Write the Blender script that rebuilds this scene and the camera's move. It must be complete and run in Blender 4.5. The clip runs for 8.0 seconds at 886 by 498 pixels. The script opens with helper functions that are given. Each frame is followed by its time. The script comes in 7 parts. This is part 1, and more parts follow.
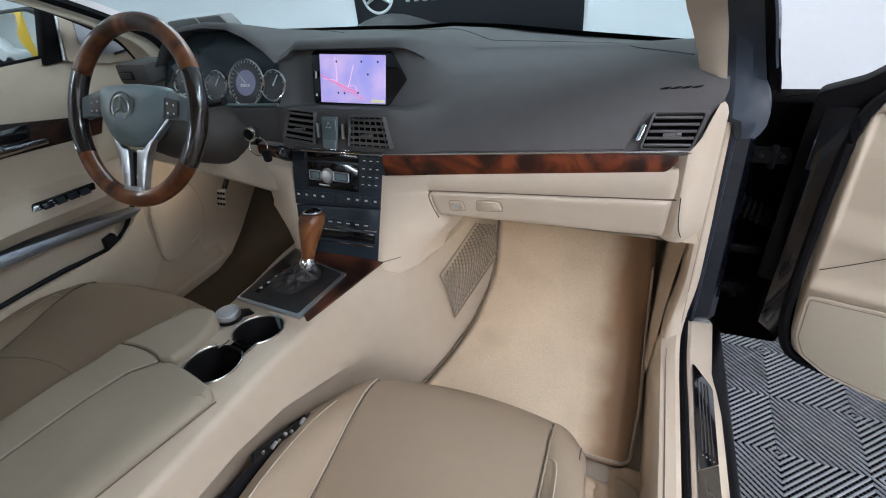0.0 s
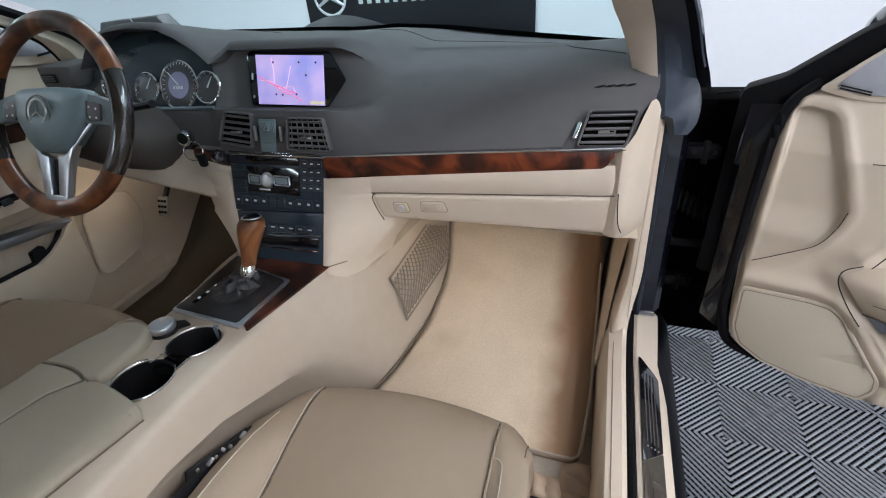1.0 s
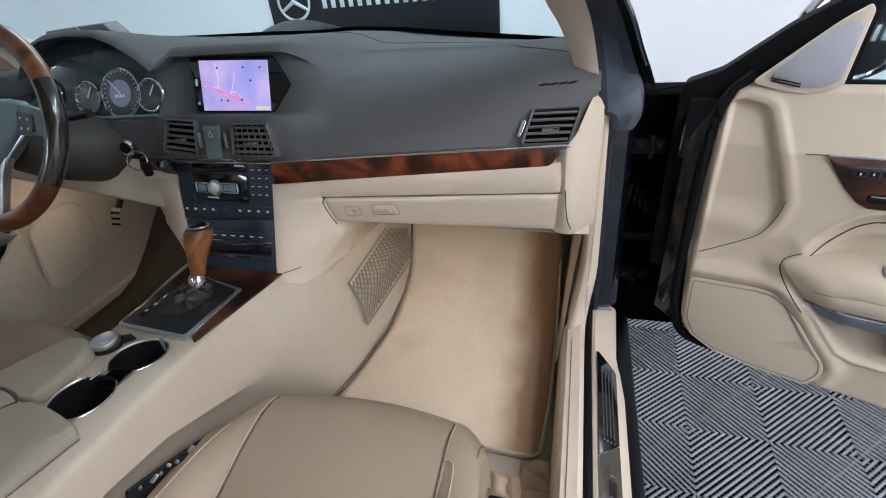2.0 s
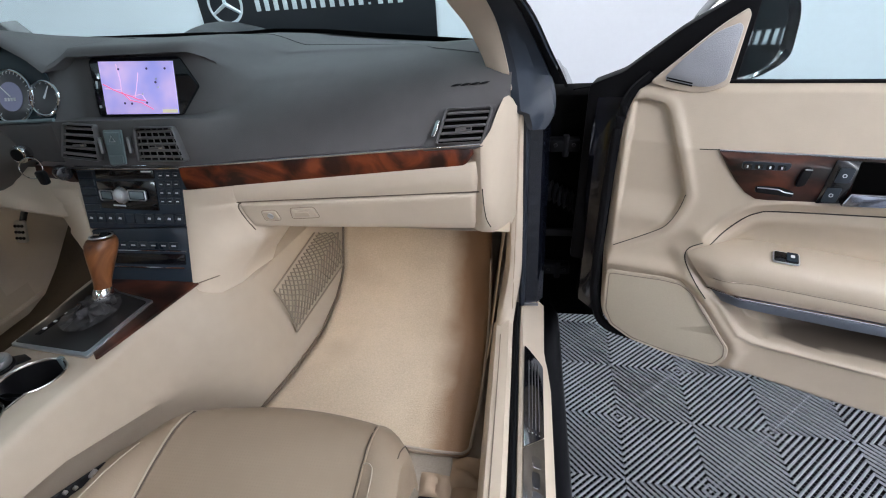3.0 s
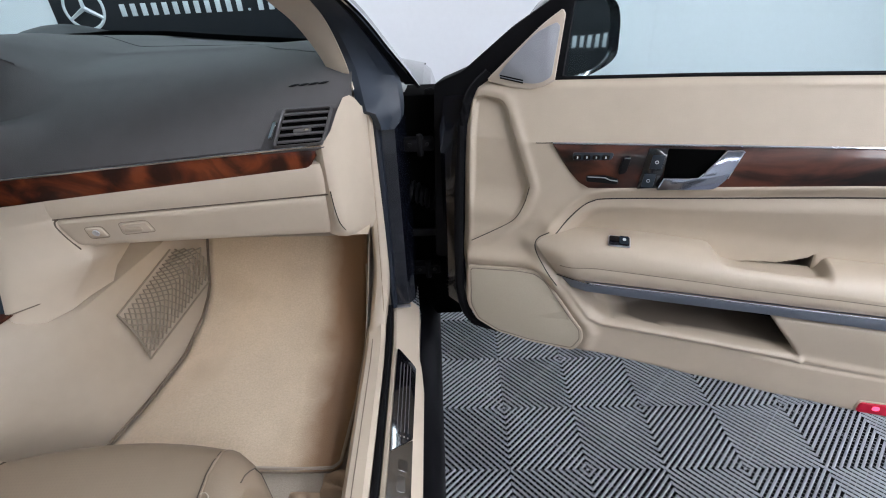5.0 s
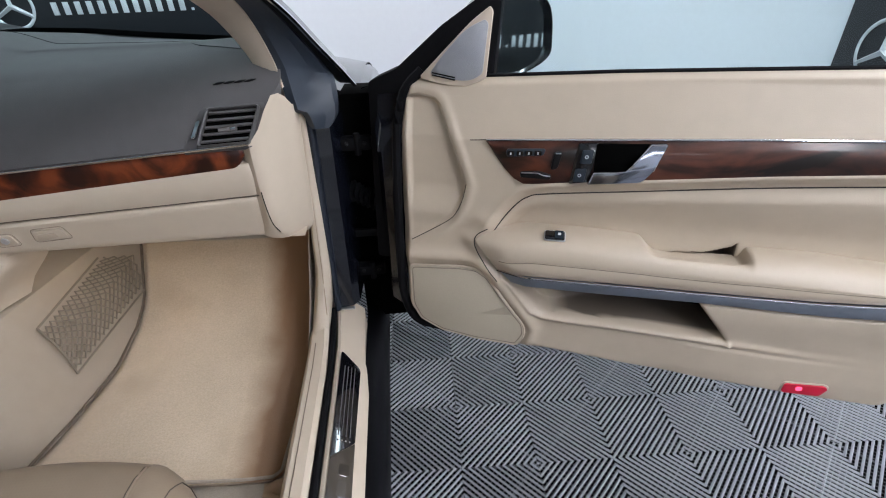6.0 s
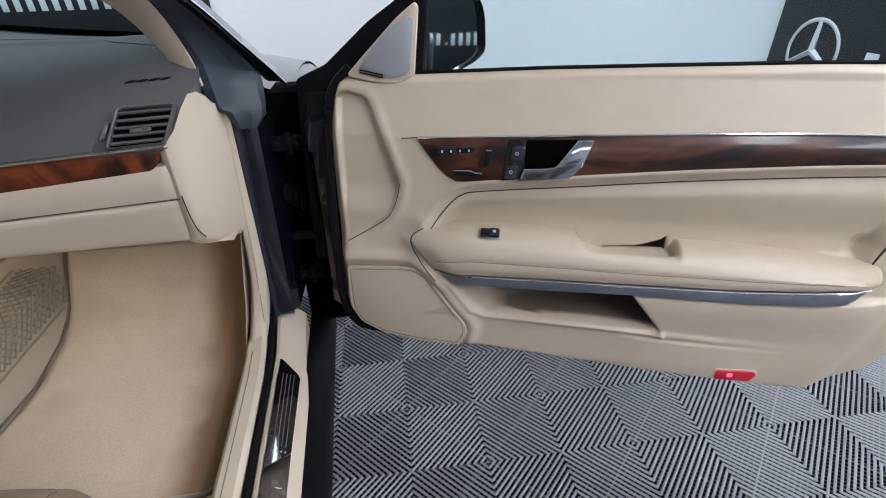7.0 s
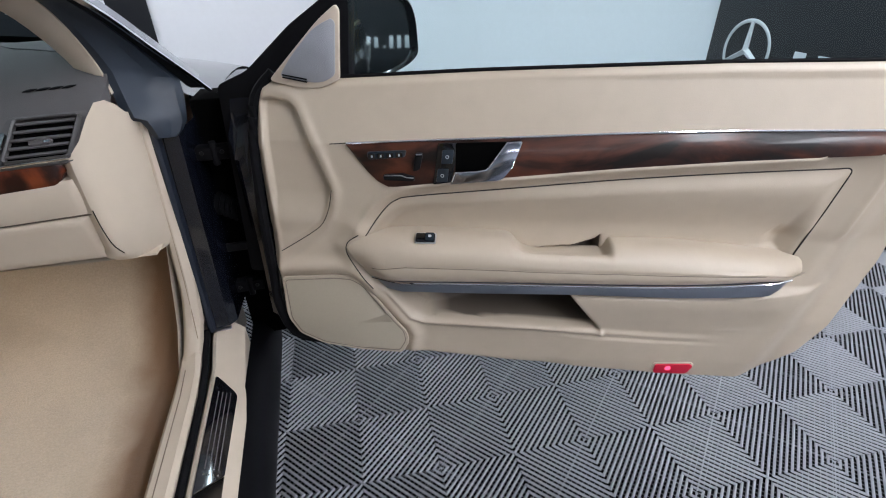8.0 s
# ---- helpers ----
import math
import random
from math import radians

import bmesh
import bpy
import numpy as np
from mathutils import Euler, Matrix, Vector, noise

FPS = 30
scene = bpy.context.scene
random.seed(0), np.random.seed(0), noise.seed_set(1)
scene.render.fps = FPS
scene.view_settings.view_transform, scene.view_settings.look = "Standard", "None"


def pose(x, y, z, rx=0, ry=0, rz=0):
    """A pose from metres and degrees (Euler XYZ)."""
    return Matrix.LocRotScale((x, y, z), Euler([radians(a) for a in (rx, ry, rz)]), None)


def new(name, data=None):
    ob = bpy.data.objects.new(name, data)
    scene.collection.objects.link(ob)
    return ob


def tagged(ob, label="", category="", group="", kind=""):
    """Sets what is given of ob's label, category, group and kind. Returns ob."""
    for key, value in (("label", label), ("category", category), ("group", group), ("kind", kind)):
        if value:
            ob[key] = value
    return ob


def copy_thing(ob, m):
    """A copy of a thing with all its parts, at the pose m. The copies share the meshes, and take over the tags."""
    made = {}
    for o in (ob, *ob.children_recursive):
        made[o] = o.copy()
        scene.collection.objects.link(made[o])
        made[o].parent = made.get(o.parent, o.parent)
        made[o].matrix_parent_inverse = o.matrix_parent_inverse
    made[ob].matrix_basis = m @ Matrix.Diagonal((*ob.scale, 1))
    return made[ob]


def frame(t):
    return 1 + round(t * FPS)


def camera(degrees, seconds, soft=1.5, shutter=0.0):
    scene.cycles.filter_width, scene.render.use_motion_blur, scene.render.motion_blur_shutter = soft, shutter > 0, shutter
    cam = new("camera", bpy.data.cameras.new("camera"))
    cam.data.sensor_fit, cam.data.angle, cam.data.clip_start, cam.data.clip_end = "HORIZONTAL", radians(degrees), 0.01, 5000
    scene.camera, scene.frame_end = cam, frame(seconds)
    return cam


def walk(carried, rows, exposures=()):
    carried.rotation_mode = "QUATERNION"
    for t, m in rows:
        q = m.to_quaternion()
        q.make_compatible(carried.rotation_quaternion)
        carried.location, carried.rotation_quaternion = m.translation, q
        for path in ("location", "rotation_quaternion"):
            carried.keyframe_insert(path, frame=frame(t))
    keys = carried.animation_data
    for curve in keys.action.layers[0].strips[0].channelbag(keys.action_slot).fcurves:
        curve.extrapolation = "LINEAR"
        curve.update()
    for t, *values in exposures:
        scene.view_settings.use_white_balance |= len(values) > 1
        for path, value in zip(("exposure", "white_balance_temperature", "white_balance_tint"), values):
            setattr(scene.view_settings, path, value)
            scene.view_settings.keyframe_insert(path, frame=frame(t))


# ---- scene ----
cam = camera(85.8, 8.0, soft=1.1)
METRES, EYE, TILT, LEAN, TURN = 0.489, 1.212, -32.47, 5.08, 21.5
ORIGIN = (0.6, 0.0, 0.0)
ROWS = [
    (0.0, 0.0, 0.0, 0.0, 0.0, 0.0, -0.0),
    (0.5, 0.0463, 0.0126, -0.0012, -2.33, 0.15, 0.9),
    (1.0, 0.0937, 0.0183, -0.0064, -3.9, 0.28, 1.79),
    (1.5, 0.1504, 0.0203, -0.0086, -4.46, 0.39, 2.76),
    (3.0, 0.3501, -0.0026, -0.0444, -11.4, 0.58, 5.99),
    (3.5, 0.4136, -0.0077, -0.0582, -13.55, 0.67, 6.93),
    (4.0, 0.4849, -0.0157, -0.0749, -16.0, 0.71, 7.84),
    (4.5, 0.5522, -0.028, -0.0902, -18.49, 0.54, 9.04),
    (6.0, 0.711, -0.0712, -0.1449, -24.98, -0.2, 11.71),
    (6.5, 0.7663, -0.0866, -0.1594, -26.95, -0.55, 12.5),
    (7.0, 0.8332, -0.1025, -0.1768, -29.0, -0.97, 13.34),
    (7.5, 0.9024, -0.1244, -0.1906, -31.12, -1.33, 14.42),
    (8.0, 0.9556, -0.141, -0.1978, -33.03, -1.65, 15.45),
]
walk(cam, [(t, pose(ORIGIN[0], ORIGIN[1], ORIGIN[2] + EYE, TILT, LEAN, TURN) @ pose(METRES * x, METRES * y, METRES * z, 90 + pitch, roll, yaw)) for t, x, y, z, yaw, pitch, roll in ROWS], [(0.0, 0.24), (1.5, 0.22), (3.0, 0.21), (3.5, 0.10), (4.5, 0.04), (6.0, -0.06), (8.0, -0.15)])

# ---- light: a white photo booth lit by long ceiling panels ----
world = bpy.data.worlds.new("booth_world")
world.use_nodes = True
world.node_tree.nodes["Background"].inputs[0].default_value = (0.75, 0.82, 0.9, 1)
world.node_tree.nodes["Background"].inputs[1].default_value = 0.25
scene.world = world


# ---- materials ----
def mat(name, color, rough=0.5, metal=0.0, vary=0.08, scale=30.0, big=2.5, bump=0.0, bump_scale=400.0, coat=0.0, spec=0.5, sheen=0.0, alt=None, stain=None):
    """A surface with colour variation at two scales and fine relief."""
    m = bpy.data.materials.new(name)
    m.use_nodes = True
    nt = m.node_tree
    b = nt.nodes["Principled BSDF"]
    tc = nt.nodes.new("ShaderNodeTexCoord")
    n1 = nt.nodes.new("ShaderNodeTexNoise")
    n1.inputs["Scale"].default_value, n1.inputs["Detail"].default_value = scale, 4
    n2 = nt.nodes.new("ShaderNodeTexNoise")
    n2.inputs["Scale"].default_value, n2.inputs["Detail"].default_value = big, 3
    nt.links.new(tc.outputs["Object"], n1.inputs["Vector"])
    nt.links.new(tc.outputs["Object"], n2.inputs["Vector"])
    add = nt.nodes.new("ShaderNodeMath")
    add.operation = "ADD"
    nt.links.new(n1.outputs["Fac"], add.inputs[0])
    nt.links.new(n2.outputs["Fac"], add.inputs[1])
    ramp = nt.nodes.new("ShaderNodeMapRange")
    ramp.inputs[1].default_value, ramp.inputs[2].default_value = 0.6, 1.4
    nt.links.new(add.outputs[0], ramp.inputs[0])
    mix = nt.nodes.new("ShaderNodeMix")
    mix.data_type = "RGBA"
    c = Vector(color)
    mix.inputs[6].default_value = (*(alt or c * (1 - vary)), 1)
    mix.inputs[7].default_value = (*(c * (1 + vary)), 1)
    nt.links.new(ramp.outputs[0], mix.inputs[0])
    out = mix.outputs[2]
    if stain:
        n3 = nt.nodes.new("ShaderNodeTexNoise")
        n3.inputs["Scale"].default_value, n3.inputs["Detail"].default_value = 6.0, 6
        nt.links.new(tc.outputs["Object"], n3.inputs["Vector"])
        r3 = nt.nodes.new("ShaderNodeMapRange")
        r3.inputs[1].default_value, r3.inputs[2].default_value, r3.inputs[4].default_value = 0.5, 0.75, 0.7
        nt.links.new(n3.outputs["Fac"], r3.inputs[0])
        mix2 = nt.nodes.new("ShaderNodeMix")
        mix2.data_type = "RGBA"
        mix2.inputs[7].default_value = (*stain, 1)
        nt.links.new(r3.outputs[0], mix2.inputs[0])
        nt.links.new(out, mix2.inputs[6])
        out = mix2.outputs[2]
    nt.links.new(out, b.inputs["Base Color"])
    rr = nt.nodes.new("ShaderNodeMapRange")
    rr.inputs[3].default_value, rr.inputs[4].default_value = max(rough - 0.06, 0.02), min(rough + 0.06, 1)
    nt.links.new(n2.outputs["Fac"], rr.inputs[0])
    nt.links.new(rr.outputs[0], b.inputs["Roughness"])
    b.inputs["Metallic"].default_value = metal
    b.inputs["Coat Weight"].default_value = coat
    b.inputs["Coat Roughness"].default_value = 0.05
    b.inputs["Specular IOR Level"].default_value = spec
    b.inputs["Sheen Weight"].default_value = sheen
    if bump:
        v = nt.nodes.new("ShaderNodeTexNoise")
        v.inputs["Scale"].default_value, v.inputs["Detail"].default_value = bump_scale, 3
        nt.links.new(tc.outputs["Object"], v.inputs["Vector"])
        bp = nt.nodes.new("ShaderNodeBump")
        bp.inputs["Strength"].default_value, bp.inputs["Distance"].default_value = bump, 0.002
        nt.links.new(v.outputs["Fac"], bp.inputs["Height"])
        nt.links.new(bp.outputs[0], b.inputs["Normal"])
    return m


def burl_wood(name, dark, mid, light, stretch):
    m = mat(name, mid, 0.38, coat=0.3, spec=0.3)
    m.node_tree.nodes["Principled BSDF"].inputs["Coat Roughness"].default_value = 0.1
    nt = m.node_tree
    b = nt.nodes["Principled BSDF"]
    tc = nt.nodes.new("ShaderNodeTexCoord")
    mp = nt.nodes.new("ShaderNodeMapping")
    mp.inputs["Scale"].default_value = stretch
    nt.links.new(tc.outputs["Object"], mp.inputs[0])
    n = nt.nodes.new("ShaderNodeTexNoise")
    n.inputs["Scale"].default_value, n.inputs["Detail"].default_value, n.inputs["Distortion"].default_value = 9, 8, 1.6
    nt.links.new(mp.outputs[0], n.inputs["Vector"])
    r = nt.nodes.new("ShaderNodeValToRGB")
    r.color_ramp.elements[0].position, r.color_ramp.elements[0].color = 0.39, (*dark, 1)
    r.color_ramp.elements[1].position, r.color_ramp.elements[1].color = 0.63, (*light, 1)
    e = r.color_ramp.elements.new(0.5)
    e.color = (*mid, 1)
    nt.links.new(n.outputs["Fac"], r.inputs[0])
    nt.links.new(r.outputs[0], b.inputs["Base Color"])
    return m


def glow(name, color, strength):
    m = bpy.data.materials.new(name)
    m.use_nodes = True
    b = m.node_tree.nodes["Principled BSDF"]
    b.inputs["Base Color"].default_value = (*color, 1)
    b.inputs["Emission Color"].default_value = (*color, 1)
    b.inputs["Emission Strength"].default_value = strength
    return m


def clear_glass(name, color, rough=0.0, gloss=0.045):
    m = bpy.data.materials.new(name)
    m.use_nodes = True
    nt = m.node_tree
    nt.nodes.remove(nt.nodes["Principled BSDF"])
    tr = nt.nodes.new("ShaderNodeBsdfTransparent")
    tr.inputs[0].default_value = (*color, 1)
    gl = nt.nodes.new("ShaderNodeBsdfGlossy")
    gl.inputs["Roughness"].default_value = rough
    mx = nt.nodes.new("ShaderNodeMixShader")
    mx.inputs[0].default_value = gloss
    nt.links.new(tr.outputs[0], mx.inputs[1])
    nt.links.new(gl.outputs[0], mx.inputs[2])
    nt.links.new(mx.outputs[0], nt.nodes["Material Output"].inputs[0])
    return m


BEIGE = mat("beige_vinyl", (0.54, 0.451, 0.352), 0.5, vary=0.04, bump=0.12, bump_scale=900)
BEIGE_LEATHER = mat("beige_leather", (0.482, 0.399, 0.306), 0.45, vary=0.05, bump=0.12, bump_scale=600)
# Beige leather darkened to carry the roof's shade on the armrest.
SHADED_ARM_LEATHER = mat("shaded_armrest_leather", (0.238, 0.201, 0.149), 0.65, vary=0.04, bump=0.15, bump_scale=500)
# Browner seat leather, lowered further for the shade under the roof.
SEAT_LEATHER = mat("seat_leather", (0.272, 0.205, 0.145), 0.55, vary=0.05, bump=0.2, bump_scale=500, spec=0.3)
CARPET = mat("beige_carpet", (0.60, 0.48, 0.35), 0.95, vary=0.16, scale=260, big=5, bump=1.0, bump_scale=700, sheen=0.3, spec=0.1, stain=(0.46, 0.35, 0.24))
MAT_CARPET = mat("worn_shaded_mat_carpet", (0.60, 0.48, 0.35), 0.95, vary=0.16, scale=260, big=5, bump=1.0, bump_scale=700, sheen=0.3, spec=0.1, stain=(0.46, 0.35, 0.24))
# Brown band at the right edge: the sill's shadow painted in, with some soiling.
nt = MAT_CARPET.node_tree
tcn, sep, band_noise, band_spread, shade_band = nt.nodes.new("ShaderNodeTexCoord"), nt.nodes.new("ShaderNodeSeparateXYZ"), nt.nodes.new("ShaderNodeTexNoise"), nt.nodes.new("ShaderNodeMath"), nt.nodes.new("ShaderNodeMapRange")
band_noise.inputs["Scale"].default_value, band_noise.inputs["Detail"].default_value = 14.0, 4.0
band_spread.operation = "MULTIPLY_ADD"
band_spread.inputs[1].default_value = 0.05
shade_band.inputs[1].default_value, shade_band.inputs[2].default_value, shade_band.inputs[4].default_value = 0.575, 0.640, 1.0
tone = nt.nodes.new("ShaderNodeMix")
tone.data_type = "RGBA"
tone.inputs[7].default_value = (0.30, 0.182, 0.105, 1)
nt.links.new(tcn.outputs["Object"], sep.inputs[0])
nt.links.new(tcn.outputs["Object"], band_noise.inputs["Vector"])
nt.links.new(band_noise.outputs["Fac"], band_spread.inputs[0])
nt.links.new(sep.outputs["X"], band_spread.inputs[2])
nt.links.new(band_spread.outputs[0], shade_band.inputs[0])
nt.links.new(shade_band.outputs[0], tone.inputs[0])
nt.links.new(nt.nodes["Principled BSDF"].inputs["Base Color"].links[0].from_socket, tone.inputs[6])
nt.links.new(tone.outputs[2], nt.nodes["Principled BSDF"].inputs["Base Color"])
CARPET_SIDE = mat("side_carpet", (0.38, 0.32, 0.255), 0.95, vary=0.12, scale=260, bump=0.8, bump_scale=700, sheen=0.3, spec=0.1)
GREY_PAD = mat("grey_soft_plastic", (0.100, 0.095, 0.096), 0.75, vary=0.06, bump=0.25, bump_scale=600, spec=0.10)
GREY_TRIM = mat("grey_trim_plastic", (0.078, 0.073, 0.074), 0.5, bump=0.1, bump_scale=700)
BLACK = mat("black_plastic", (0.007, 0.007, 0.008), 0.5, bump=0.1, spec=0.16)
GLOSS_BLACK = mat("gloss_black", (0.006, 0.006, 0.008), 0.12, coat=0.6)
SLAT = mat("slat_grey", (0.115, 0.105, 0.104), 0.5)
# Near-black that carries the shade of hollows modelled as flat plates.
HOLLOW = mat("hollow_shade", (0.002, 0.002, 0.002), 0.95, spec=0.03)
# Chrome darkened bluish, painting in the dark cabin it would reflect.
HANDLE = mat("handle_dark_chrome", (0.32, 0.34, 0.40), 0.1, metal=1.0, vary=0.05)
BUTTON = mat("button_grey", (0.017, 0.025, 0.035), 0.28, spec=0.45)
RUBBER = mat("rubber_seal", (0.005, 0.005, 0.006), 0.75, bump=0.2, spec=0.09)
PAINT = mat("black_car_paint", (0.004, 0.005, 0.009), 0.25, coat=0.7, spec=0.3)
# Pale colour standing in for the booth reflected in the black pillar.
PALE_REFLECTION = mat("pale_gloss", (0.30, 0.31, 0.34), 0.15, coat=1.0, metal=0.5)
PILLAR_CLOTH = mat("dark_pillar_trim", (0.026, 0.034, 0.047), 0.5, vary=0.3, scale=12, spec=0.4, bump=0.1)
CHROME = mat("chrome", (0.8, 0.8, 0.82), 0.08, metal=1.0, vary=0.02)
STRIP = mat("strip_silver", (0.34, 0.37, 0.42), 0.42, metal=1.0, vary=0.05)
SATIN = mat("satin_silver", (0.62, 0.63, 0.66), 0.3, metal=1.0, vary=0.04)
STEEL = mat("brushed_steel", (0.5, 0.49, 0.47), 0.28, metal=1.0, vary=0.08)
WOOD = burl_wood("burl_walnut", (0.020, 0.005, 0.003), (0.088, 0.018, 0.007), (0.190, 0.041, 0.013), (1.0, 1.0, 1.4))
WOOD_DARK = burl_wood("dark_walnut", (0.007, 0.003, 0.002), (0.037, 0.011, 0.006), (0.090, 0.026, 0.013), (0.5, 1.0, 1.6))
# Walnut darkened to carry the shade on the driver door.
WOOD_SHADED = burl_wood("shaded_walnut", (0.005, 0.003, 0.002), (0.016, 0.007, 0.005), (0.045, 0.016, 0.010), (0.5, 1.0, 1.6))
WOOD_WHEEL = burl_wood("wheel_walnut", (0.05, 0.016, 0.007), (0.13, 0.04, 0.015), (0.22, 0.08, 0.03), (1.0, 1.0, 1.0))
WOOD_LEVER = burl_wood("lever_walnut", (0.06, 0.02, 0.008), (0.17, 0.058, 0.02), (0.28, 0.11, 0.04), (1.0, 1.0, 1.0))
# Perforated cushion, in the same shade-darkened tone as the bolsters.
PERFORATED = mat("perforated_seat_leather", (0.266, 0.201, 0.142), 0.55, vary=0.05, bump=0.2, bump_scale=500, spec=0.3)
nt = PERFORATED.node_tree
vor, tcn, dots, bmp = nt.nodes.new("ShaderNodeTexVoronoi"), nt.nodes.new("ShaderNodeTexCoord"), nt.nodes.new("ShaderNodeMapRange"), nt.nodes.new("ShaderNodeBump")
vor.inputs["Scale"].default_value, vor.inputs["Randomness"].default_value = 190.0, 0.0
dots.inputs[1].default_value, dots.inputs[2].default_value = 0.22, 0.34
bmp.inputs["Strength"].default_value, bmp.inputs["Distance"].default_value = 0.03, 0.001
vor.voronoi_dimensions = "2D"
nt.links.new(tcn.outputs["Object"], vor.inputs["Vector"])
nt.links.new(vor.outputs["Distance"], dots.inputs[0])
nt.links.new(dots.outputs[0], bmp.inputs["Height"])
nt.links.new(bmp.outputs[0], nt.nodes["Principled BSDF"].inputs["Normal"])
holes = nt.nodes.new("ShaderNodeMix")
holes.data_type = "RGBA"
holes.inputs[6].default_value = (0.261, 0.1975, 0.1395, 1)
nt.links.new(nt.nodes["Principled BSDF"].inputs["Base Color"].links[0].from_socket, holes.inputs[7])
nt.links.new(dots.outputs[0], holes.inputs[0])
nt.links.new(holes.outputs[2], nt.nodes["Principled BSDF"].inputs["Base Color"])
# Panel leather darkened inside the pocket and grip; the shade is in the colour.
PANEL_LEATHER = mat("pocket_shaded_panel_leather", (0.482, 0.399, 0.306), 0.45, vary=0.05, bump=0.12, bump_scale=600)
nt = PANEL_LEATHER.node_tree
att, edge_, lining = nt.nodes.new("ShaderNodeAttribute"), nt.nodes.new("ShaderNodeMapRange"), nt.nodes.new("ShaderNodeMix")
att.attribute_name = "pocket_shade"
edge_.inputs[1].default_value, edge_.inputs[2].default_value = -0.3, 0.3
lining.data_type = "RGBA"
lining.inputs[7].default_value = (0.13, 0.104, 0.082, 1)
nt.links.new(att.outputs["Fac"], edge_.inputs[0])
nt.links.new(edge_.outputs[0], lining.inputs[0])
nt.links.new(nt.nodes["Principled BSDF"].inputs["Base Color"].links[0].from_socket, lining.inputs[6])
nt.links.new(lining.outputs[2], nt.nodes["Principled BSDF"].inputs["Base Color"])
DARK_LEATHER = mat("dark_leather", (0.026, 0.023, 0.022), 0.6, bump=0.3, bump_scale=300, spec=0.2)
WHEEL_LEATHER = mat("wheel_leather", (0.020, 0.014, 0.012), 0.22, bump=0.08, bump_scale=400, coat=0.9)
GAITER = mat("gaiter_leather", (0.026, 0.024, 0.025), 0.55, bump=0.3, bump_scale=250, spec=0.4)
SEAM = mat("leather_seam", (0.19, 0.15, 0.115), 0.7)
PIPING = mat("pale_piping", (0.40, 0.33, 0.25), 0.55)
GROOVE = mat("seam_groove", (0.10, 0.076, 0.056), 0.8)
# Driver carpet colour lowered to keep its footwell dark beside the added lamp.
DARK_CARPET = mat("darkened_driver_carpet", (0.075, 0.060, 0.045), 0.95, vary=0.15, scale=200, bump=0.8, bump_scale=600, spec=0.1)
GREY_PLASTIC = mat("airbag_grey", (0.135, 0.180, 0.195), 0.45, bump=0.15, bump_scale=500)
CORD = mat("net_cord", (0.21, 0.172, 0.132), 0.8)
TWEETER = mat("tweeter_mesh", (0.36, 0.37, 0.40), 0.35, metal=0.6, bump=0.6, bump_scale=900)
SPEAKER_CLOTH = mat("speaker_cloth", (0.43, 0.372, 0.285), 0.8, vary=0.06, scale=400, bump=0.4, bump_scale=900)
RED = glow("red_lamp", (0.42, 0.004, 0.028), 0.22)
RED_SPOT = glow("red_lamp_bulb", (1.0, 0.10, 0.22), 1.4)
RADIO = mat("radio_panel", (0.020, 0.030, 0.043), 0.36, bump=0.05, spec=0.35)
TILE = mat("tile_plastic", (0.33, 0.34, 0.37), 0.36, vary=0.06)
PIT = mat("floor_below", (0.004, 0.004, 0.0045), 0.9, spec=0.1)
WALL = mat("white_wall", (0.80, 0.82, 0.84), 0.6, vary=0.02, big=0.5)
BANNER = mat("black_banner", (0.012, 0.013, 0.016), 0.4, spec=0.3)
PRINT = mat("silver_print", (0.60, 0.62, 0.64), 0.5)
WINDSHIELD = clear_glass("windshield_glass", (0.71, 0.865, 0.88), 0.12, 0.03)
DOOR_GLASS = clear_glass("door_glass", (0.80, 0.95, 0.96), 0.0, 0.02)
MIRROR = mat("mirror_glass", (0.75, 0.80, 0.80), 0.02, metal=1.0, vary=0.0)
COURTESY = glow("courtesy_lens", (1.0, 0.88, 0.72), 34.0)
LAMP_PANEL = glow("ceiling_panel", (0.94, 0.97, 1.06), 26.5)


# ---- builders ----
HOME = {}


def thing(name, label, category, loc=(0, 0, 0), rz=0.0, local=False, group="", kind=""):
    """An empty at the thing's base. Its parts are given in world places, or in its own axes if local."""
    ob = new(name)
    ob.empty_display_size = 0.05
    ob.matrix_world = pose(*loc, 0, 0, rz)
    HOME[ob.name] = Vector((0, 0, 0)) if local else -Vector(loc)
    return tagged(ob, label, category, group, kind)


def part(name, bm, material, parent=None, label="", smooth=True, angle=35):
    """One mesh object from a bmesh, under a thing or a part."""
    me = bpy.data.meshes.new(name)
    bmesh.ops.recalc_face_normals(bm, faces=bm.faces)
    bm.to_mesh(me)
    bm.free()
    me.materials.append(material)
    if smooth:
        me.shade_smooth()
        me.set_sharp_from_angle(angle=radians(angle))
    ob = new(name, me)
    if parent is not None:
        ob.parent = parent
        ob.location = HOME.get(parent.name, Vector((0, 0, 0)))
    if label:
        ob["label"] = label
    return ob


def solo(name, bm, material, label, category, kind="", group="", smooth=True, angle=35):
    return tagged(part(name, bm, material, None, "", smooth, angle), label, category, group, kind)


def bevelled(bm, width, segments=2, angle=30):
    edges = [e for e in bm.edges if len(e.link_faces) == 2 and e.calc_face_angle(0) > radians(angle)]
    if width and edges:
        bmesh.ops.bevel(bm, geom=edges, offset=width, segments=segments, affect="EDGES", profile=0.5, clamp_overlap=True)
    return bm


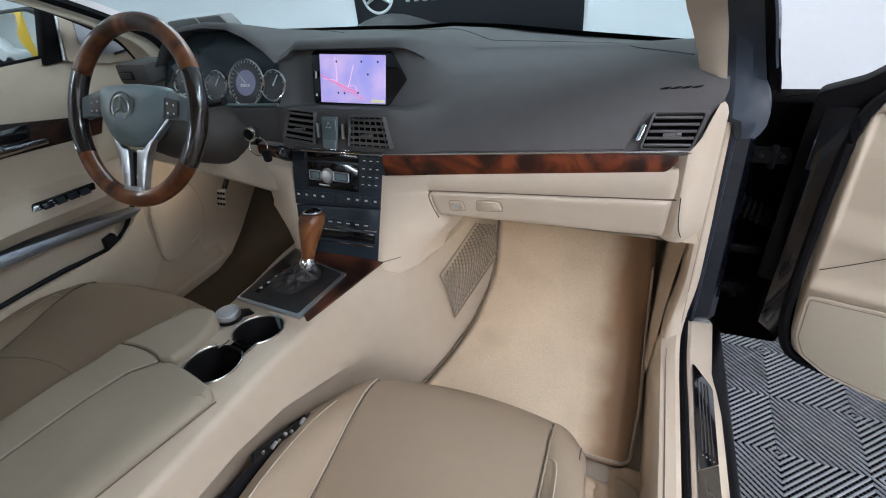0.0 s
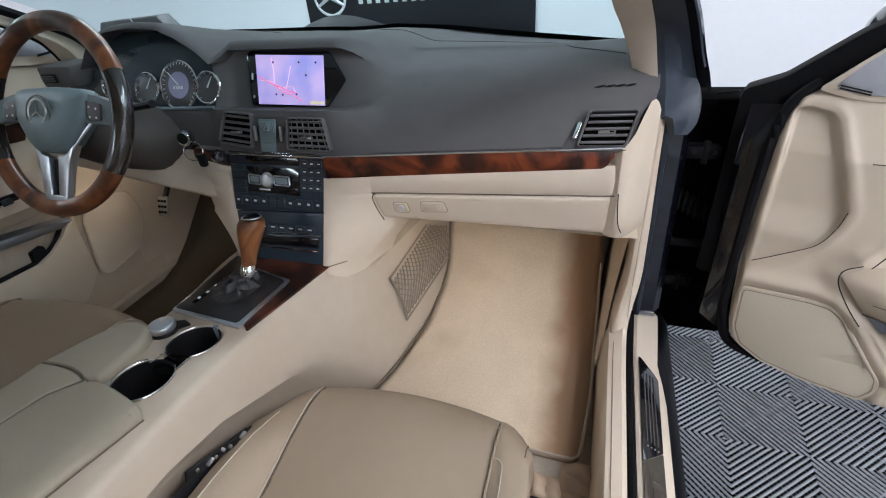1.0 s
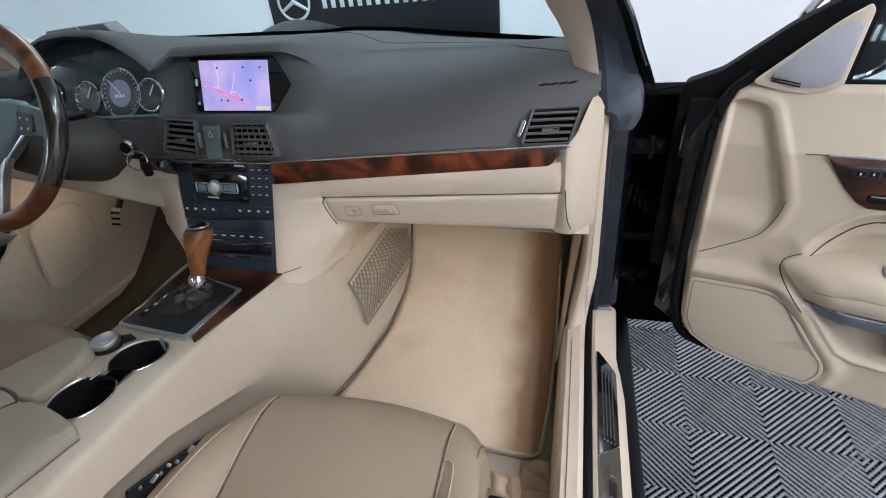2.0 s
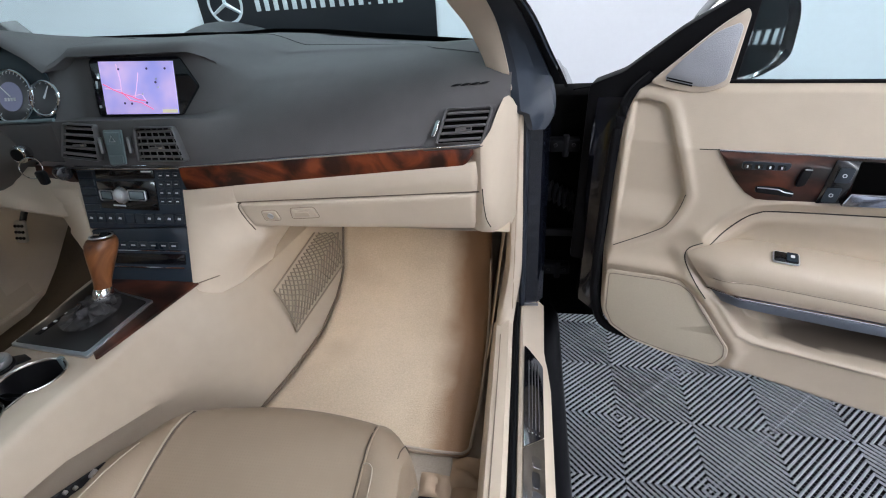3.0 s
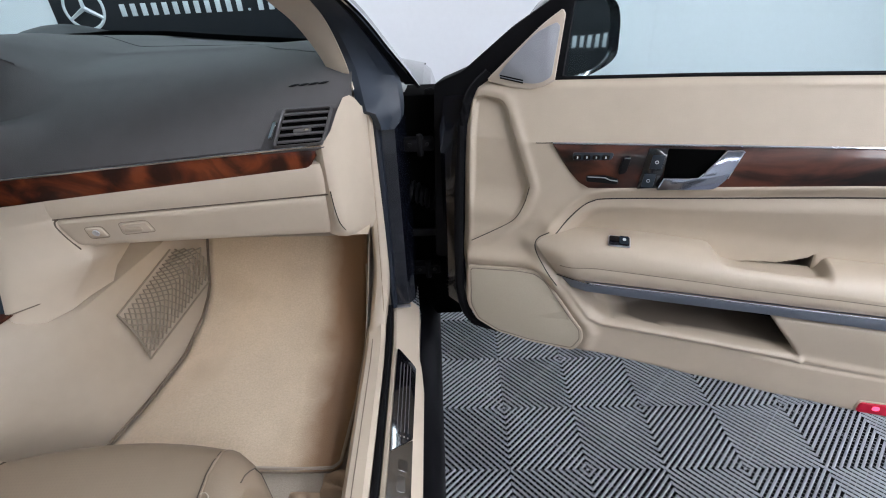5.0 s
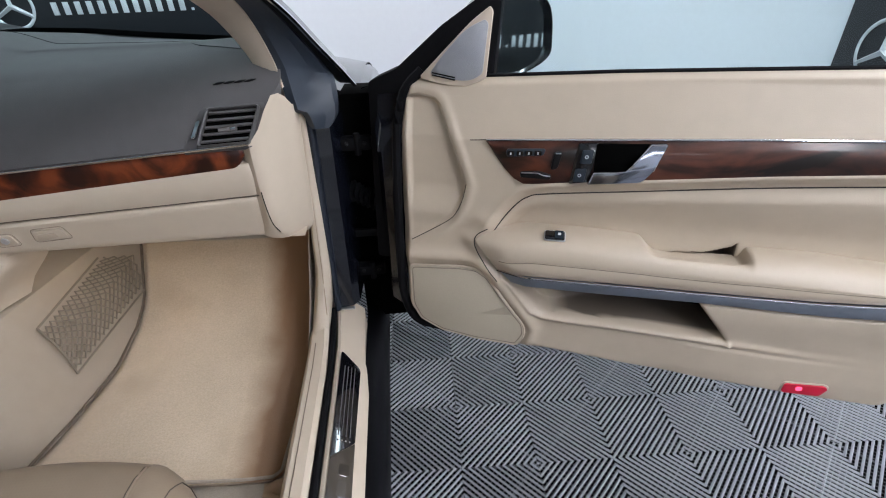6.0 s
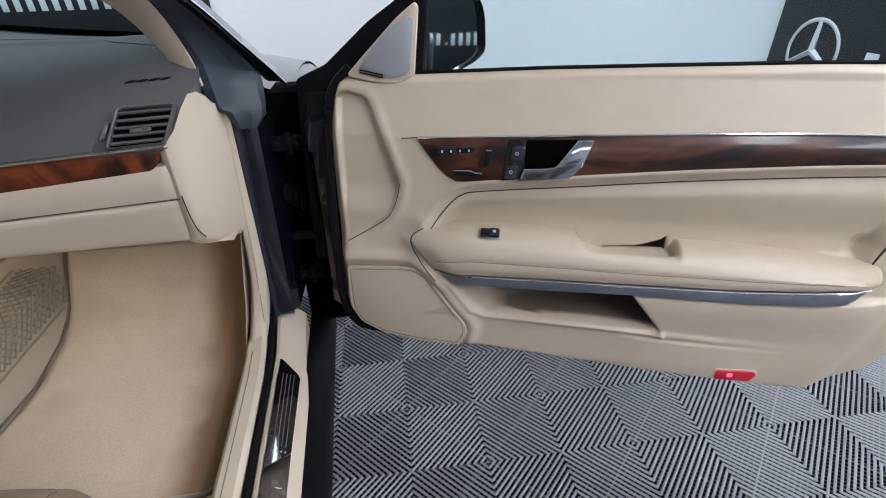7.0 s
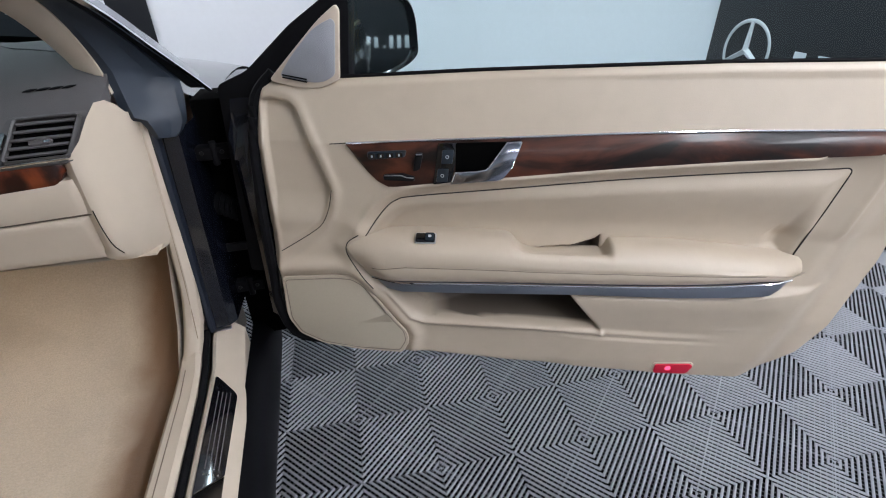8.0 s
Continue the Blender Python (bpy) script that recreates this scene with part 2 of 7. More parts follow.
def box(x0, y0, z0, x1, y1, z1, bevel=0.003, bm=None, m=None, seg=2):
    b = bmesh.new()
    bmesh.ops.create_cube(b, size=1.0)
    for v in b.verts:
        v.co = Vector((x0 + (v.co.x + 0.5) * (x1 - x0), y0 + (v.co.y + 0.5) * (y1 - y0), z0 + (v.co.z + 0.5) * (z1 - z0)))
    bevelled(b, bevel, seg)
    if m is not None:
        b.transform(m)
    return join(bm, b)


def join(bm, b):
    if bm is None:
        return b
    me = bpy.data.meshes.new("tmp")
    b.to_mesh(me)
    b.free()
    bm.from_mesh(me)
    bpy.data.meshes.remove(me)
    return bm


def loft(rings, closed=False, caps=False, loop=False, bm=None):
    """A skin over rows of points; closed: each row is a ring; loop: the last row meets the first."""
    b = bm or bmesh.new()
    vs = [[b.verts.new(p) for p in r] for r in rings]
    n = len(vs[0])
    pairs = list(zip(vs, vs[1:])) + ([(vs[-1], vs[0])] if loop else [])
    for r, s in pairs:
        for i in range(n if closed else n - 1):
            j = (i + 1) % n
            b.faces.new((r[i], r[j], s[j], s[i]))
    if caps:
        b.faces.new(vs[0])
        b.faces.new(list(reversed(vs[-1])))
    return b


def curve_points(pts, steps=4, closed=False):
    """Points of a smooth curve through pts."""
    pts = [Vector(p) for p in pts]
    n = len(pts)
    out = []
    for i in range(n if closed else n - 1):
        if closed:
            a, b, c, d = pts[i - 1], pts[i], pts[(i + 1) % n], pts[(i + 2) % n]
        else:
            a, b, c, d = pts[max(i - 1, 0)], pts[i], pts[i + 1], pts[min(i + 2, n - 1)]
        for k in range(steps):
            t = k / steps
            out.append(0.5 * (2 * b + (c - a) * t + (2 * a - 5 * b + 4 * c - d) * t * t + (3 * b - a - 3 * c + d) * t ** 3))
    if not closed:
        out.append(pts[-1])
    return out


def tube(pts, radius, sides=8, closed=False, bm=None, flat=1.0):
    """A round bar along points; radius may be a list."""
    pts = [Vector(p) for p in pts]
    n = len(pts)
    rings = []
    up = Vector((0.13, 0.21, 0.97)).normalized()
    for i, p in enumerate(pts):
        a = pts[i - 1] if (i or closed) else p
        c = pts[(i + 1) % n] if (i < n - 1 or closed) else p
        t = (c - a).normalized()
        s = t.cross(up)
        s = s.normalized() if s.length > 1e-4 else t.orthogonal().normalized()
        w = s.cross(t)
        r = radius[i] if isinstance(radius, (list, tuple)) else radius
        rings.append([p + s * r * math.cos(2 * math.pi * k / sides) + w * r * flat * math.sin(2 * math.pi * k / sides) for k in range(sides)])
    return loft(rings, closed=True, caps=not closed, loop=closed, bm=bm)


def slab(outline, depth, to3d, bevel=0.003, seg=2, bm=None):
    """A plate: a 2D outline laid by to3d(a, b, c), from c = 0 to c = depth."""
    b = bmesh.new()
    lo = [b.verts.new(to3d(p[0], p[1], 0.0)) for p in outline]
    hi = [b.verts.new(to3d(p[0], p[1], depth)) for p in outline]
    n = len(lo)
    b.faces.new(lo)
    b.faces.new(list(reversed(hi)))
    for i in range(n):
        j = (i + 1) % n
        b.faces.new((lo[j], lo[i], hi[i], hi[j]))
    bmesh.ops.recalc_face_normals(b, faces=b.faces)
    bevelled(b, bevel, seg)
    return join(bm, b)


def rounded(pts, r, steps=4):
    """A 2D polygon with its corners rounded; r may be a list."""
    out = []
    n = len(pts)
    for i, p in enumerate(pts):
        a, p, c = Vector(pts[i - 1]), Vector(p), Vector(pts[(i + 1) % n])
        rr = r[i] if isinstance(r, (list, tuple)) else r
        d1, d2 = a - p, c - p
        k = min(rr, d1.length * 0.45, d2.length * 0.45)
        s, e = p + d1.normalized() * k, p + d2.normalized() * k
        for q in range(steps + 1):
            t = q / steps
            out.append((1 - t) ** 2 * s + 2 * t * (1 - t) * p + t * t * e)
    return out


def disc(center, normal, radius, depth, sides=32, bevel=0.001, bm=None, r2=None):
    b = bmesh.new()
    bmesh.ops.create_cone(b, cap_ends=True, segments=sides, radius1=radius, radius2=r2 if r2 is not None else radius, depth=depth)
    bevelled(b, bevel, 2, 50)
    q = Vector(normal).to_track_quat("Z", "Y").to_matrix().to_4x4()
    b.transform(Matrix.Translation(Vector(center) + Vector(normal).normalized() * depth / 2) @ q)
    return join(bm, b)


def ring(center, normal, radius, thick, bm=None, sides=40, sub=8, squash=1.0):
    q = Vector(normal).to_track_quat("Z", "Y").to_matrix().to_4x4()
    m = Matrix.Translation(center) @ q
    pts = [m @ Vector((radius * math.cos(2 * math.pi * k / sides), radius * math.sin(2 * math.pi * k / sides), 0)) for k in range(sides)]
    nn = Vector(normal).normalized()
    rings = []
    for k, p in enumerate(pts):
        o = (p - Vector(center)).normalized()
        rings.append([p + o * thick * math.cos(2 * math.pi * j / sub) + nn * thick * squash * math.sin(2 * math.pi * j / sub) for j in range(sub)])
    return loft(rings, closed=True, loop=True, bm=bm)


def smooth01(a, b, x):
    t = min(max((x - a) / (b - a), 0), 1)
    return t * t * (3 - 2 * t)


def lerp(a, b, t):
    return a + (b - a) * t


def table(xs, ys, x):
    """A value read from a short table, with straight lines between."""
    return float(np.interp(x, xs, ys))


# ---- the booth ----
floor = thing("floor", "light grey ribbed interlocking plastic garage floor tiles", "floor", (0, 0, 0), kind="structure")
part("ground_sheet", box(-7, -8, -0.05, 3.5, 3.7, -0.03, 0), PIT, floor, "dark floor under the tiles", smooth=False)


CONCRETE = mat("painted_concrete", (0.24, 0.245, 0.25), 0.5, vary=0.12, scale=3, big=0.6, stain=(0.15, 0.15, 0.155))
part("workshop_floor", box(-7, -8, -0.03, 0.10, 3.6, -0.004, 0), CONCRETE, floor, "worn grey painted concrete", smooth=False)


part("workshop_floor", box(0.10, -8, -0.03, 3.4, -2.35, -0.004, 0), CONCRETE, floor, smooth=False)


def wall(name, x0, y0, x1, y1, z1, label):
    solo(name, box(x0, y0, -0.03, x1, y1, z1, 0), WALL, label, "wall", kind="structure", smooth=False)


wall("wall_north", -7, 3.6, 3.5, 3.75, 2.76, "smooth bright white booth wall ahead of the car")
wall("wall_east", 3.4, -8, 3.55, 3.6, 2.76, "smooth bright white booth wall beside the open door")
wall("wall_south", -7, -8.15, 3.5, -8, 2.76, "plain workshop wall behind the car")
wall("wall_west", -7.15, -8, -7, 3.6, 2.76, "plain workshop wall")
solo("ceiling", box(-7.1, -8.1, 2.76, 3.5, 3.7, 2.86, 0), WALL, "white booth ceiling", "ceiling", kind="structure", smooth=False)

cove = [[(2.4 + math.sin(q) * r, 2.6 + math.cos(q) * r, z) for q in np.linspace(0, math.pi / 2, 17)] for z, r in ((-0.03, 1.1), (-0.03, 0.995), (2.759, 0.995), (2.759, 1.1))]
solo("wall_corner", loft(cove), WALL, "smooth rounded white booth corner", "wall", kind="structure", angle=60)

light = thing("ceiling_light", "long white glowing ceiling light panel", "ceiling light", (0, 0, 2.758), group="booth ceiling lights")
part("diffuser", box(-0.16, -1.2, 2.72, 0.16, 1.2, 2.75, 0.004), LAMP_PANEL, light, smooth=False)
part("housing", box(-0.19, -1.23, 2.735, 0.19, 1.23, 2.76, 0.004), SATIN, light, smooth=False)
light.location = (3.0, 0.9, 2.758)
# The last panel is unseen, added to brighten the wall behind the car.
for lx, ly, turn in ((3.15, -2.8, 0), (2.25, -1.2, 0), (-0.5, 2.75, 90), (-4.2, 0.4, 0), (-3.2, -4.0, 0), (0.2, -6.4, 90)):
    copy_thing(light, pose(lx, ly, 2.758, 0, 0, turn))


# ---- car body round the cabin ----
def hood_z(x, y):
    far = ((y - 1.3) / 1.3) ** 2
    return 0.955 - 0.33 * far - (0.075 + 0.06 * far) * abs(x / 0.9) ** 3.0


body = thing("car_body", "glossy black coupe body with beige lined cabin", "car body", (0, 0.6, 0.0))
rows = []
for k in np.linspace(0, 1, 14):
    row = []
    for x in np.linspace(-0.86, 0.86, 25):
        y = lerp(table([0, 0.4, 0.6, 0.75, 0.9], [1.64, 1.42, 1.30, 1.20, 1.10], abs(x)), 2.75 - 0.25 * abs(x / 0.86) ** 3, k)
        row.append((x, y, hood_z(x, y)))
    rows.append(row)
part("hood", loft(rows), PAINT, body, "glossy black bonnet reflecting the white booth")
part("front_end", box(-0.86, 2.50, 0.25, 0.86, 2.72, 0.62, 0.06), RUBBER, body)
for s in (-1, 1):
    part("fender", loft([[(s * 0.855, y, hood_z(0.86, y) - 0.002), (s * 0.878, y, hood_z(0.86, y) - 0.02), (s * 0.892, y, min(0.76, hood_z(0.86, y) - 0.06)), (s * 0.90, y, min(0.55, hood_z(0.86, y) - 0.16)), (s * 0.89, y, 0.28)] for y in np.linspace(1.16, 2.5, 8)]), PAINT if s > 0 else RUBBER, body)

dome = [[(x, y, 0.93 + 0.072 * math.sin(math.pi * k) ** 0.7 * math.sin(math.pi * q) ** 0.6) for x, k in ((lerp(-0.55, -0.26, k), k) for k in np.linspace(0, 1, 13))] for y, q in ((lerp(1.62, 2.1, q), q) for q in np.linspace(0, 1, 9))]
part("hood_bulge", loft(dome), BLACK, body, "dark raised bonnet bulge")
part("cowl_panel", slab([(-1.02, 1.040), (-0.715, 1.042), (-0.755, 1.083), (-1.0, 1.072)], 0.06, lambda a, b, c: Vector((a, 1.36 + c, b)), 0.004), GREY_TRIM, body, "dark panel outside the windshield")
part("cowl_seam", tube([(-0.86, 1.357, 1.079), (-0.835, 1.357, 1.045)], 0.0015, 5), PRINT, body)

# roof, header and rear of the cabin, which shade it
roof = []
for y in np.linspace(0.42, -1.15, 12):
    k = (y - 0.42) / -1.57
    zc = 1.335 + 0.065 * math.sin(math.pi * min(k * 1.05 + 0.08, 1))
    roof.append([(x, y, zc - 0.05 * abs(x / 0.60) ** 3) for x in np.linspace(-0.60, 0.60, 17)])
part("roof_lining", loft(roof), BEIGE, body, "beige roof lining")
part("roof_skin", loft([[(x, y, z + 0.035) for x, y, z in r] for r in roof]), PAINT, body)
# Unseen rail added at the roof edge to keep light off the console.
for s in (-1, 1):
    part("shade_rail", loft([[(s * 0.598, y, z + 0.038), (s * 0.598, y, z + 0.022), (s * (0.628 + 0.012 * k), y, z + 0.004), (s * (0.648 + 0.018 * k), y, z), (s * (0.655 + 0.018 * k), y, z + 0.010), (s * 0.63, y, z + 0.06), (s * 0.60, y, z + 0.075)] for y, z, k in ((y, 1.284 - 0.026 * k, k) for y, k in ((y, smooth01(0.46, 0.25, y)) for y in np.linspace(0.46, -0.90, 20)))]), RUBBER, body, "unseen black rail added to shade the cabin")
part("floor_pan", box(-0.80, -1.3, 0.20, 0.76, 1.30, 0.272, 0), CARPET_SIDE, body, smooth=False)
for s in (-1, 1):
    part("quarter_pillar", loft([[(s * 0.60, y, 1.33 - 0.30 * smooth01(-0.85, -1.40, y)), (s * 0.70, y, 1.16 - 0.15 * smooth01(-0.85, -1.40, y)), (s * 0.78, y, 0.90)] for y in np.linspace(-0.98, -1.40, 8)]), BEIGE, body)
part("rear_window", loft([[(x, lerp(-1.15, -1.42, k), lerp(1.35, 0.94, k)) for x in np.linspace(-0.66, 0.66, 7)] for k in np.linspace(0, 1, 5)]), clear_glass("rear_glass", (0.62, 0.70, 0.70), 0.0, 0.04), body, "tinted rear window")
part("rear_wall", box(-0.72, -1.42, 0.22, 0.72, -1.30, 0.95, 0.02), BEIGE, body)
part("rear_quarter", box(0.70, -1.4, 0.22, 0.86, -0.62, 0.93, 0.02), BEIGE, body)
part("rear_quarter", box(-0.86, -1.4, 0.22, -0.70, -0.62, 0.93, 0.02), BEIGE, body)
for s in (-1, 1):
    part("quarter_skin", loft([[(s * 0.80, y, 0.945), (s * 0.872, y, 0.935), (s * 0.895, y, 0.80), (s * 0.90, y, 0.55), (s * 0.885, y, 0.26)] for y in np.linspace(-0.60, -1.50, 8)]), PAINT, body, "glossy black rear quarter")
part("tail", box(-0.885, -2.25, 0.28, 0.885, -1.43, 0.945, 0.09, seg=4), PAINT, body, "glossy black boot")
firewall = loft([[(x, 1.24, 0.24), (x, 1.34, 0.42), (x, 1.40, 0.70), (x, 1.36, 0.93)] for x in np.linspace(-0.80, 0.76, 8)])
part("firewall", firewall, CARPET_SIDE, body)


# ---- windshield ----
def ws_y(x):
    return table([0, 0.2, 0.386, 0.55, 0.68, 0.80], [1.58, 1.50, 1.37, 1.27, 1.19, 1.10], abs(x))


def ws_z(x):
    return 0.996 + 0.10 * max(-x - 0.10, 0)


shield = thing("windshield", "curved tinted windshield with a dark lower edge", "windshield", (0, 1.6, 0.98))
rows = []
for k in np.linspace(0, 1, 8):
    rows.append([(x * lerp(0.74, 0.60, k) / 0.74, lerp(ws_y(x), 0.46 - 0.08 * x * x, k), lerp(ws_z(x), 1.335 - 0.03 * x * x, k) + 0.035 * math.sin(math.pi * k)) for x in np.linspace(-0.74, 0.74, 15)])
part("pane", loft(rows), WINDSHIELD, shield)
part("sensor", disc((-0.28, 1.50, 0.996), (0, 0, 1), 0.012, 0.012, 12, 0.001, None, 0.003), BLACK, shield, "small dark light sensor")
low = []
for x in np.linspace(-0.73, 0.73, 25):
    low.append([(x, ws_y(x) + 0.01, ws_z(x) - 0.02), (x, ws_y(x) - 0.012, ws_z(x) - 0.006), (x * 0.998, ws_y(x) - 0.038, ws_z(x) + 0.011), (x, ws_y(x) + 0.0, ws_z(x) + 0.004)])
part("lower_band", loft(low, closed=True, caps=True), RUBBER, shield, "black band along the glass's lower edge")


# ---- A-pillars ----
def pillar(side):
    p = thing("a_pillar", "beige inner pillar trim with dark cloth outer trim and chrome edge", "pillar", (side * 0.72, 1.0, 0.93), group="windshield pillars")

    def line(*pts):
        return curve_points([(side * x, y, z) for x, y, z in pts], 5)
    a = line((0.692, 1.030, 0.922), (0.684, 1.012, 0.985), (0.658, 0.96, 1.058), (0.638, 0.875, 1.108), (0.62, 0.70, 1.19), (0.59, 0.45, 1.285))
    b = line((0.734, 0.990, 0.940), (0.726, 0.995, 0.985), (0.711, 0.960, 1.055), (0.695, 0.905, 1.103), (0.660, 0.73, 1.195), (0.62, 0.46, 1.29))
    d = line((0.850, 1.180, 0.890), (0.828, 1.108, 0.942), (0.800, 1.030, 1.000), (0.766, 0.920, 1.075), (0.720, 0.755, 1.155), (0.65, 0.47, 1.29))
    w = line((0.825, 1.27, 0.905), (0.800, 1.20, 0.960), (0.775, 1.115, 1.020), (0.742, 0.995, 1.095), (0.695, 0.82, 1.175), (0.62, 0.50, 1.31))
    out = Vector((side * 0.5, -0.75, 0.25))
    rows = []
    for i in range(len(a)):
        rows.append([a[i] + Vector((side * 0.012, 0.07, 0.0)), a[i] + Vector((0, 0.02, 0)), a[i], a[i].lerp(b[i], 0.25) + out * 0.010, a[i].lerp(b[i], 0.6) + out * 0.011, b[i] + out * 0.002, b[i] + Vector((side * 0.004, 0.03, 0))])
    part("inner_trim", loft(rows), BEIGE, p, "beige moulded trim")
    ends = [((0.768, 1.016, 0.852), (0.803, 1.030, 0.849)), ((0.7665, 1.014, 0.858), (0.812, 1.034, 0.858)), ((0.762, 1.010, 0.872), (0.821, 1.040, 0.872)), ((0.757, 1.006, 0.886), (0.8235, 1.046, 0.889)), ((0.738, 1.000, 0.893), (0.8235, 1.054, 0.904)), ((0.735, 0.997, 0.915), (0.822, 1.066, 0.916)), ((0.733, 0.994, 0.940), (0.819, 1.080, 0.928))]
    ends = [(Vector((side * p[0], p[1], p[2])), Vector((side * q[0], q[1], q[2]))) for p, q in ends]
    ends += [(b[i], b[i].lerp(d[i], 0.82)) for i in range(4, len(a))]
    rows = []
    for lo, hi in ends:
        rows.append([lo + Vector((0, 0.004, 0))] + [lo.lerp(hi, k) + out * h for k, h in ((0.12, 0.010), (0.37, 0.010), (0.61, 0.002), (0.88, 0.007))] + [hi + Vector((0, 0.012, 0))])
    if side < 0:
        part("edge_seal", tube([q + Vector((-0.006, 0.006, -0.004)) for q in b], 0.007, 6), RUBBER, p, "black rubber edge seal")
        part("glass_edge", tube([q + Vector((0.012, 0.045, 0.006)) for q in a], 0.011, 6), RUBBER, p, "black glass edge band")
        return p
    part("cloth_trim", loft(rows), PILLAR_CLOTH, p, "dark rubber and cloth outer trim")
    part("glass_channel", loft([[b[i].lerp(d[i], 0.76) + Vector((0, 0.02, 0)), b[i].lerp(d[i], 0.84), b[i].lerp(d[i], 0.90) + out * 0.004, d[i] + out * 0.002, d[i] + Vector((side * 0.002, 0.02, 0.0))] for i in range(2, len(d))]), RUBBER, p, "black rubber glass channel")
    part("chrome_strip", tube([c + Vector((side * 0.004, 0.0, 0.003)) for c in d[1:]], 0.0042, 6), CHROME, p, "thin chrome moulding")
    part("outer_skin", loft([[d[i], d[i].lerp(w[i], 0.4) + Vector((side * 0.01, 0, 0.006)), w[i]] for i in range(3, len(d))]), PALE_REFLECTION, p, "outer pillar coloured pale like the reflected booth")
    part("moulding_tip", tube([d[0] + Vector((0, 0, -0.01)), d[0] + Vector((side * 0.02, -0.03, 0.008)), d[0] + Vector((side * 0.048, -0.06, 0.020))], [0.0025, 0.0022, 0.0015], 6), RUBBER, p, "loose rubber moulding tip")
    return p


pillar(1)
pillar(-1)


# ---- dashboard ----
dash = thing("dashboard", "dark grey and beige car dashboard with burl wood trim", "dashboard", (0, 1.0, 0.62))


def dash_y(x):
    return 0.82 + 0.125 * max(abs(x) - 0.105, 0)


def pad_profile(x):
    y0, z0, ws = dash_y(x), 0.862 + 0.022 * max(abs(x) - 0.1, 0), ws_y(x)
    yc = y0 + 0.238 + 0.09 * smooth01(0.62, 0.12, x)
    side = [(y0, z0), (y0 + 0.03, z0 + 0.036), (y0 + 0.06, z0 + 0.065), (y0 + 0.09, z0 + 0.088), (y0 + 0.125, z0 + 0.107), (y0 + 0.165, z0 + 0.121), (yc - 0.03, z0 + 0.1325), (yc, z0 + 0.1385)]
    mid = [(0.820, 0.862), (0.829, 0.905), (0.838, 0.946), (0.903, 0.934), (0.948, 1.040), (0.927, 1.047), (0.945, 1.062), (1.08, 1.055)]
    h = table([-0.60, -0.535, -0.50, -0.466, -0.42, -0.35, -0.28, -0.235, -0.19, -0.158], [0.98, 1.035, 1.072, 1.094, 1.108, 1.114, 1.110, 1.092, 1.063, 1.03], x)
    drv = [(0.845, 0.862), (0.848, 0.90), (0.850, 0.936), (0.872, 0.940), (0.935, h - 0.016), (0.885, h - 0.010), (0.905, h), (1.06, lerp(h, 1.05, 0.6))]
    wm = smooth01(0.235, 0.115, x) * smooth01(-0.165, -0.145, x)
    wd = smooth01(-0.145, -0.165, x) * smooth01(-0.60, -0.55, x)
    out = []
    for p, q, r in zip(side, mid, drv):
        out.append(((1 - wm - wd) * p[0] + wm * q[0] + wd * r[0], (1 - wm - wd) * p[1] + wm * q[1] + wd * r[1]))
    out += [(lerp(out[7][0], ws, 0.35), lerp(out[7][1], ws_z(x), 0.40) - 0.001), (ws + 0.005, ws_z(x) - 0.006)]
    return out


rows = []
for x in np.linspace(-0.735, 0.735, 130):
    prof = [Vector((x, y, z)) for y, z in pad_profile(x)]
    fine = curve_points(prof, 5)
    flat = []
    for i in range(len(prof) - 1):
        for k in range(5):
            flat.append(prof[i].lerp(prof[i + 1], k / 5))
    flat.append(prof[-1])
    w = 0.35 if x < 0.2 else 1.0
    row = [a.lerp(b, w) for a, b in zip(flat, fine)]
    for i, p in enumerate(row):
        lim = 0.694 + 0.043 * smooth01(0, 15, i)
        p.x = max(min(p.x, lim), -lim)
    rows.append(row)
rows.append([q + Vector((-0.004, 0.002, -0.03)) for q in rows[-1]])
part("pad", loft(rows), GREY_PAD, dash, "dark grey grained soft pad", angle=50)


def front(x, z, c):
    """The lower front: x across, z up, c out towards the seats."""
    y = dash_y(x) + (0.22 * max(0.775 - z, 0) if x > 0.15 else 0)
    return Vector((x, y - c, z))


def strip_loft(x0, x1, top, bottom, c0, c_out, n=36, bulge=0.004, roll=0.0):
    rings = []
    for x in list(np.linspace(x0, x1 - 0.02, n)) + [x1 - 0.014, x1 - 0.009, x1 - 0.005, x1 - 0.002, x1]:
        c1 = c_out - roll * max(0, 1 - (x1 - x) / 0.018) ** 2
        zt, zb = top(x), bottom(x)
        zm = (zt + zb) / 2
        rings.append([front(x, zb, c0), front(x, zb, c1), front(x, lerp(zb, zm, 0.5), c1 + bulge * 0.75), front(x, zm, c1 + bulge), front(x, lerp(zt, zm, 0.5), c1 + bulge * 0.75), front(x, zt, c1), front(x, zt, c0)])
    return loft(rings, closed=True, caps=True)


part("wood_strip", strip_loft(0.108, 0.668, lambda x: 0.857 + 0.018 * max(x - 0.1, 0), lambda x: lerp(0.811, 0.828, (x - 0.1) / 0.57) + 0.022 * smooth01(0.642, 0.67, x) ** 2, -0.02, 0.002, roll=0.006), WOOD, dash, "glossy reddish burl wood strip")
part("chrome_line", strip_loft(0.108, 0.682, lambda x: 0.8615 + 0.022 * max(x - 0.1, 0), lambda x: 0.8585 + 0.021 * max(x - 0.1, 0), -0.02, 0.009, bulge=0.001), CHROME, dash, "thin chrome line over the wood")
part("wood_strip", strip_loft(-0.68, -0.50, lambda x: 0.856, lambda x: 0.826, -0.02, 0.002), WOOD, dash)
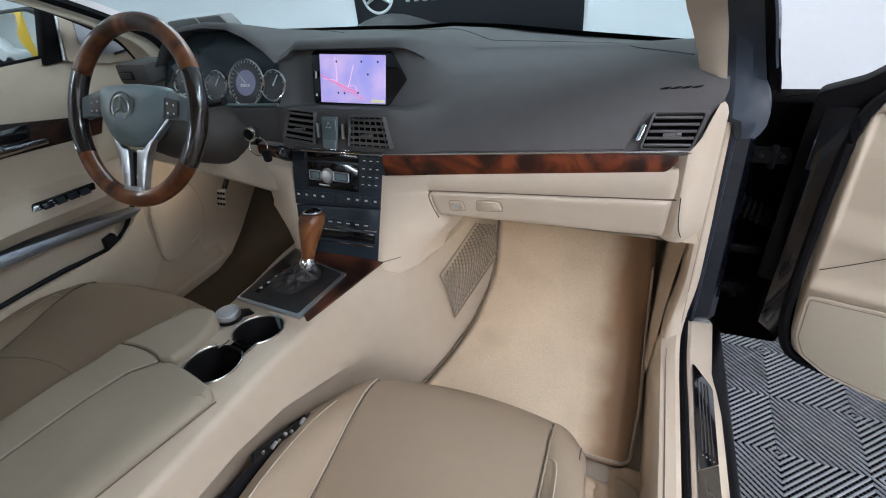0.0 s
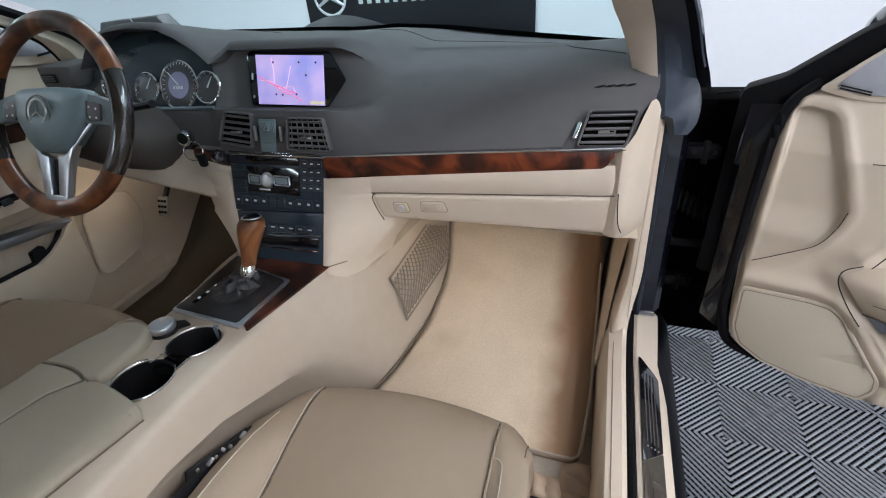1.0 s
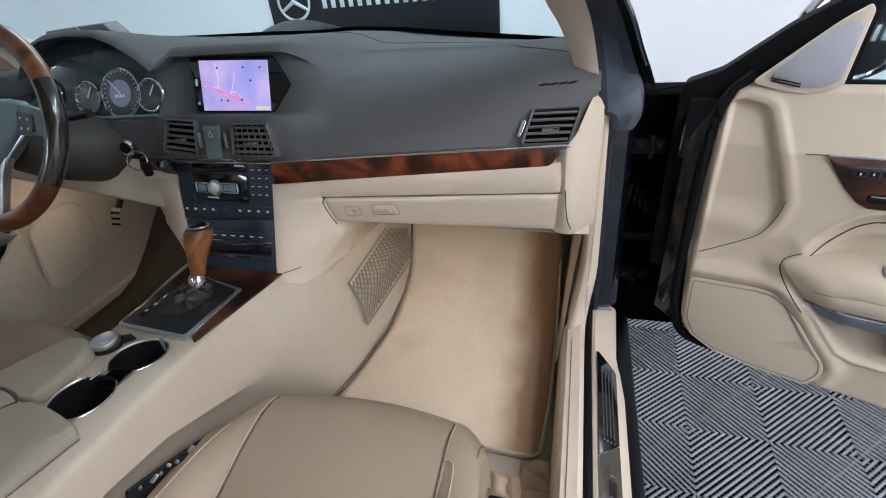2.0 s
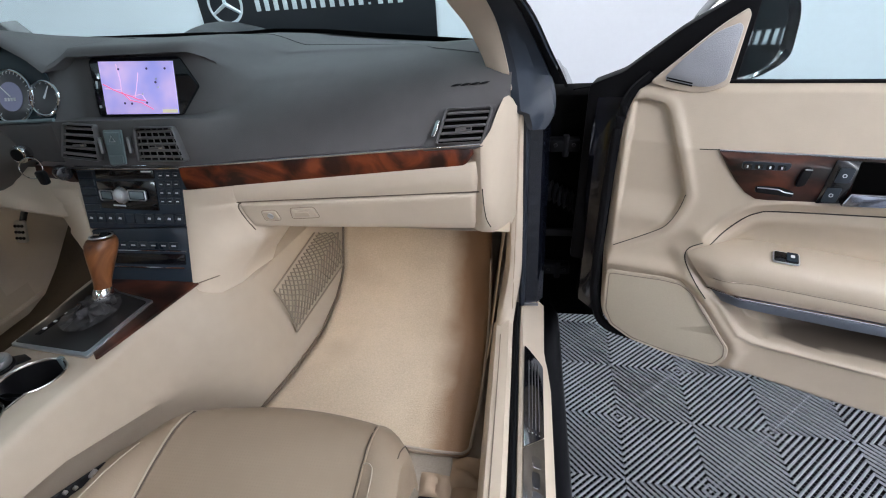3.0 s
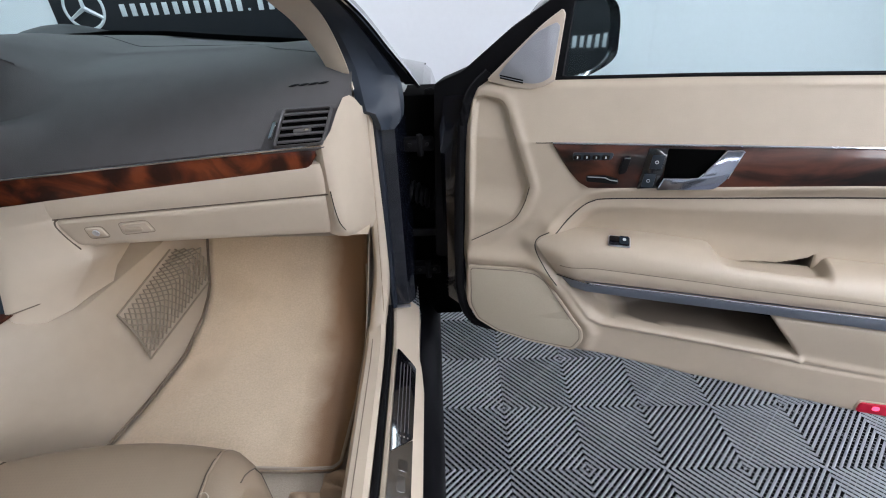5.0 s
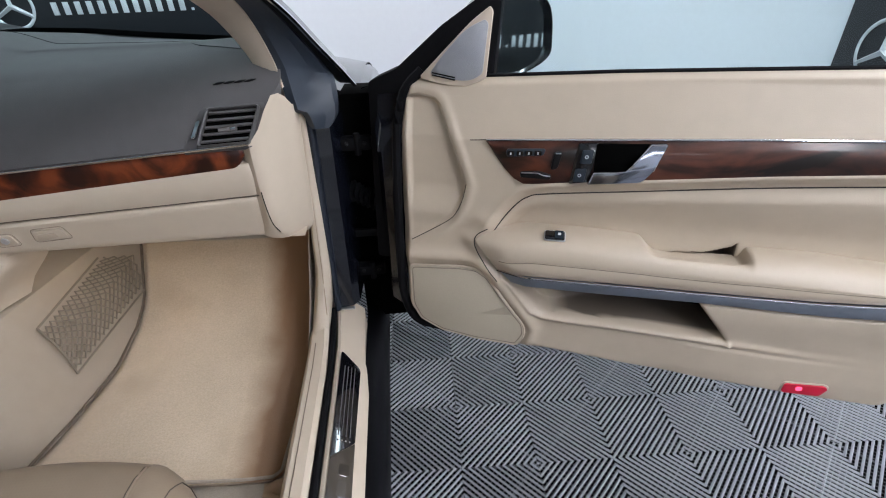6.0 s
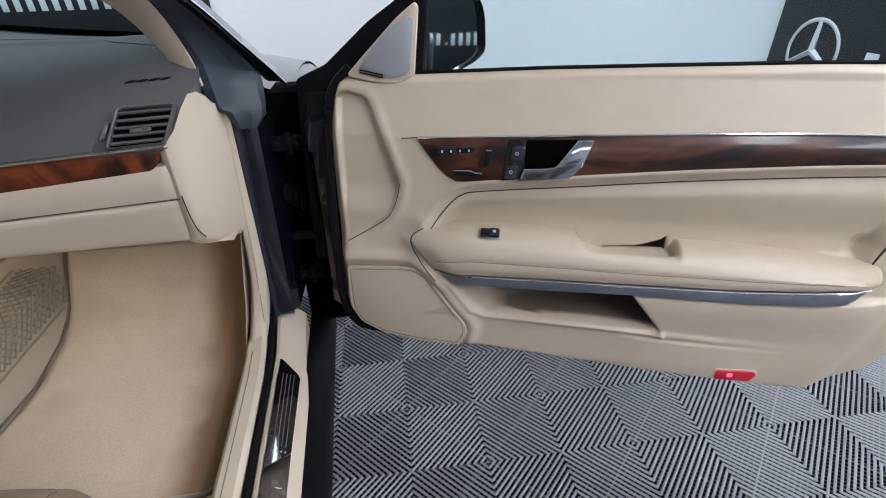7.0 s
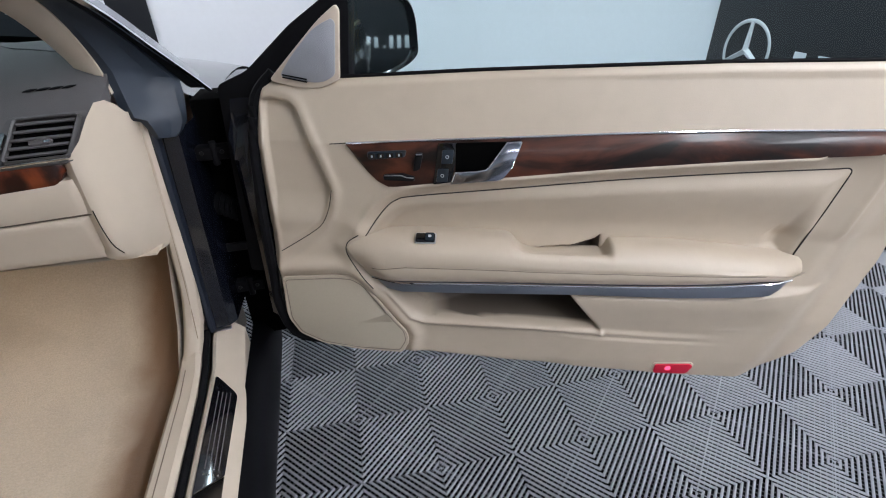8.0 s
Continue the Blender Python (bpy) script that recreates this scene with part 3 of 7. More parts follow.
part("wood_strip", strip_loft(-0.235, -0.135, lambda x: 0.858, lambda x: 0.825, -0.02, 0.002, n=8), WOOD_DARK, dash)
# beige shelf under the wood
part("lower_panel", strip_loft(0.1995, 0.682, lambda x: lerp(0.810, 0.836, (x - 0.1) / 0.57), lambda x: lerp(0.779, 0.7755, (x - 0.1) / 0.6), -0.03, 0.002, bulge=0.005, roll=0.014), BEIGE, dash, "beige vinyl panel")


def band(x0, x1, zs, z_of, c0, c1, round_r=0.006, n=16):
    """A curved panel between x0 and x1: rows of z given by z_of(x, k), with its edges rolled back."""
    rings = []
    c_out = c1
    for x in [x0, x0 + 0.002, x0 + 0.005, x0 + 0.010] + list(np.linspace(x0 + 0.02, x1 - 0.02, n)) + [x1 - 0.014, x1 - 0.009, x1 - 0.005, x1 - 0.002, x1]:
        c1 = c_out - 0.016 * max(0, 1 - (x1 - x) / 0.018) ** 2 - 0.006 * max(0, 1 - (x - x0) / 0.010) ** 2
        lean = 0.011 * max(0, 1 - (x - x0) / 0.10)
        ring_ = [front(x + lean, z_of(x, 0.0), c0)]
        for k in zs:
            edge = min(k, 1 - k)
            ring_.append(front(x + lean * (1 - k) ** 2, z_of(x, k), c1 - round_r * max(0, 1 - edge / 0.08) ** 2))
        ring_.append(front(x, z_of(x, 1.0), c0))
        rings.append(ring_)
    return loft(rings, closed=True, caps=True)


ks = [0, 0.03, 0.08, 0.2, 0.4, 0.6, 0.8, 0.92, 0.97, 1.0]
# glovebox lid, its left end cut slanting
lid = band(0.199, 0.676, ks, lambda x, k: lerp(lerp(0.7145, 0.679, (x - 0.212) / 0.47), lerp(0.7745, 0.7715, (x - 0.212) / 0.47), k), -0.02, 0.006)
glove = part("glovebox_lid", lid, BEIGE, dash, "closed beige glovebox lid")
part("lid_gap", tube(curve_points([front(0.2105, 0.708, 0.0058), front(0.2025, 0.736, 0.0058), front(0.1985, 0.762, 0.0055), front(0.2005, 0.773, 0.0045), front(0.205, 0.7765, 0.002), front(0.215, 0.7785, 0.001), front(0.45, 0.7765, 0.001), front(0.685, 0.7735, 0.001)], 6), 0.0015, 6), GROOVE, dash, "dark shut line")
latch = slab(rounded([(0.30, 0.735), (0.352, 0.735), (0.346, 0.757), (0.303, 0.757)], 0.006), 0.005, lambda a, q, c: front(a, q, 0.005 + c), 0.0015)
part("latch", latch, BEIGE, glove, "beige latch handle")
part("latch_recess", slab(rounded([(0.306, 0.739), (0.338, 0.739), (0.335, 0.750), (0.309, 0.750)], 0.004), 0.002, lambda a, q, c: front(a, q, 0.0095 + c), 0.0005), BEIGE_LEATHER, glove)
part("lock_plate", slab(rounded([(0.243, 0.733), (0.272, 0.733), (0.268, 0.754), (0.243, 0.754)], 0.005), 0.003, lambda a, q, c: front(a, q, 0.005 + c), 0.001), BEIGE, glove)
for pts in ([(0.297, 0.732), (0.355, 0.732), (0.349, 0.760), (0.300, 0.760)], [(0.240, 0.730), (0.275, 0.730), (0.271, 0.757), (0.240, 0.757)]):
    part("outline", tube([front(q.x, q.y, 0.0060) for q in rounded(pts, 0.007)], 0.0006, 5, closed=True), SEAM, glove)
part("lock_cylinder", disc(front(0.257, 0.744, 0.008), (0, -1, -0.2), 0.0065, 0.003), SATIN, glove, "small silver lock")

# beige flank of the centre stack, running down to the console
flank = []
for z in (0.814, 0.808, 0.801, 0.794, 0.787, 0.782, 0.779, 0.7765, 0.773, 0.765, 0.752, 0.738, 0.724, 0.712, 0.702, 0.69, 0.67, 0.645, 0.615, 0.585):
    k = (0.812 - z) / 0.227
    xl, yl = 0.103 - 0.02 * k, 0.822 + 0.28 * (z - 0.84)
    if z > 0.70:
        c = 0.002 + 0.005 * max(0, 1 - ((z - 0.797) / 0.017) ** 2) if z > 0.779 else 0.006 - 0.004 * smooth01(0.772, 0.778, z)
        xr = 0.199 + 0.012 * smooth01(0.775, 0.70, z) ** 1.5
        end = front(xr, z, c)
    else:
        q = (0.70 - z) / 0.115
        end = Vector((lerp(0.221, 0.150, smooth01(0, 1, q)), lerp(front(0.221, 0.70, 0.006).y, yl + 0.065, q), z))
    row = [Vector((xl - 0.004, yl + 0.022, z)), Vector((xl, yl - 0.003, z))]
    for t in np.linspace(0, 1, 9):
        row.append(Vector((lerp(xl + 0.008, end.x, t), lerp(yl - 0.004, end.y, t ** 1.35), z)))
    row += [end + Vector((0.003, 0.004, 0)), end + Vector((0.012, 0.012 if z > 0.70 else 0.05, 0)), end + Vector((0.03, 0.04 if z > 0.70 else 0.10, 0))]
    flank.append(row)
part("stack_flank", loft(flank), BEIGE, dash, "beige side of the centre stack")
flank2 = [[(-0.034 - x, y, z) for x, y, z in r] for r in flank]
part("stack_flank", loft(flank2), BEIGE, dash)
# underside behind the glovebox and the end cheek
rows = []
for x in np.linspace(0.16, 0.735, 12):
    zb = lerp(0.7165, 0.662, smooth01(0.19, 0.75, x) * 0.35 + 0.65 * (x - 0.16) / 0.575)
    yb = dash_y(x) + 0.03
    rows.append([(x, yb, zb), (x, yb + 0.05, zb - 0.002), (x, 1.05, zb + 0.01), (x, 1.32, zb + 0.06)])
part("underside", loft(rows), BEIGE, dash)
part("underside", box(-0.70, 0.95, 0.80, -0.12, 1.30, 0.815, 0.004), BLACK, dash)
knee = loft([[(x, 0.845, 0.85), (x, 0.826, 0.83), (x, 0.812, zb + 0.030), (x, 0.810, zb + 0.014), (x, 0.817, zb + 0.004), (x, 0.832, zb), (x, 0.96, zb + 0.004)] for x, zb in ((q, 0.738 + 0.15 * max(-q - 0.2, 0)) for q in np.linspace(-0.70, -0.12, 14))])
part("knee_panel", knee, BEIGE, dash, "beige knee panel under the column")


lamp = part("courtesy_lamp", box(0.28, 0.985, 0.672, 0.36, 1.02, 0.684, 0.003), GREY_TRIM, dash, "unseen footwell courtesy lamp")
part("lens", box(0.285, 0.988, 0.668, 0.355, 1.017, 0.673, 0.001), COURTESY, lamp, "lit frosted lens")
# Driver side lamp is added out of view, as fill for the dim footwell.
lamp = part("courtesy_lamp", box(-0.645, 0.865, 0.790, -0.575, 0.905, 0.802, 0.003), GREY_TRIM, dash, "unseen footwell courtesy lamp")
part("lens", box(-0.640, 0.870, 0.786, -0.580, 0.900, 0.791, 0.001), COURTESY, lamp, "lit frosted lens")


def cheek(side):
    """The end of the dashboard, turning from its front to the door opening."""
    cols = [(0.664, 0.902, 0.690, 0.862), (0.673, 0.891, 0.684, 0.866), (0.682, 0.886, 0.678, 0.872), (0.690, 0.888, 0.673, 0.880), (0.700, 0.899, 0.667, 0.893), (0.712, 0.922, 0.659, 0.921), (0.722, 0.943, 0.652, 0.939), (0.731, 0.962, 0.648, 0.938), (0.738, 0.976, 0.647, 0.928), (0.745, 0.992, 0.647, 0.910), (0.750, 1.03, 0.647, 0.90)]
    rows = []
    for x, y, z0, z1 in cols:
        z0 = z0 if side > 0 else z0 + 0.155
        col = []
        for k in (0, 0.02, 0.08, 0.3, 0.6, 0.9, 1.0):
            z = lerp(z0, z1, k)
            col.append((side * (x - (0.003 + 0.013 * smooth01(0.71, 0.68, x)) * smooth01(0.06, 0.0, k)), y + 0.012 * smooth01(0.06, 0.0, k) + 0.10 * max(0.775 - z, 0) * smooth01(0.72, 0.68, x), z))
        rows.append(col)
    c = part("end_cheek", loft(rows), BEIGE, dash, "beige end cover")
    if side > 0:
        pts = curve_points([(0.684, 0.8850, 0.782), (0.685, 0.8850, 0.762), (0.687, 0.8860, 0.737), (0.691, 0.8885, 0.712), (0.698, 0.8965, 0.692)], 6)
        part("cover_gap", tube(pts, 0.0010, 5), RUBBER, c, "dark gap of the fuse cover")
    return c


cheek(1)
cheek(-1)


# ---- air vents ----
def vent(name, to3d, corners, slats, cross, material, knob=True):
    """Frame, dark box and slats. corners: four (a, b): lower left, lower right, upper right, upper left."""
    ll, lr, ur, ul = [Vector(c) for c in corners]
    inner = rounded([ll, lr, ur, ul], 0.005)
    mid = (ll + lr + ur + ul) / 4
    outer = [mid + (p - mid) * 1.0 + (p - mid).normalized() * 0.0045 for p in inner]
    holder = part(name, slab(inner, 0.004, lambda a, b, c: to3d(a, b, -0.006 + c), 0), HOLLOW, dash, "black slatted air vent")
    part("vent_frame", loft([[to3d(p.x, p.y, c) for p in q] for q, c in ((outer, -0.008), (outer, 0.004), ([o.lerp(i, 0.5) for o, i in zip(outer, inner)], 0.007), (inner, 0.005), (inner, -0.004))], closed=True), GREY_TRIM, holder)
    for i in range(slats):
        k = (i + 0.6) / slats
        a, b = ll.lerp(ul, k), lr.lerp(ur, k)
        rings = []
        for q in (0.02, 0.5, 0.98):
            p = a.lerp(b, q)
            rings.append([to3d(p.x, p.y - 0.0014, -0.003), to3d(p.x, p.y - 0.0030, 0.0035), to3d(p.x, p.y - 0.0022, 0.0048), to3d(p.x, p.y + 0.0004, 0.0050), to3d(p.x, p.y + 0.0020, -0.003)])
        part("slat", loft(rings, closed=True, caps=True), material, holder)
    for i in range(cross):
        k = (i + 0.5) / cross
        a, b = ll.lerp(lr, k), ul.lerp(ur, k)
        part("blade", tube([to3d(a.x, a.y, 0.001), to3d(b.x, b.y, 0.001)], 0.0015, 4), material, holder)
    if knob:
        m = (ll + lr + ur + ul) / 4 + Vector((0, -0.004))
        part("slider", slab(rounded([(m.x - 0.015, m.y - 0.005), (m.x + 0.015, m.y - 0.004), (m.x + 0.015, m.y + 0.001), (m.x - 0.015, m.y + 0.0)], 0.002), 0.004, lambda a, b, c: to3d(a, b, 0.004 + c), 0.0015), SLAT, holder, "grey slider")
        # Chrome chip stands in for a highlight at the slider's right end.
        part("slider_glint", slab(rounded([(m.x + 0.005, m.y - 0.0035), (m.x + 0.013, m.y - 0.003), (m.x + 0.013, m.y - 0.0005), (m.x + 0.005, m.y - 0.001)], 0.001), 0.001, lambda a, b, c: to3d(a, b, 0.008 + c), 0), CHROME, holder)
    return holder


def face(a, b, c):
    return Vector((a, 0.8225 + 0.22 * (b - 0.905) - c * 0.975, b + c * 0.21))


vent("air_vent", face, [(-0.132, 0.884), (-0.056, 0.876), (-0.047, 0.938), (-0.110, 0.942)], 5, 0, SLAT)
vent("air_vent", face, [(0.036, 0.875), (0.131, 0.874), (0.117, 0.932), (0.042, 0.932)], 5, 6, SLAT)
keys = part("button_column", slab(rounded([(-0.031, 0.866), (0.004, 0.867), (0.011, 0.931), (-0.029, 0.931)], 0.003), 0.004, lambda a, b, c: face(a, b, c), 0.001), GREY_PLASTIC, dash, "grey column of two push buttons")
part("button", slab(rounded([(-0.027, 0.905), (0.006, 0.905), (0.007, 0.927), (-0.026, 0.927)], 0.003), 0.003, lambda a, b, c: face(a, b, 0.004 + c), 0.001), GREY_PLASTIC, keys)
part("button", slab(rounded([(-0.028, 0.870), (0.002, 0.870), (0.003, 0.884), (-0.028, 0.884)], 0.003), 0.003, lambda a, b, c: face(a, b, 0.004 + c), 0.001), GREY_PLASTIC, keys)
tri = tube([face(-0.016, 0.910, 0.0075), face(-0.004, 0.910, 0.0075), face(-0.0098, 0.921, 0.0075)], 0.0013, 5, closed=True)
part("warning_triangle", tri, PRINT, keys, "pale triangle mark")
for wx in (-0.040, 0.022):
    part("thumbwheel", slab(rounded([(wx - 0.003, 0.888), (wx + 0.003, 0.888), (wx + 0.003, 0.918), (wx - 0.003, 0.918)], 0.003), 0.006, lambda a, b, c: face(a, b, c), 0.001), SATIN, dash, "silver thumbwheel")


def rface(a, b, c):
    """The slanting face of the passenger's end vent."""
    y = dash_y(a) - 0.004 + 0.86 * (b - 0.873)
    return Vector((a, y - c * 0.75, b + c * 0.66))


part("vent_surround", slab(rounded([(0.573, 0.868), (0.690, 0.868), (0.712, 0.930), (0.606, 0.930)], 0.008), 0.010, lambda a, b, c: rface(a, b, -0.0115 + c), 0.003), GREY_TRIM, dash)
vent("air_vent", lambda a, b, c: rface(a, b, c + 0.002), [(0.604, 0.874), (0.683, 0.874), (0.700, 0.922), (0.620, 0.922)], 5, 0, GREY_TRIM)
part("thumbwheel", slab(rounded([(0.592, 0.884), (0.599, 0.884), (0.608, 0.908), (0.601, 0.908)], 0.003), 0.005, lambda a, b, c: rface(a, b, 0.002 + c), 0.001), CHROME, dash, "silver thumbwheel")
def pad_at(x, k):
    """A point on the pad, k steps up its profile."""
    prof = pad_profile(x)
    i = int(k)
    (ya, za), (yb, zb) = prof[i], prof[i + 1]
    return Vector((x, lerp(ya, yb, k - i), lerp(za, zb, k - i)))


for i in range(4):
    x = 0.622 + 0.0175 * i
    pts = [pad_at(x + q * 0.020, 2.74 + q * 0.10) + Vector((0, -0.001, 0.0015)) for q in (0.0, 0.35, 0.65, 1.0)]
    part("defrost_slot", tube(pts, [0.0006, 0.0022, 0.0022, 0.0006], 6), BLACK, dash, "dark defroster slot")


ledge = curve_points([(-0.30, 1.20, 1.0), (-0.05, 1.255, 1.0), (0.14, 1.262, 1.0), (0.28, 1.225, 1.0), (0.42, 1.175, 1.0), (0.57, 1.092, 1.0), (0.672, 1.010, 1.0)], 8)
for q in ledge:
    prof = pad_profile(q.x)
    q.z = float(np.interp(q.y, [p[0] for p in prof[6:]], [p[1] for p in prof[6:]])) + 0.0002
part("ledge_gap", tube(ledge, 0.0010, 5), BLACK, dash, "dark joint of the defroster ledge")
part("flank_joint", tube([(0.104, 0.753, 0.630), (0.128, 0.782, 0.627), (0.150, 0.815, 0.624)], 0.0013, 5), SEAM, dash)


# ---- navigation screen ----
def sface(a, b, c):
    return Vector((a, 0.903 + 0.424 * (b - 0.934) - c * 0.92 - 0.002, b + c * 0.39))


screen = thing("navigation_screen", "colour navigation screen showing a map in a black recess", "screen", (0, 0.92, 0.934))
part("bezel", slab(rounded([(-0.092, 0.936), (0.095, 0.934), (0.136, 0.984), (0.098, 1.035), (-0.094, 1.040), (-0.104, 1.034)], 0.006), 0.006, sface, 0.001), GLOSS_BLACK, screen, "glossy black surround")
part("bezel_key", slab(rounded([(-0.088, 0.95), (-0.084, 0.95), (-0.084, 0.955), (-0.088, 0.955)], 0.001), 0.002, lambda a, b, c: sface(a, b, 0.006 + c), 0), PRINT, screen)
part("bezel_key", slab(rounded([(-0.091, 0.985), (-0.088, 0.985), (-0.088, 0.998), (-0.091, 0.998)], 0.001), 0.002, lambda a, b, c: sface(a, b, 0.006 + c), 0), PRINT, screen)
MAP = glow("map_picture", (0.42, 0.40, 0.72), 0.55)
nt = MAP.node_tree
tcn, vor, rampn = nt.nodes.new("ShaderNodeTexCoord"), nt.nodes.new("ShaderNodeTexNoise"), nt.nodes.new("ShaderNodeValToRGB")
vor.inputs["Scale"].default_value = 14
rampn.color_ramp.elements[0].color, rampn.color_ramp.elements[0].position = (0.30, 0.30, 0.70, 1), 0.3
rampn.color_ramp.elements[1].color, rampn.color_ramp.elements[1].position = (0.62, 0.46, 0.78, 1), 0.7
nt.links.new(tcn.outputs["Object"], vor.inputs["Vector"])
nt.links.new(vor.outputs["Fac"], rampn.inputs[0])
for s in ("Base Color", "Emission Color"):
    nt.links.new(rampn.outputs[0], nt.nodes["Principled BSDF"].inputs[s])
part("map_display", slab([(-0.073, 0.9385), (0.089, 0.9365), (0.085, 1.0275), (-0.080, 1.032)], 0.002, lambda a, b, c: sface(a, b, 0.006 + c), 0), MAP, screen, "lit violet map")
ROUTE = glow("map_road", (0.85, 0.12, 0.25), 0.7)
LANE = glow("map_pale_road", (0.72, 0.47, 0.74), 0.6)
MARK = glow("map_mark", (0.05, 0.03, 0.12), 0.1)
for pts, m_, w in (([(-0.074, 0.992), (-0.05, 0.981), (-0.03, 0.974), (-0.012, 0.969), (0.0, 0.964), (0.02, 0.96)], ROUTE, 0.0011), ([(-0.04, 1.026), (-0.034, 1.0), (-0.033, 0.977)], LANE, 0.0008), ([(0.008, 1.01), (0.002, 0.985), (-0.004, 0.967)], LANE, 0.0008), ([(-0.033, 0.977), (-0.015, 0.962), (0.01, 0.957), (0.035, 0.945)], ROUTE, 0.0009), ([(-0.07, 0.984), (-0.035, 0.981)], LANE, 0.0008), ([(-0.012, 0.969), (0.012, 0.972), (0.02, 0.96)], LANE, 0.0007)):
    part("map_line", tube([sface(a, b, 0.0084) for a, b in pts], w, 5), m_, screen)
for a, b in ((-0.028, 0.957), (-0.012, 0.956), (0.022, 0.957), (0.028, 1.016), (0.045, 0.992), (0.068, 1.015), (-0.035, 1.017)):
    part("map_icon", disc(sface(a, b, 0.0084), (0, -0.92, 0.39), 0.0024, 0.0006, 8, 0), MARK, screen)
for a, b in ((0.047, 0.998), (0.05, 0.983), (0.014, 0.972)):
    part("map_icon", disc(sface(a, b, 0.0084), (0, -0.92, 0.39), 0.002, 0.0006, 8, 0), PRINT, screen)
part("map_bar", slab([(0.055, 0.9385), (0.088, 0.938), (0.088, 0.944), (0.055, 0.9445)], 0.0006, lambda a, b, c: sface(a, b, 0.0084 + c), 0), glow("map_scale", (0.8, 0.7, 0.5), 0.4), screen)


# ---- centre stack with radio ----
def sp(a, b, c):
    return Vector((a, 0.8235 + 0.28 * (b - 0.84) - c * 0.963, b + c * 0.27))


def key(name, x0, z0, x1, z1, material, parent, c0=0.004, depth=0.003, r=0.002, label=""):
    return part(name, slab(rounded([(x0, z0), (x1, z0), (x1, z1), (x0, z1)], r), depth, lambda a, b, c: sp(a, b, c0 + c), 0.0008, 1), material, parent, label)


stack = thing("radio_console", "black radio and climate panel with many keys in the centre stack", "radio", (0, 0.78, 0.62))
part("upper_panel", slab(rounded([(-0.130, 0.733), (0.097, 0.742), (0.113, 0.855), (-0.130, 0.857)], 0.004), 0.022, lambda a, b, c: sp(a, b, c - 0.018), 0.002), RADIO, stack)
part("lower_panel", slab(rounded([(-0.125, 0.60), (0.082, 0.60), (0.096, 0.739), (-0.130, 0.730)], 0.004), 0.022, lambda a, b, c: sp(a, b, c - 0.020), 0.002), RADIO, stack)
part("chrome_top", tube([sp(-0.130, 0.8585, 0.004), sp(-0.02, 0.861, 0.006), sp(0.113, 0.8585, 0.004)], 0.0028, 6), CHROME, stack, "chrome edge")
part("chrome_ledge", box(-0.131, 0.808, 0.8575, 0.114, 0.828, 0.8615, 0.0015), CHROME, stack, "bright chrome ledge")
part("disc_slot", slab(rounded([(-0.085, 0.834), (0.046, 0.834), (0.048, 0.850), (-0.085, 0.851)], 0.002), 0.003, lambda a, b, c: sp(a, b, 0.003 + c), 0.0008), GLOSS_BLACK, stack)
part("display", slab(rounded([(-0.087, 0.776), (0.043, 0.772), (0.046, 0.829), (-0.087, 0.830)], 0.002), 0.003, lambda a, b, c: sp(a, b, 0.003 + c), 0.0008), GLOSS_BLACK, stack, "glossy black centre field")
knob = part("volume_knob", disc(sp(-0.031, 0.803, 0.006), (0, -0.963, 0.27), 0.0145, 0.012, 32, 0.003), SATIN, stack, "round silver knob")
part("knob_cap", disc(sp(-0.031, 0.803, 0.0183), (0, -0.963, 0.27), 0.0080, 0.001, 24, 0.0005), PRINT, knob)
part("knob_ring", ring(sp(-0.031, 0.803, 0.010), (0, -0.963, 0.27), 0.0165, 0.002), CHROME, knob)
for x0, x1 in ((-0.078, -0.048), (-0.014, 0.024)):
    part("rocker_key", slab(rounded([(x0, 0.794), (x1, 0.793), (x1, 0.812), (x0, 0.813)], 0.003), 0.006, lambda a, b, c: sp(a, b, 0.006 + c), 0.002), RADIO, stack, "silver edged rocker key")
    part("rocker_edge", tube([sp(q.x, q.y, 0.0122) for q in rounded([(x0, 0.794), (x1, 0.793), (x1, 0.812), (x0, 0.813)], 0.003)], 0.0014, 5, closed=True), SATIN, stack)
    part("rocker_face", slab(rounded([(x0 + 0.004, 0.797), (x1 - 0.004, 0.796), (x1 - 0.004, 0.809), (x0 + 0.004, 0.810)], 0.003), 0.001, lambda a, b, c: sp(a, b, 0.0122 + c), 0.0004), GREY_PLASTIC, stack)
part("text_bar", slab([(-0.058, 0.781), (-0.03, 0.780), (-0.03, 0.783), (-0.058, 0.784)], 0.0006, lambda a, b, c: sp(a, b, 0.0061 + c), 0), PRINT, stack)
part("text_bar", slab([(0.020, 0.846), (0.042, 0.846), (0.042, 0.849), (0.020, 0.849)], 0.0006, lambda a, b, c: sp(a, b, 0.0061 + c), 0), PRINT, stack)
for i in range(5):
    z = 0.843 - 0.0165 * i
    key("side_key", -0.127, z - 0.006, -0.091, z + 0.006, BUTTON, stack)
for i in range(4):
    for j in range(3):
        z, x = 0.840 - 0.0165 * i, 0.062 + 0.0165 * j - 0.002 * i
        key("number_key", x - 0.0065, z - 0.006, x + 0.0065, z + 0.006, BUTTON, stack)
        part("key_mark", slab([(x - 0.003, z - 0.001), (x + 0.003, z - 0.001), (x + 0.003, z + 0.001), (x - 0.003, z + 0.001)], 0.0004, lambda a, b, c: sp(a, b, 0.0071 + c), 0), PRINT, stack)
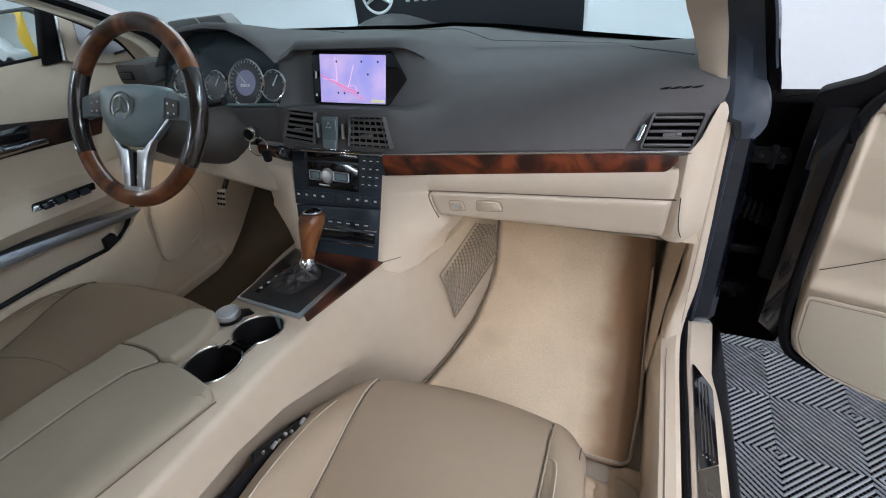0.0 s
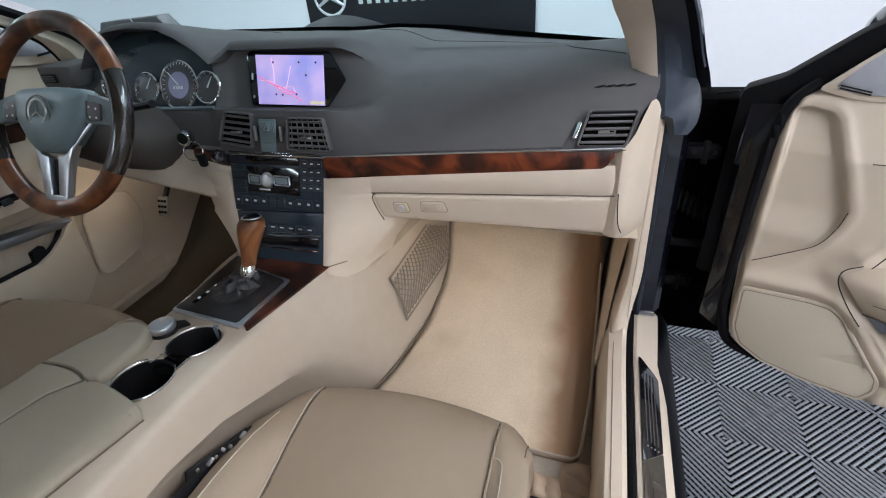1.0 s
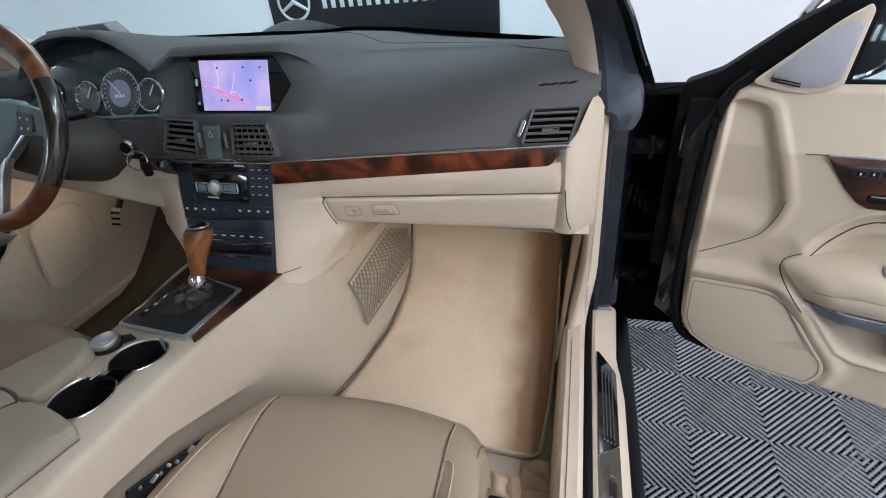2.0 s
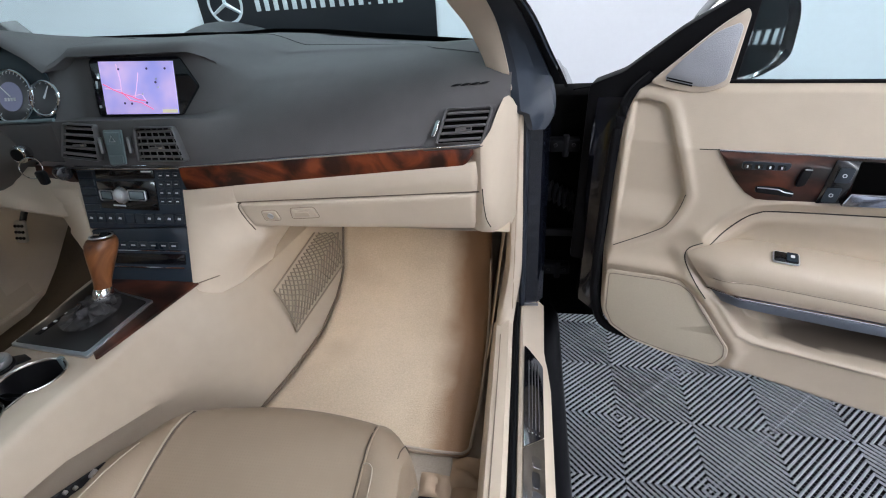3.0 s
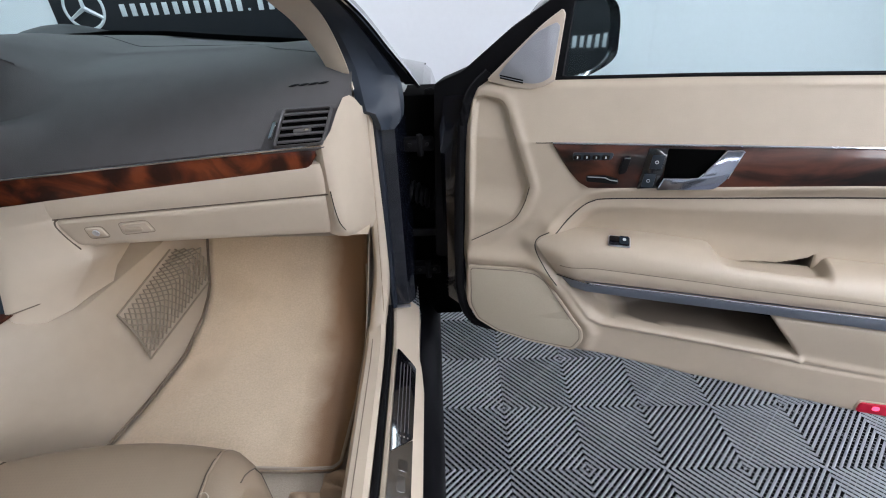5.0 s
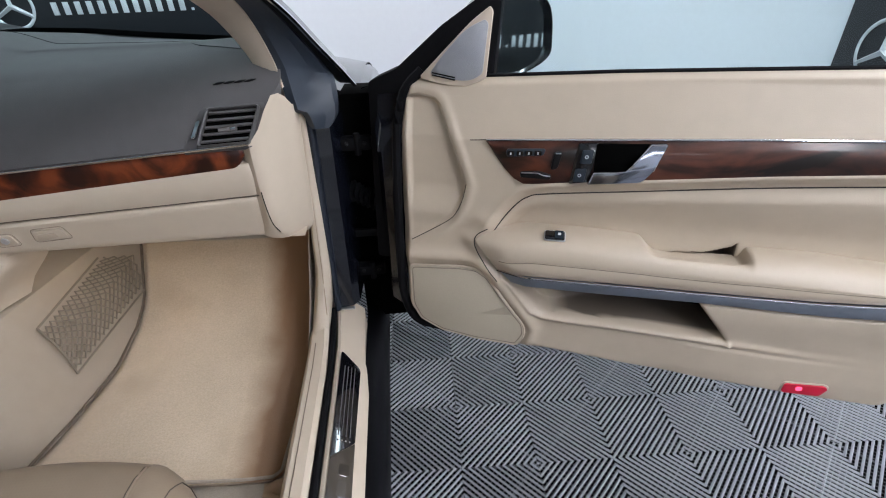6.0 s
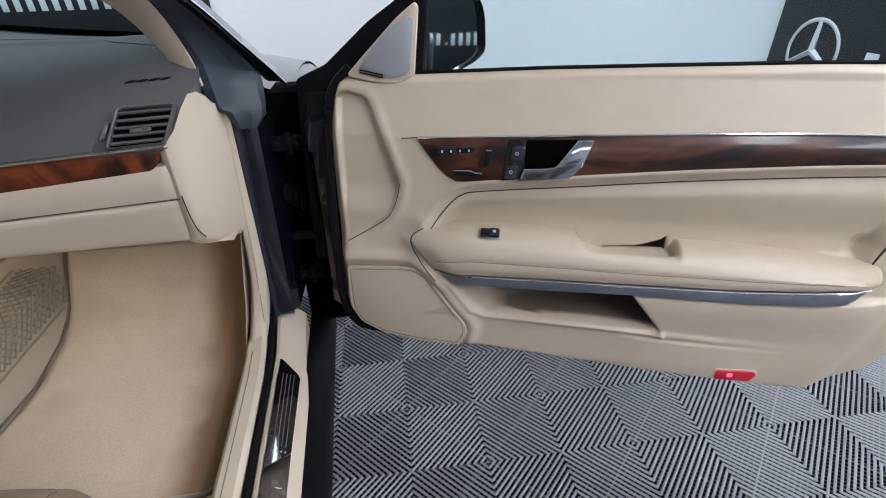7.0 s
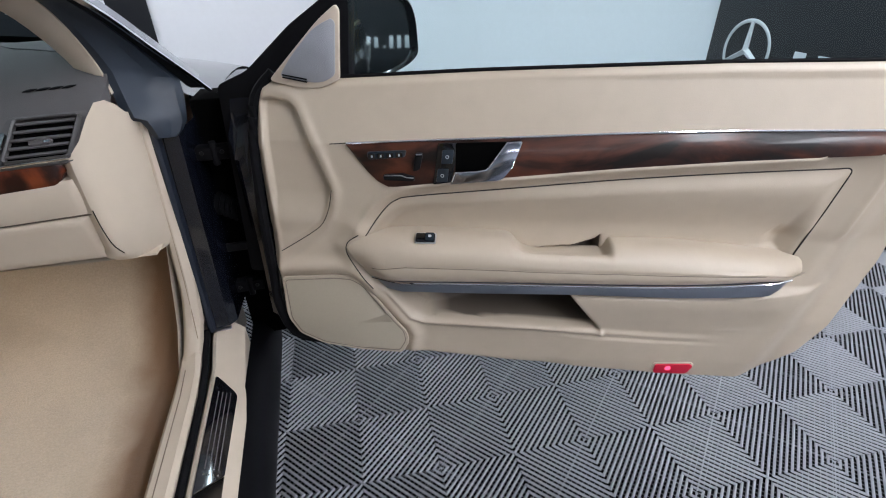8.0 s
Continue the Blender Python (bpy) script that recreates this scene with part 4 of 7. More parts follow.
for i in range(10):
    x = -0.117 + 0.0225 * i
    key("climate_key", x - 0.0095, 0.746, x + 0.0095, 0.765, BUTTON, stack, 0.003, 0.004)
    if i not in (4, 5):
        part("key_mark", slab([(x - 0.004, 0.755), (x + 0.003, 0.754), (x + 0.004, 0.758), (x - 0.002, 0.759)], 0.0004, lambda a, b, c: sp(a, b, 0.0071 + c), 0), PRINT, stack)
for i in range(8):
    x = -0.105 + 0.0235 * i
    key("lower_key", x - 0.0105, 0.694, x + 0.0105, 0.708, BUTTON, stack, 0.001, 0.004)
    part("key_mark", slab([(x - 0.005, 0.700), (x + 0.005, 0.700), (x + 0.005, 0.7025), (x - 0.005, 0.7025)], 0.0004, lambda a, b, c: sp(a, b, 0.0052 + c), 0), PRINT, stack)
part("slot_lip", tube([sp(-0.12, 0.689, 0.003), sp(0.085, 0.690, 0.003)], 0.0016, 6), CHROME, stack)
part("storage_slot", slab(rounded([(-0.12, 0.66), (0.078, 0.662), (0.08, 0.684), (-0.12, 0.683)], 0.003), 0.004, lambda a, b, c: sp(a, b, c), 0.001), GLOSS_BLACK, stack)
part("slot_lip", tube([sp(-0.12, 0.655, 0.006), sp(0.076, 0.656, 0.006)], 0.0018, 6), CHROME, stack)


# ---- centre console ----
console = thing("center_console", "beige center console with cup holders and padded armrest", "console", (-0.03, 0.4, 0.25))


def cons_top(y):
    return table([-0.3, 0.1, 0.3, 0.42, 0.53, 0.70, 0.80], [0.655, 0.655, 0.652, 0.645, 0.630, 0.626, 0.62], y)


rings = []
for y in np.linspace(-0.30, 1.30, 45):
    zt = cons_top(y)
    grow = smooth01(0.55, 0.95, y)
    xr = 0.072 + 0.025 * smooth01(0.55, 0.8, y)
    xb = 0.10 + 0.14 * grow
    xm = lerp(0.083, 0.205, grow)
    def plane_x(z):
        return 0.175 + 0.149 * (y - 0.884) - 0.27 * (z - 0.514)
    k = smooth01(0.56, 0.74, y)
    right = [(xr - 0.012, zt), (xr - 0.003, zt - 0.004), (xr + 0.002, zt - 0.014)]
    zc = table([-0.3, 0.0, 0.28, 0.385, 0.60], [0.60, 0.598, 0.586, 0.565, 0.468], y)
    for z0, x0, z1 in ((zc + 0.02, 0.084, 0.57), (zc, 0.088, 0.51), (zc - 0.012, 0.078, 0.455), (zc - 0.05, 0.052, 0.40), (0.36, 0.05, 0.33), (0.25, 0.05, 0.25)):
        right.append((lerp(x0, plane_x(z1), k), lerp(z0, z1, k)))
    left = [(-0.076 - x, z) for x, z in reversed(right)]
    rings.append([(x, y, z) for x, z in right + left])
# Beige vinyl darkened, carrying the roof's shade over the console.
CONSOLE_SHADED = mat("shaded_console_vinyl", (0.365, 0.300, 0.234), 0.5, vary=0.05, bump=0.12, bump_scale=900)
cons = part("console_body", loft(rings, closed=True, caps=True), CONSOLE_SHADED, console, "beige console side and tunnel lining", angle=50)
CUPS = ((-0.027, 0.378, 0.049), (-0.018, 0.481, 0.047))


def carve(ob, cutter):
    """Cuts the cutter's form out of a mesh, and takes the cutter away."""
    tool = new("cutter", bpy.data.meshes.new("cutter"))
    cutter.to_mesh(tool.data)
    cutter.free()
    tool.location = ob.matrix_world.translation if ob.parent is None else (0, 0, 0)
    bpy.context.view_layer.update()
    mod = ob.modifiers.new("cut", "BOOLEAN")
    mod.object, mod.solver = tool, "EXACT"
    bpy.context.view_layer.update()
    me = bpy.data.meshes.new_from_object(ob.evaluated_get(bpy.context.evaluated_depsgraph_get()))
    ob.modifiers.remove(mod)
    ob.data = me
    me.shade_smooth()
    me.set_sharp_from_angle(angle=radians(40))
    bpy.data.objects.remove(tool)


for cx, cy, r in CUPS:
    carve(cons, disc((cx, cy, 0.56), (0, 0, 1), r, 0.2, 40, 0))
carve(cons, box(-0.048, 0.40, 0.60, 0.012, 0.455, 0.8, 0))


def top(a, b, c):
    return Vector((a, b, cons_top(b) + c))


# shifter plate with wood surround
wood_out = [(-0.10, 0.70), (0.036, 0.546), (0.056, 0.530), (0.100, 0.765), (-0.139, 0.775)]
part("wood_surround", slab(rounded(wood_out, 0.006), 0.005, lambda a, b, c: top(a, b, c - 0.001), 0.0015), WOOD_DARK, console, "dark glossy wood surround")
part("shifter_frame", slab(rounded([(-0.134, 0.549), (0.038, 0.532), (0.047, 0.690), (-0.046, 0.713), (-0.140, 0.762)], 0.004), 0.006, lambda a, b, c: top(a, b, c + 0.001), 0.001), SATIN, console, "thin silver frame")
part("shifter_plate", slab(rounded([(-0.132, 0.5545), (0.0280, 0.541), (0.0395, 0.684), (-0.048, 0.7085), (-0.1385, 0.7565)], 0.008), 0.006, lambda a, b, c: top(a, b, c + 0.002), 0.001), mat("shifter_gloss", (0.014, 0.013, 0.013), 0.3, coat=0.4, spec=0.3), console, "dark shifter plate")
part("gear_marks", slab([(-0.108, 0.575), (-0.098, 0.575), (-0.088, 0.68), (-0.098, 0.68)], 0.001, lambda a, b, c: top(a, b, c + 0.008), 0), GLOSS_BLACK, console)
for y, x in ((0.588, -0.103), (0.609, -0.100), (0.633, -0.098)):
    part("gear_mark", slab([(x - 0.003, y), (x + 0.003, y), (x + 0.003, y + 0.006), (x - 0.003, y + 0.006)], 0.0005, lambda a, b, c: top(a, b, c + 0.0092), 0), PRINT, console)
part("gear_lamp", slab([(-0.098, 0.654), (-0.090, 0.654), (-0.090, 0.661), (-0.098, 0.661)], 0.0005, lambda a, b, c: top(a, b, c + 0.0092), 0), glow("gear_red", (0.9, 0.05, 0.03), 1.5), console, "lit red gear mark")
def lever_ring(z, r, squash=1.0):
    k = (z - 0.655) / 0.11
    c = Vector((lerp(-0.030, -0.016, k), lerp(0.662, 0.706, k), z))
    return [c + Vector((r * math.cos(q), r * squash * math.sin(q), -0.25 * r * math.sin(q))) for q in np.linspace(0, 2 * math.pi, 21)[:-1]]


lever = part("gear_lever", loft([lever_ring(z, r, 1.1) for z, r in ((0.674, 0.0135), (0.690, 0.0150), (0.708, 0.0185), (0.728, 0.0230), (0.746, 0.0262), (0.757, 0.0262), (0.764, 0.0225), (0.767, 0.0120))], closed=True, caps=True), WOOD_LEVER, console, "polished walnut gear knob")
part("lever_cap", loft([lever_ring(z, r, 1.1) for z, r in ((0.762, 0.0165), (0.769, 0.0165), (0.7715, 0.0130))], closed=True, caps=True), GLOSS_BLACK, lever, "black cap")
part("cap_ring", tube(lever_ring(0.7685, 0.0180, 1.1), 0.0016, 6, closed=True), SATIN, lever, "satin ring round the cap")
part("lever_collar", loft([lever_ring(z, r) for z, r in ((0.652, 0.0150), (0.657, 0.0172), (0.670, 0.0172), (0.676, 0.0150))], closed=True, caps=True), CHROME, lever, "silver collar")
gaiter = []
for k in np.linspace(0, 1, 16):
    z, r = 0.6395 + 0.019 * k ** 1.1, lerp(0.050, 0.0160, k ** 0.42)
    cx, cy = lerp(-0.046, -0.036, k), lerp(0.640, 0.665, k)
    fold = 0.008 * math.sin(math.pi * min(k * 0.95 + 0.05, 1))
    gaiter.append([Vector((cx + (r + fold * math.sin(6 * q + 9 * k) + 0.5 * fold * math.sin(11 * q - 7 * k)) * math.cos(q), cy + (r * 1.12 + fold * math.cos(5 * q - 6 * k)) * math.sin(q), z + 0.8 * fold * math.sin(7 * q + 5 * k) + 0.4 * fold * math.sin(13 * q))) for q in np.linspace(0, 2 * math.pi, 65)[:-1]])
part("gaiter", loft(gaiter, closed=True, caps=True), GAITER, console, "creased dark leather gaiter")

# black sheet standing in for the shade in the gap beside the seat
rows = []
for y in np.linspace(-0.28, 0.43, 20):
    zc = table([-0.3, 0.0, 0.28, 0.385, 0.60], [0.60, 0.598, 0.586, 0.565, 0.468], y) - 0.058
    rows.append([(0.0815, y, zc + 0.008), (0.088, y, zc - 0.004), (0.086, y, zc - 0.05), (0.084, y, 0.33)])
part("gap_shade", loft(rows), BLACK, console, "black sheet standing in for shade beside the seat")
# cup holders
for cx, cy, r in CUPS:
    cup = [[top(cx + rr * math.cos(q), cy + rr * math.sin(q), zz) for q in np.linspace(0, 2 * math.pi, 41)[:-1]] for rr, zz in ((r + 0.0005, -0.001), (r - 0.0015, -0.003), (r - 0.003, -0.03), (r - 0.006, -0.074), (0.001, -0.076))]
    part("cup_well", loft(cup, closed=True, caps=False), BLACK, console, "deep black cup holder well")
    gap = math.pi * 0.5 * (1 if cy < 0.4 else -1)
    arc = [top(cx + r * math.cos(gap + q), cy + r * math.sin(gap + q), 0.0015) for q in np.linspace(0.62, 2 * math.pi - 0.62, 44)]
    part("cup_rim", tube(arc, 0.0016, 6), STEEL, console, "thin chrome cup holder rim")
part("cup_bridge", slab(rounded([(-0.047, 0.405), (0.011, 0.405), (0.011, 0.452), (-0.047, 0.452)], 0.012), 0.004, lambda a, b, c: top(a, b, c - 0.014), 0.001), HOLLOW, console, "black bridge between the wells")
for sx in (-0.047, 0.0115):
    part("bridge_rim", tube([top(sx, 0.411, 0.0015), top(sx * 0.92, 0.428, 0.0015), top(sx, 0.445, 0.0015)], 0.0013, 6), STEEL, console)
part("cup_spring", box(-0.018, 0.524, 0.60, -0.006, 0.532, 0.635, 0.003), GREY_PLASTIC, console, "sprung cup clip")
ctl = part("control_knob", disc(top(-0.098, 0.492, 0.006), (0, 0.05, 1), 0.0235, 0.014, 32, 0.004), SATIN, console, "round ribbed silver control knob")
part("knob_top", disc(top(-0.098, 0.492, 0.0202), (0, 0.05, 1), 0.0185, 0.001, 32, 0.0004), mat("knob_face", (0.45, 0.48, 0.52), 0.35, metal=0.6), ctl)
part("knob_base", disc(top(-0.098, 0.492, 0.001), (0, 0.05, 1), 0.026, 0.006, 32, 0.001), BLACK, ctl)
part("console_key", slab(rounded([(-0.078, 0.503), (-0.064, 0.522), (-0.086, 0.531), (-0.104, 0.522)], 0.002), 0.004, lambda a, b, c: top(a, b, c), 0.001), BLACK, console)


# padded armrest in two lids
armrest = thing("armrest", "beige leather split centre armrest", "armrest", (-0.1, 0.15, 0.65))


def arm_z(y):
    return 0.668 + 0.035 * (0.34 - y)


def pad(name, outline, roll, foot, label=""):
    """A leather pad; roll(x, y) is how far its edge rolls inwards, foot how deep it falls."""
    line = rounded(outline, 0.010, 5)
    n = len(line)
    dense = []
    for i in range(n):
        a, b = line[i], line[(i + 1) % n]
        m = max(1, int((b - a).length / 0.008))
        dense += [a.lerp(b, k / m) for k in range(m)]
    n = len(dense)
    area = sum(dense[i].x * dense[(i + 1) % n].y - dense[(i + 1) % n].x * dense[i].y for i in range(n))
    if area < 0:
        dense.reverse()
    inward, turn = [], []
    for i in range(n):
        d = dense[(i + 2) % n] - dense[i - 2]
        v = Vector((-d.y, d.x, 0)).normalized()
        inward.append(v)
        turn.append(roll(dense[i].x, dense[i].y))
    turn = [sum(turn[(i + k) % n] for k in range(-3, 4)) / 7 for i in range(n)]
    rings_ = [[(p.x, p.y, 0.63) for p in dense]]
    for q in np.linspace(0, math.pi / 2, 7):
        rings_.append([(p.x + v.x * r * (1 - math.cos(q)), p.y + v.y * r * (1 - math.cos(q)), arm_z(p.y) - min(r, foot) * (1 - math.sin(q))) for p, v, r in zip(dense, inward, turn)])
    return part(name, loft(rings_, closed=True, caps=True), SHADED_ARM_LEATHER, armrest, label, angle=60)


pad("front_pad", [(-0.213, 0.358), (-0.180, 0.3605), (-0.148, 0.3595), (-0.119, 0.3525), (-0.104, 0.3455), (-0.092, 0.345), (-0.083, 0.352), (-0.081, 0.38), (-0.080, 0.418), (-0.086, 0.448), (-0.103, 0.474), (-0.128, 0.487), (-0.152, 0.486), (-0.172, 0.473), (-0.190, 0.437), (-0.205, 0.400)], lambda x, y: 0.013 if y > 0.365 or x > -0.10 else 0.003, 0.016, "short front armrest pad")
pad("long_pad", [(-0.240, -0.25), (-0.159, -0.25), (-0.1575, 0.12), (-0.1535, 0.177), (-0.1475, 0.239), (-0.1345, 0.303), (-0.1035, 0.3405), (-0.119, 0.3475), (-0.149, 0.3545), (-0.180, 0.3555), (-0.215, 0.353), (-0.236, 0.252), (-0.241, 0.169)], lambda x, y: 0.014 if x < -0.19 and y < 0.34 else 0.003, 0.014, "long rear armrest pad")
pad("lid_pad", [(-0.154, -0.25), (-0.045, -0.25), (0.008, 0.137), (0.024, 0.215), (0.038, 0.280), (0.044, 0.311), (0.030, 0.324), (-0.007, 0.335), (-0.040, 0.343), (-0.074, 0.349), (-0.0985, 0.3395), (-0.1295, 0.302), (-0.1425, 0.239), (-0.1485, 0.177), (-0.1525, 0.12)], lambda x, y: 0.034 if x > -0.02 and y < 0.315 else (0.010 if x > -0.08 else 0.003), 0.016, "wide armrest lid")
part("pad_seam", tube([(-0.1565, -0.25, arm_z(-0.25) - 0.002), (-0.155, 0.12, arm_z(0.12) - 0.002), (-0.151, 0.177, arm_z(0.177) - 0.002), (-0.145, 0.239, arm_z(0.239) - 0.002), (-0.132, 0.303, arm_z(0.303) - 0.002), (-0.101, 0.342, arm_z(0.342) - 0.002)], 0.0014, 5), GROOVE, armrest)
part("pad_seam", tube([(-0.212, 0.3555, arm_z(0.36) - 0.002), (-0.180, 0.358, arm_z(0.36) - 0.002), (-0.149, 0.357, arm_z(0.36) - 0.002), (-0.118, 0.350, arm_z(0.35) - 0.002), (-0.101, 0.342, arm_z(0.34) - 0.002)], 0.0014, 5), GROOVE, armrest)
part("lid_gap", tube([(-0.040, -0.25, 0.6560), (0.0105, 0.137, 0.6555), (0.0265, 0.215, 0.6545), (0.0405, 0.280, 0.6535), (0.0465, 0.312, 0.6525)], 0.0012, 5), GROOVE, armrest, "dark gap under the lid")
part("arm_base", slab(rounded([(-0.222, -0.25), (-0.050, -0.25), (0.004, 0.13), (0.034, 0.285), (0.030, 0.312), (-0.09, 0.342), (-0.098, 0.43), (-0.125, 0.470), (-0.155, 0.465), (-0.185, 0.40), (-0.200, 0.34)], 0.008), 0.20, lambda a, q, c: Vector((a, q, 0.455 + c)), 0.002), BEIGE, armrest, "beige box under the pads")


# ---- passenger seat ----
def seat(name, side, label, cx, lift=0.0, dy=0.0):
    s = thing(name, label, "car seat", (cx, 0.2, 0.25), group="front seats")

    def surf(dx, y):
        base = table([-0.25, 0.0, 0.25, 0.42, 0.50, 0.54, 0.565, 0.58], [0.44, 0.455, 0.485, 0.508, 0.512, 0.505, 0.485, 0.44], y) + lift
        return base - 0.012 * (dx / 0.17) ** 2 * smooth01(0.5, 0.3, y)
    rows = []
    for y in list(np.linspace(-0.25, 0.46, 18)) + [0.49, 0.515, 0.535, 0.552, 0.566, 0.576]:
        rows.append([(cx + dx, y + dy - 0.02 * (dx / 0.17) ** 2 * smooth01(0.3, 0.57, y), surf(dx, y)) for dx in np.linspace(-0.170, 0.172, 19)])
    rows.append([(x, 0.58 + dy - 0.02 * ((x - cx) / 0.17) ** 2, 0.33) for x, _, _ in rows[-1]])
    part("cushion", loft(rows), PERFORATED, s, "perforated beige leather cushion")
    part("seam", tube([(cx + dx, 0.30 + dy - 0.03 * (dx / 0.17) ** 2, surf(dx, 0.30) + 0.0006) for dx in np.linspace(-0.168, 0.170, 20)], 0.0009, 5), SEAM, s)
    for e in (-1, 1):
        rows = []
        for y in list(np.linspace(-0.25, 0.44, 16)) + [0.47, 0.495, 0.515, 0.535, 0.552, 0.566, 0.576]:
            fall = smooth01(0.40, 0.56, y)
            inner = e * side < 0
            rise = (0.058 if inner else 0.035) * smooth01(0.50, 0.22, y)
            w = lerp(0.075, 0.062, smooth01(0.3, 0.55, y)) * (1 + 0.35 * inner * smooth01(0.55, 0.36, y))
            sec = []
            for q, h in ((0.0, 0.0), (0.04, 0.006), (0.15, 0.45), (0.35, 0.85), (0.6, 1.0), (0.82, 0.85), (0.95, 0.45), (1.0, -0.6), (0.97, -2.4)):
                z = surf(0.17, y) + (rise + 0.006 * (1 - fall)) * h - 0.016 * fall * q * q
                if h < 0:
                    z = surf(0.17, y) + 0.045 * h
                sec.append((cx + e * (0.172 + w * q), y + dy - 0.02 * smooth01(0.3, 0.57, y) - 0.045 * q * q * fall, z))
            rows.append(sec)
        last = rows[-1]
        rows.append([(x, y + 0.004, min(z, 0.36 + lift)) for x, y, z in last])
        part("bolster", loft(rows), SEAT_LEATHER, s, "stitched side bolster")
        if inner:
            part("seam", tube([(r[4][0], r[4][1], r[4][2] + 0.0006) for r in rows[4:17]], 0.0013, 5), PIPING, s, "pale stitched seam")
        line = [(cx + e * 0.172, y + dy - 0.02 * smooth01(0.3, 0.57, y), surf(0.17, y) + 0.0008) for y in np.linspace(-0.2, 0.576, 30)]
        part("seam", tube(line, 0.0014, 5), GROOVE, s, "dark seam groove")
        part("piping", tube([(x + e * 0.0032, y, z + 0.0012) for x, y, z in line], 0.0017, 6), PIPING if inner else SEAT_LEATHER, s, "raised leather piping")
        if not inner:
            part("seam", tube([(r[5][0], r[5][1] + 0.001, r[5][2] + 0.0004) for r in rows[18:]], 0.0010, 5), GROOVE, s)
            part("seam", tube(curve_points([(cx + e * 0.176, 0.452 + dy, surf(0.17, 0.45) + 0.006), (cx + e * 0.186, 0.450 + dy, surf(0.17, 0.45) + 0.009), (cx + e * 0.194, 0.435 + dy, surf(0.17, 0.43) + 0.012), (cx + e * 0.197, 0.38 + dy, surf(0.17, 0.38) + 0.020)], 5), 0.0010, 5), PIPING, s)
    part("seat_base", box(cx - 0.20, -0.25, 0.30, cx + 0.20, 0.50, 0.40, 0.02), BLACK, s)
    part("seat_shell", loft([[(cx + e * 0.212, y, 0.41), (cx + e * 0.214, y, 0.36), (cx + e * 0.205, y, 0.32)] for e in (-1,) for y in np.linspace(-0.25, 0.47, 6)]), BEIGE, s)
    part("seat_shell", loft([[(cx + e * 0.235, y, 0.41), (cx + e * 0.24, y, 0.36), (cx + e * 0.225, y, 0.32)] for e in (1,) for y in np.linspace(-0.25, 0.47, 6)]), BEIGE, s)
    back = []
    for k in np.linspace(0, 1, 8):
        z = lerp(0.42, 1.02, k)
        y = lerp(-0.20, -0.48, k)
        w = lerp(0.24, 0.20, k)
        back.append([(cx - w, y + 0.04, z), (cx - w * 0.7, y - 0.01, z), (cx, y, z), (cx + w * 0.7, y - 0.01, z), (cx + w, y + 0.04, z), (cx + w, y - 0.08, z), (cx, y - 0.12, z), (cx - w, y - 0.08, z)])
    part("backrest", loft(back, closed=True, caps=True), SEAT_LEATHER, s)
    for e in (-1, 1):
        part("rail", box(cx + e * 0.17 - 0.015, -0.25, 0.245, cx + e * 0.17 + 0.015, 0.52, 0.305, 0.004), BLACK, s)
    return s


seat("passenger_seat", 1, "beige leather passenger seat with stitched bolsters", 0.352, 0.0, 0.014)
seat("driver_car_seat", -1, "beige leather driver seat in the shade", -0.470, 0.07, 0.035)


# ---- floor mat and carpets ----
def mat_z(y):
    return table([0.5, 0.70, 0.95, 1.06, 1.13, 1.21, 1.32], [0.325, 0.328, 0.332, 0.355, 0.392, 0.48, 0.61], y)


rings = []
for y in list(np.linspace(0.648, 0.664, 3)) + list(np.linspace(0.68, 1.30, 24)):
    xl = table([0.55, 0.69, 0.80, 0.92, 0.99, 1.13, 1.21, 1.3], [0.165, 0.194, 0.222, 0.240, 0.243, 0.249, 0.238, 0.228], y)
    xr = table([0.648, 0.653, 0.664, 0.80, 1.0, 1.3], [0.648, 0.658, 0.664, 0.676, 0.679, 0.676], y)
    rings.append([(lerp(xl, xr, k), y - 0.012 * (1 - k) * smooth01(0.70, 0.65, y), mat_z(y) - 0.040 * smooth01(0.25, 0.95, k) * smooth01(1.16, 0.98, y) + 0.004 * math.sin(7 * k) * math.sin(9 * y)) for k in np.linspace(0, 1, 26)])
fm = thing("floor_mat", "worn beige carpet floor mat with dark piped edge", "floor mat", (0.4, 0.9, 0.25))
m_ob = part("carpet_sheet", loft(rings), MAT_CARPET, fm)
sol = m_ob.modifiers.new("thickness", "SOLIDIFY")
sol.thickness, sol.offset = 0.012, 1
part("piping", tube([(r[0][0] - 0.002, r[0][1], r[0][2] + 0.006) for r in rings], 0.0032, 6), mat("piping_brown", (0.12, 0.09, 0.065), 0.7), fm, "dark edge piping")
part("piping", tube([Vector(q) + Vector((0, 0, 0.006)) for q in rings[0]] + [Vector(r[-1]) + Vector((0, 0, 0.006)) for r in rings[1:22]], 0.0032, 6), CARPET_SIDE, fm, "bound edge")
part("kick_panel", loft([[(x, lerp(y0, 1.34, k), z) for x, y0, z in ((0.660, 0.90, 0.268), (0.676, 0.90, 0.285), (0.686, 0.905, 0.32), (0.694, 0.925, 0.38), (0.704, 0.972, 0.46), (0.716, 0.992, 0.56), (0.738, 1.02, 0.72))] for k in np.linspace(0, 1, 8)]), CARPET, body, "beige carpeted kick panel")


# ---- door sill, hinge pillar ----
sill = thing("door_sill", "beige sill trim with a steel scuff plate and black rocker", "door sill", (0.8, 0.4, 0.2))
rings = []
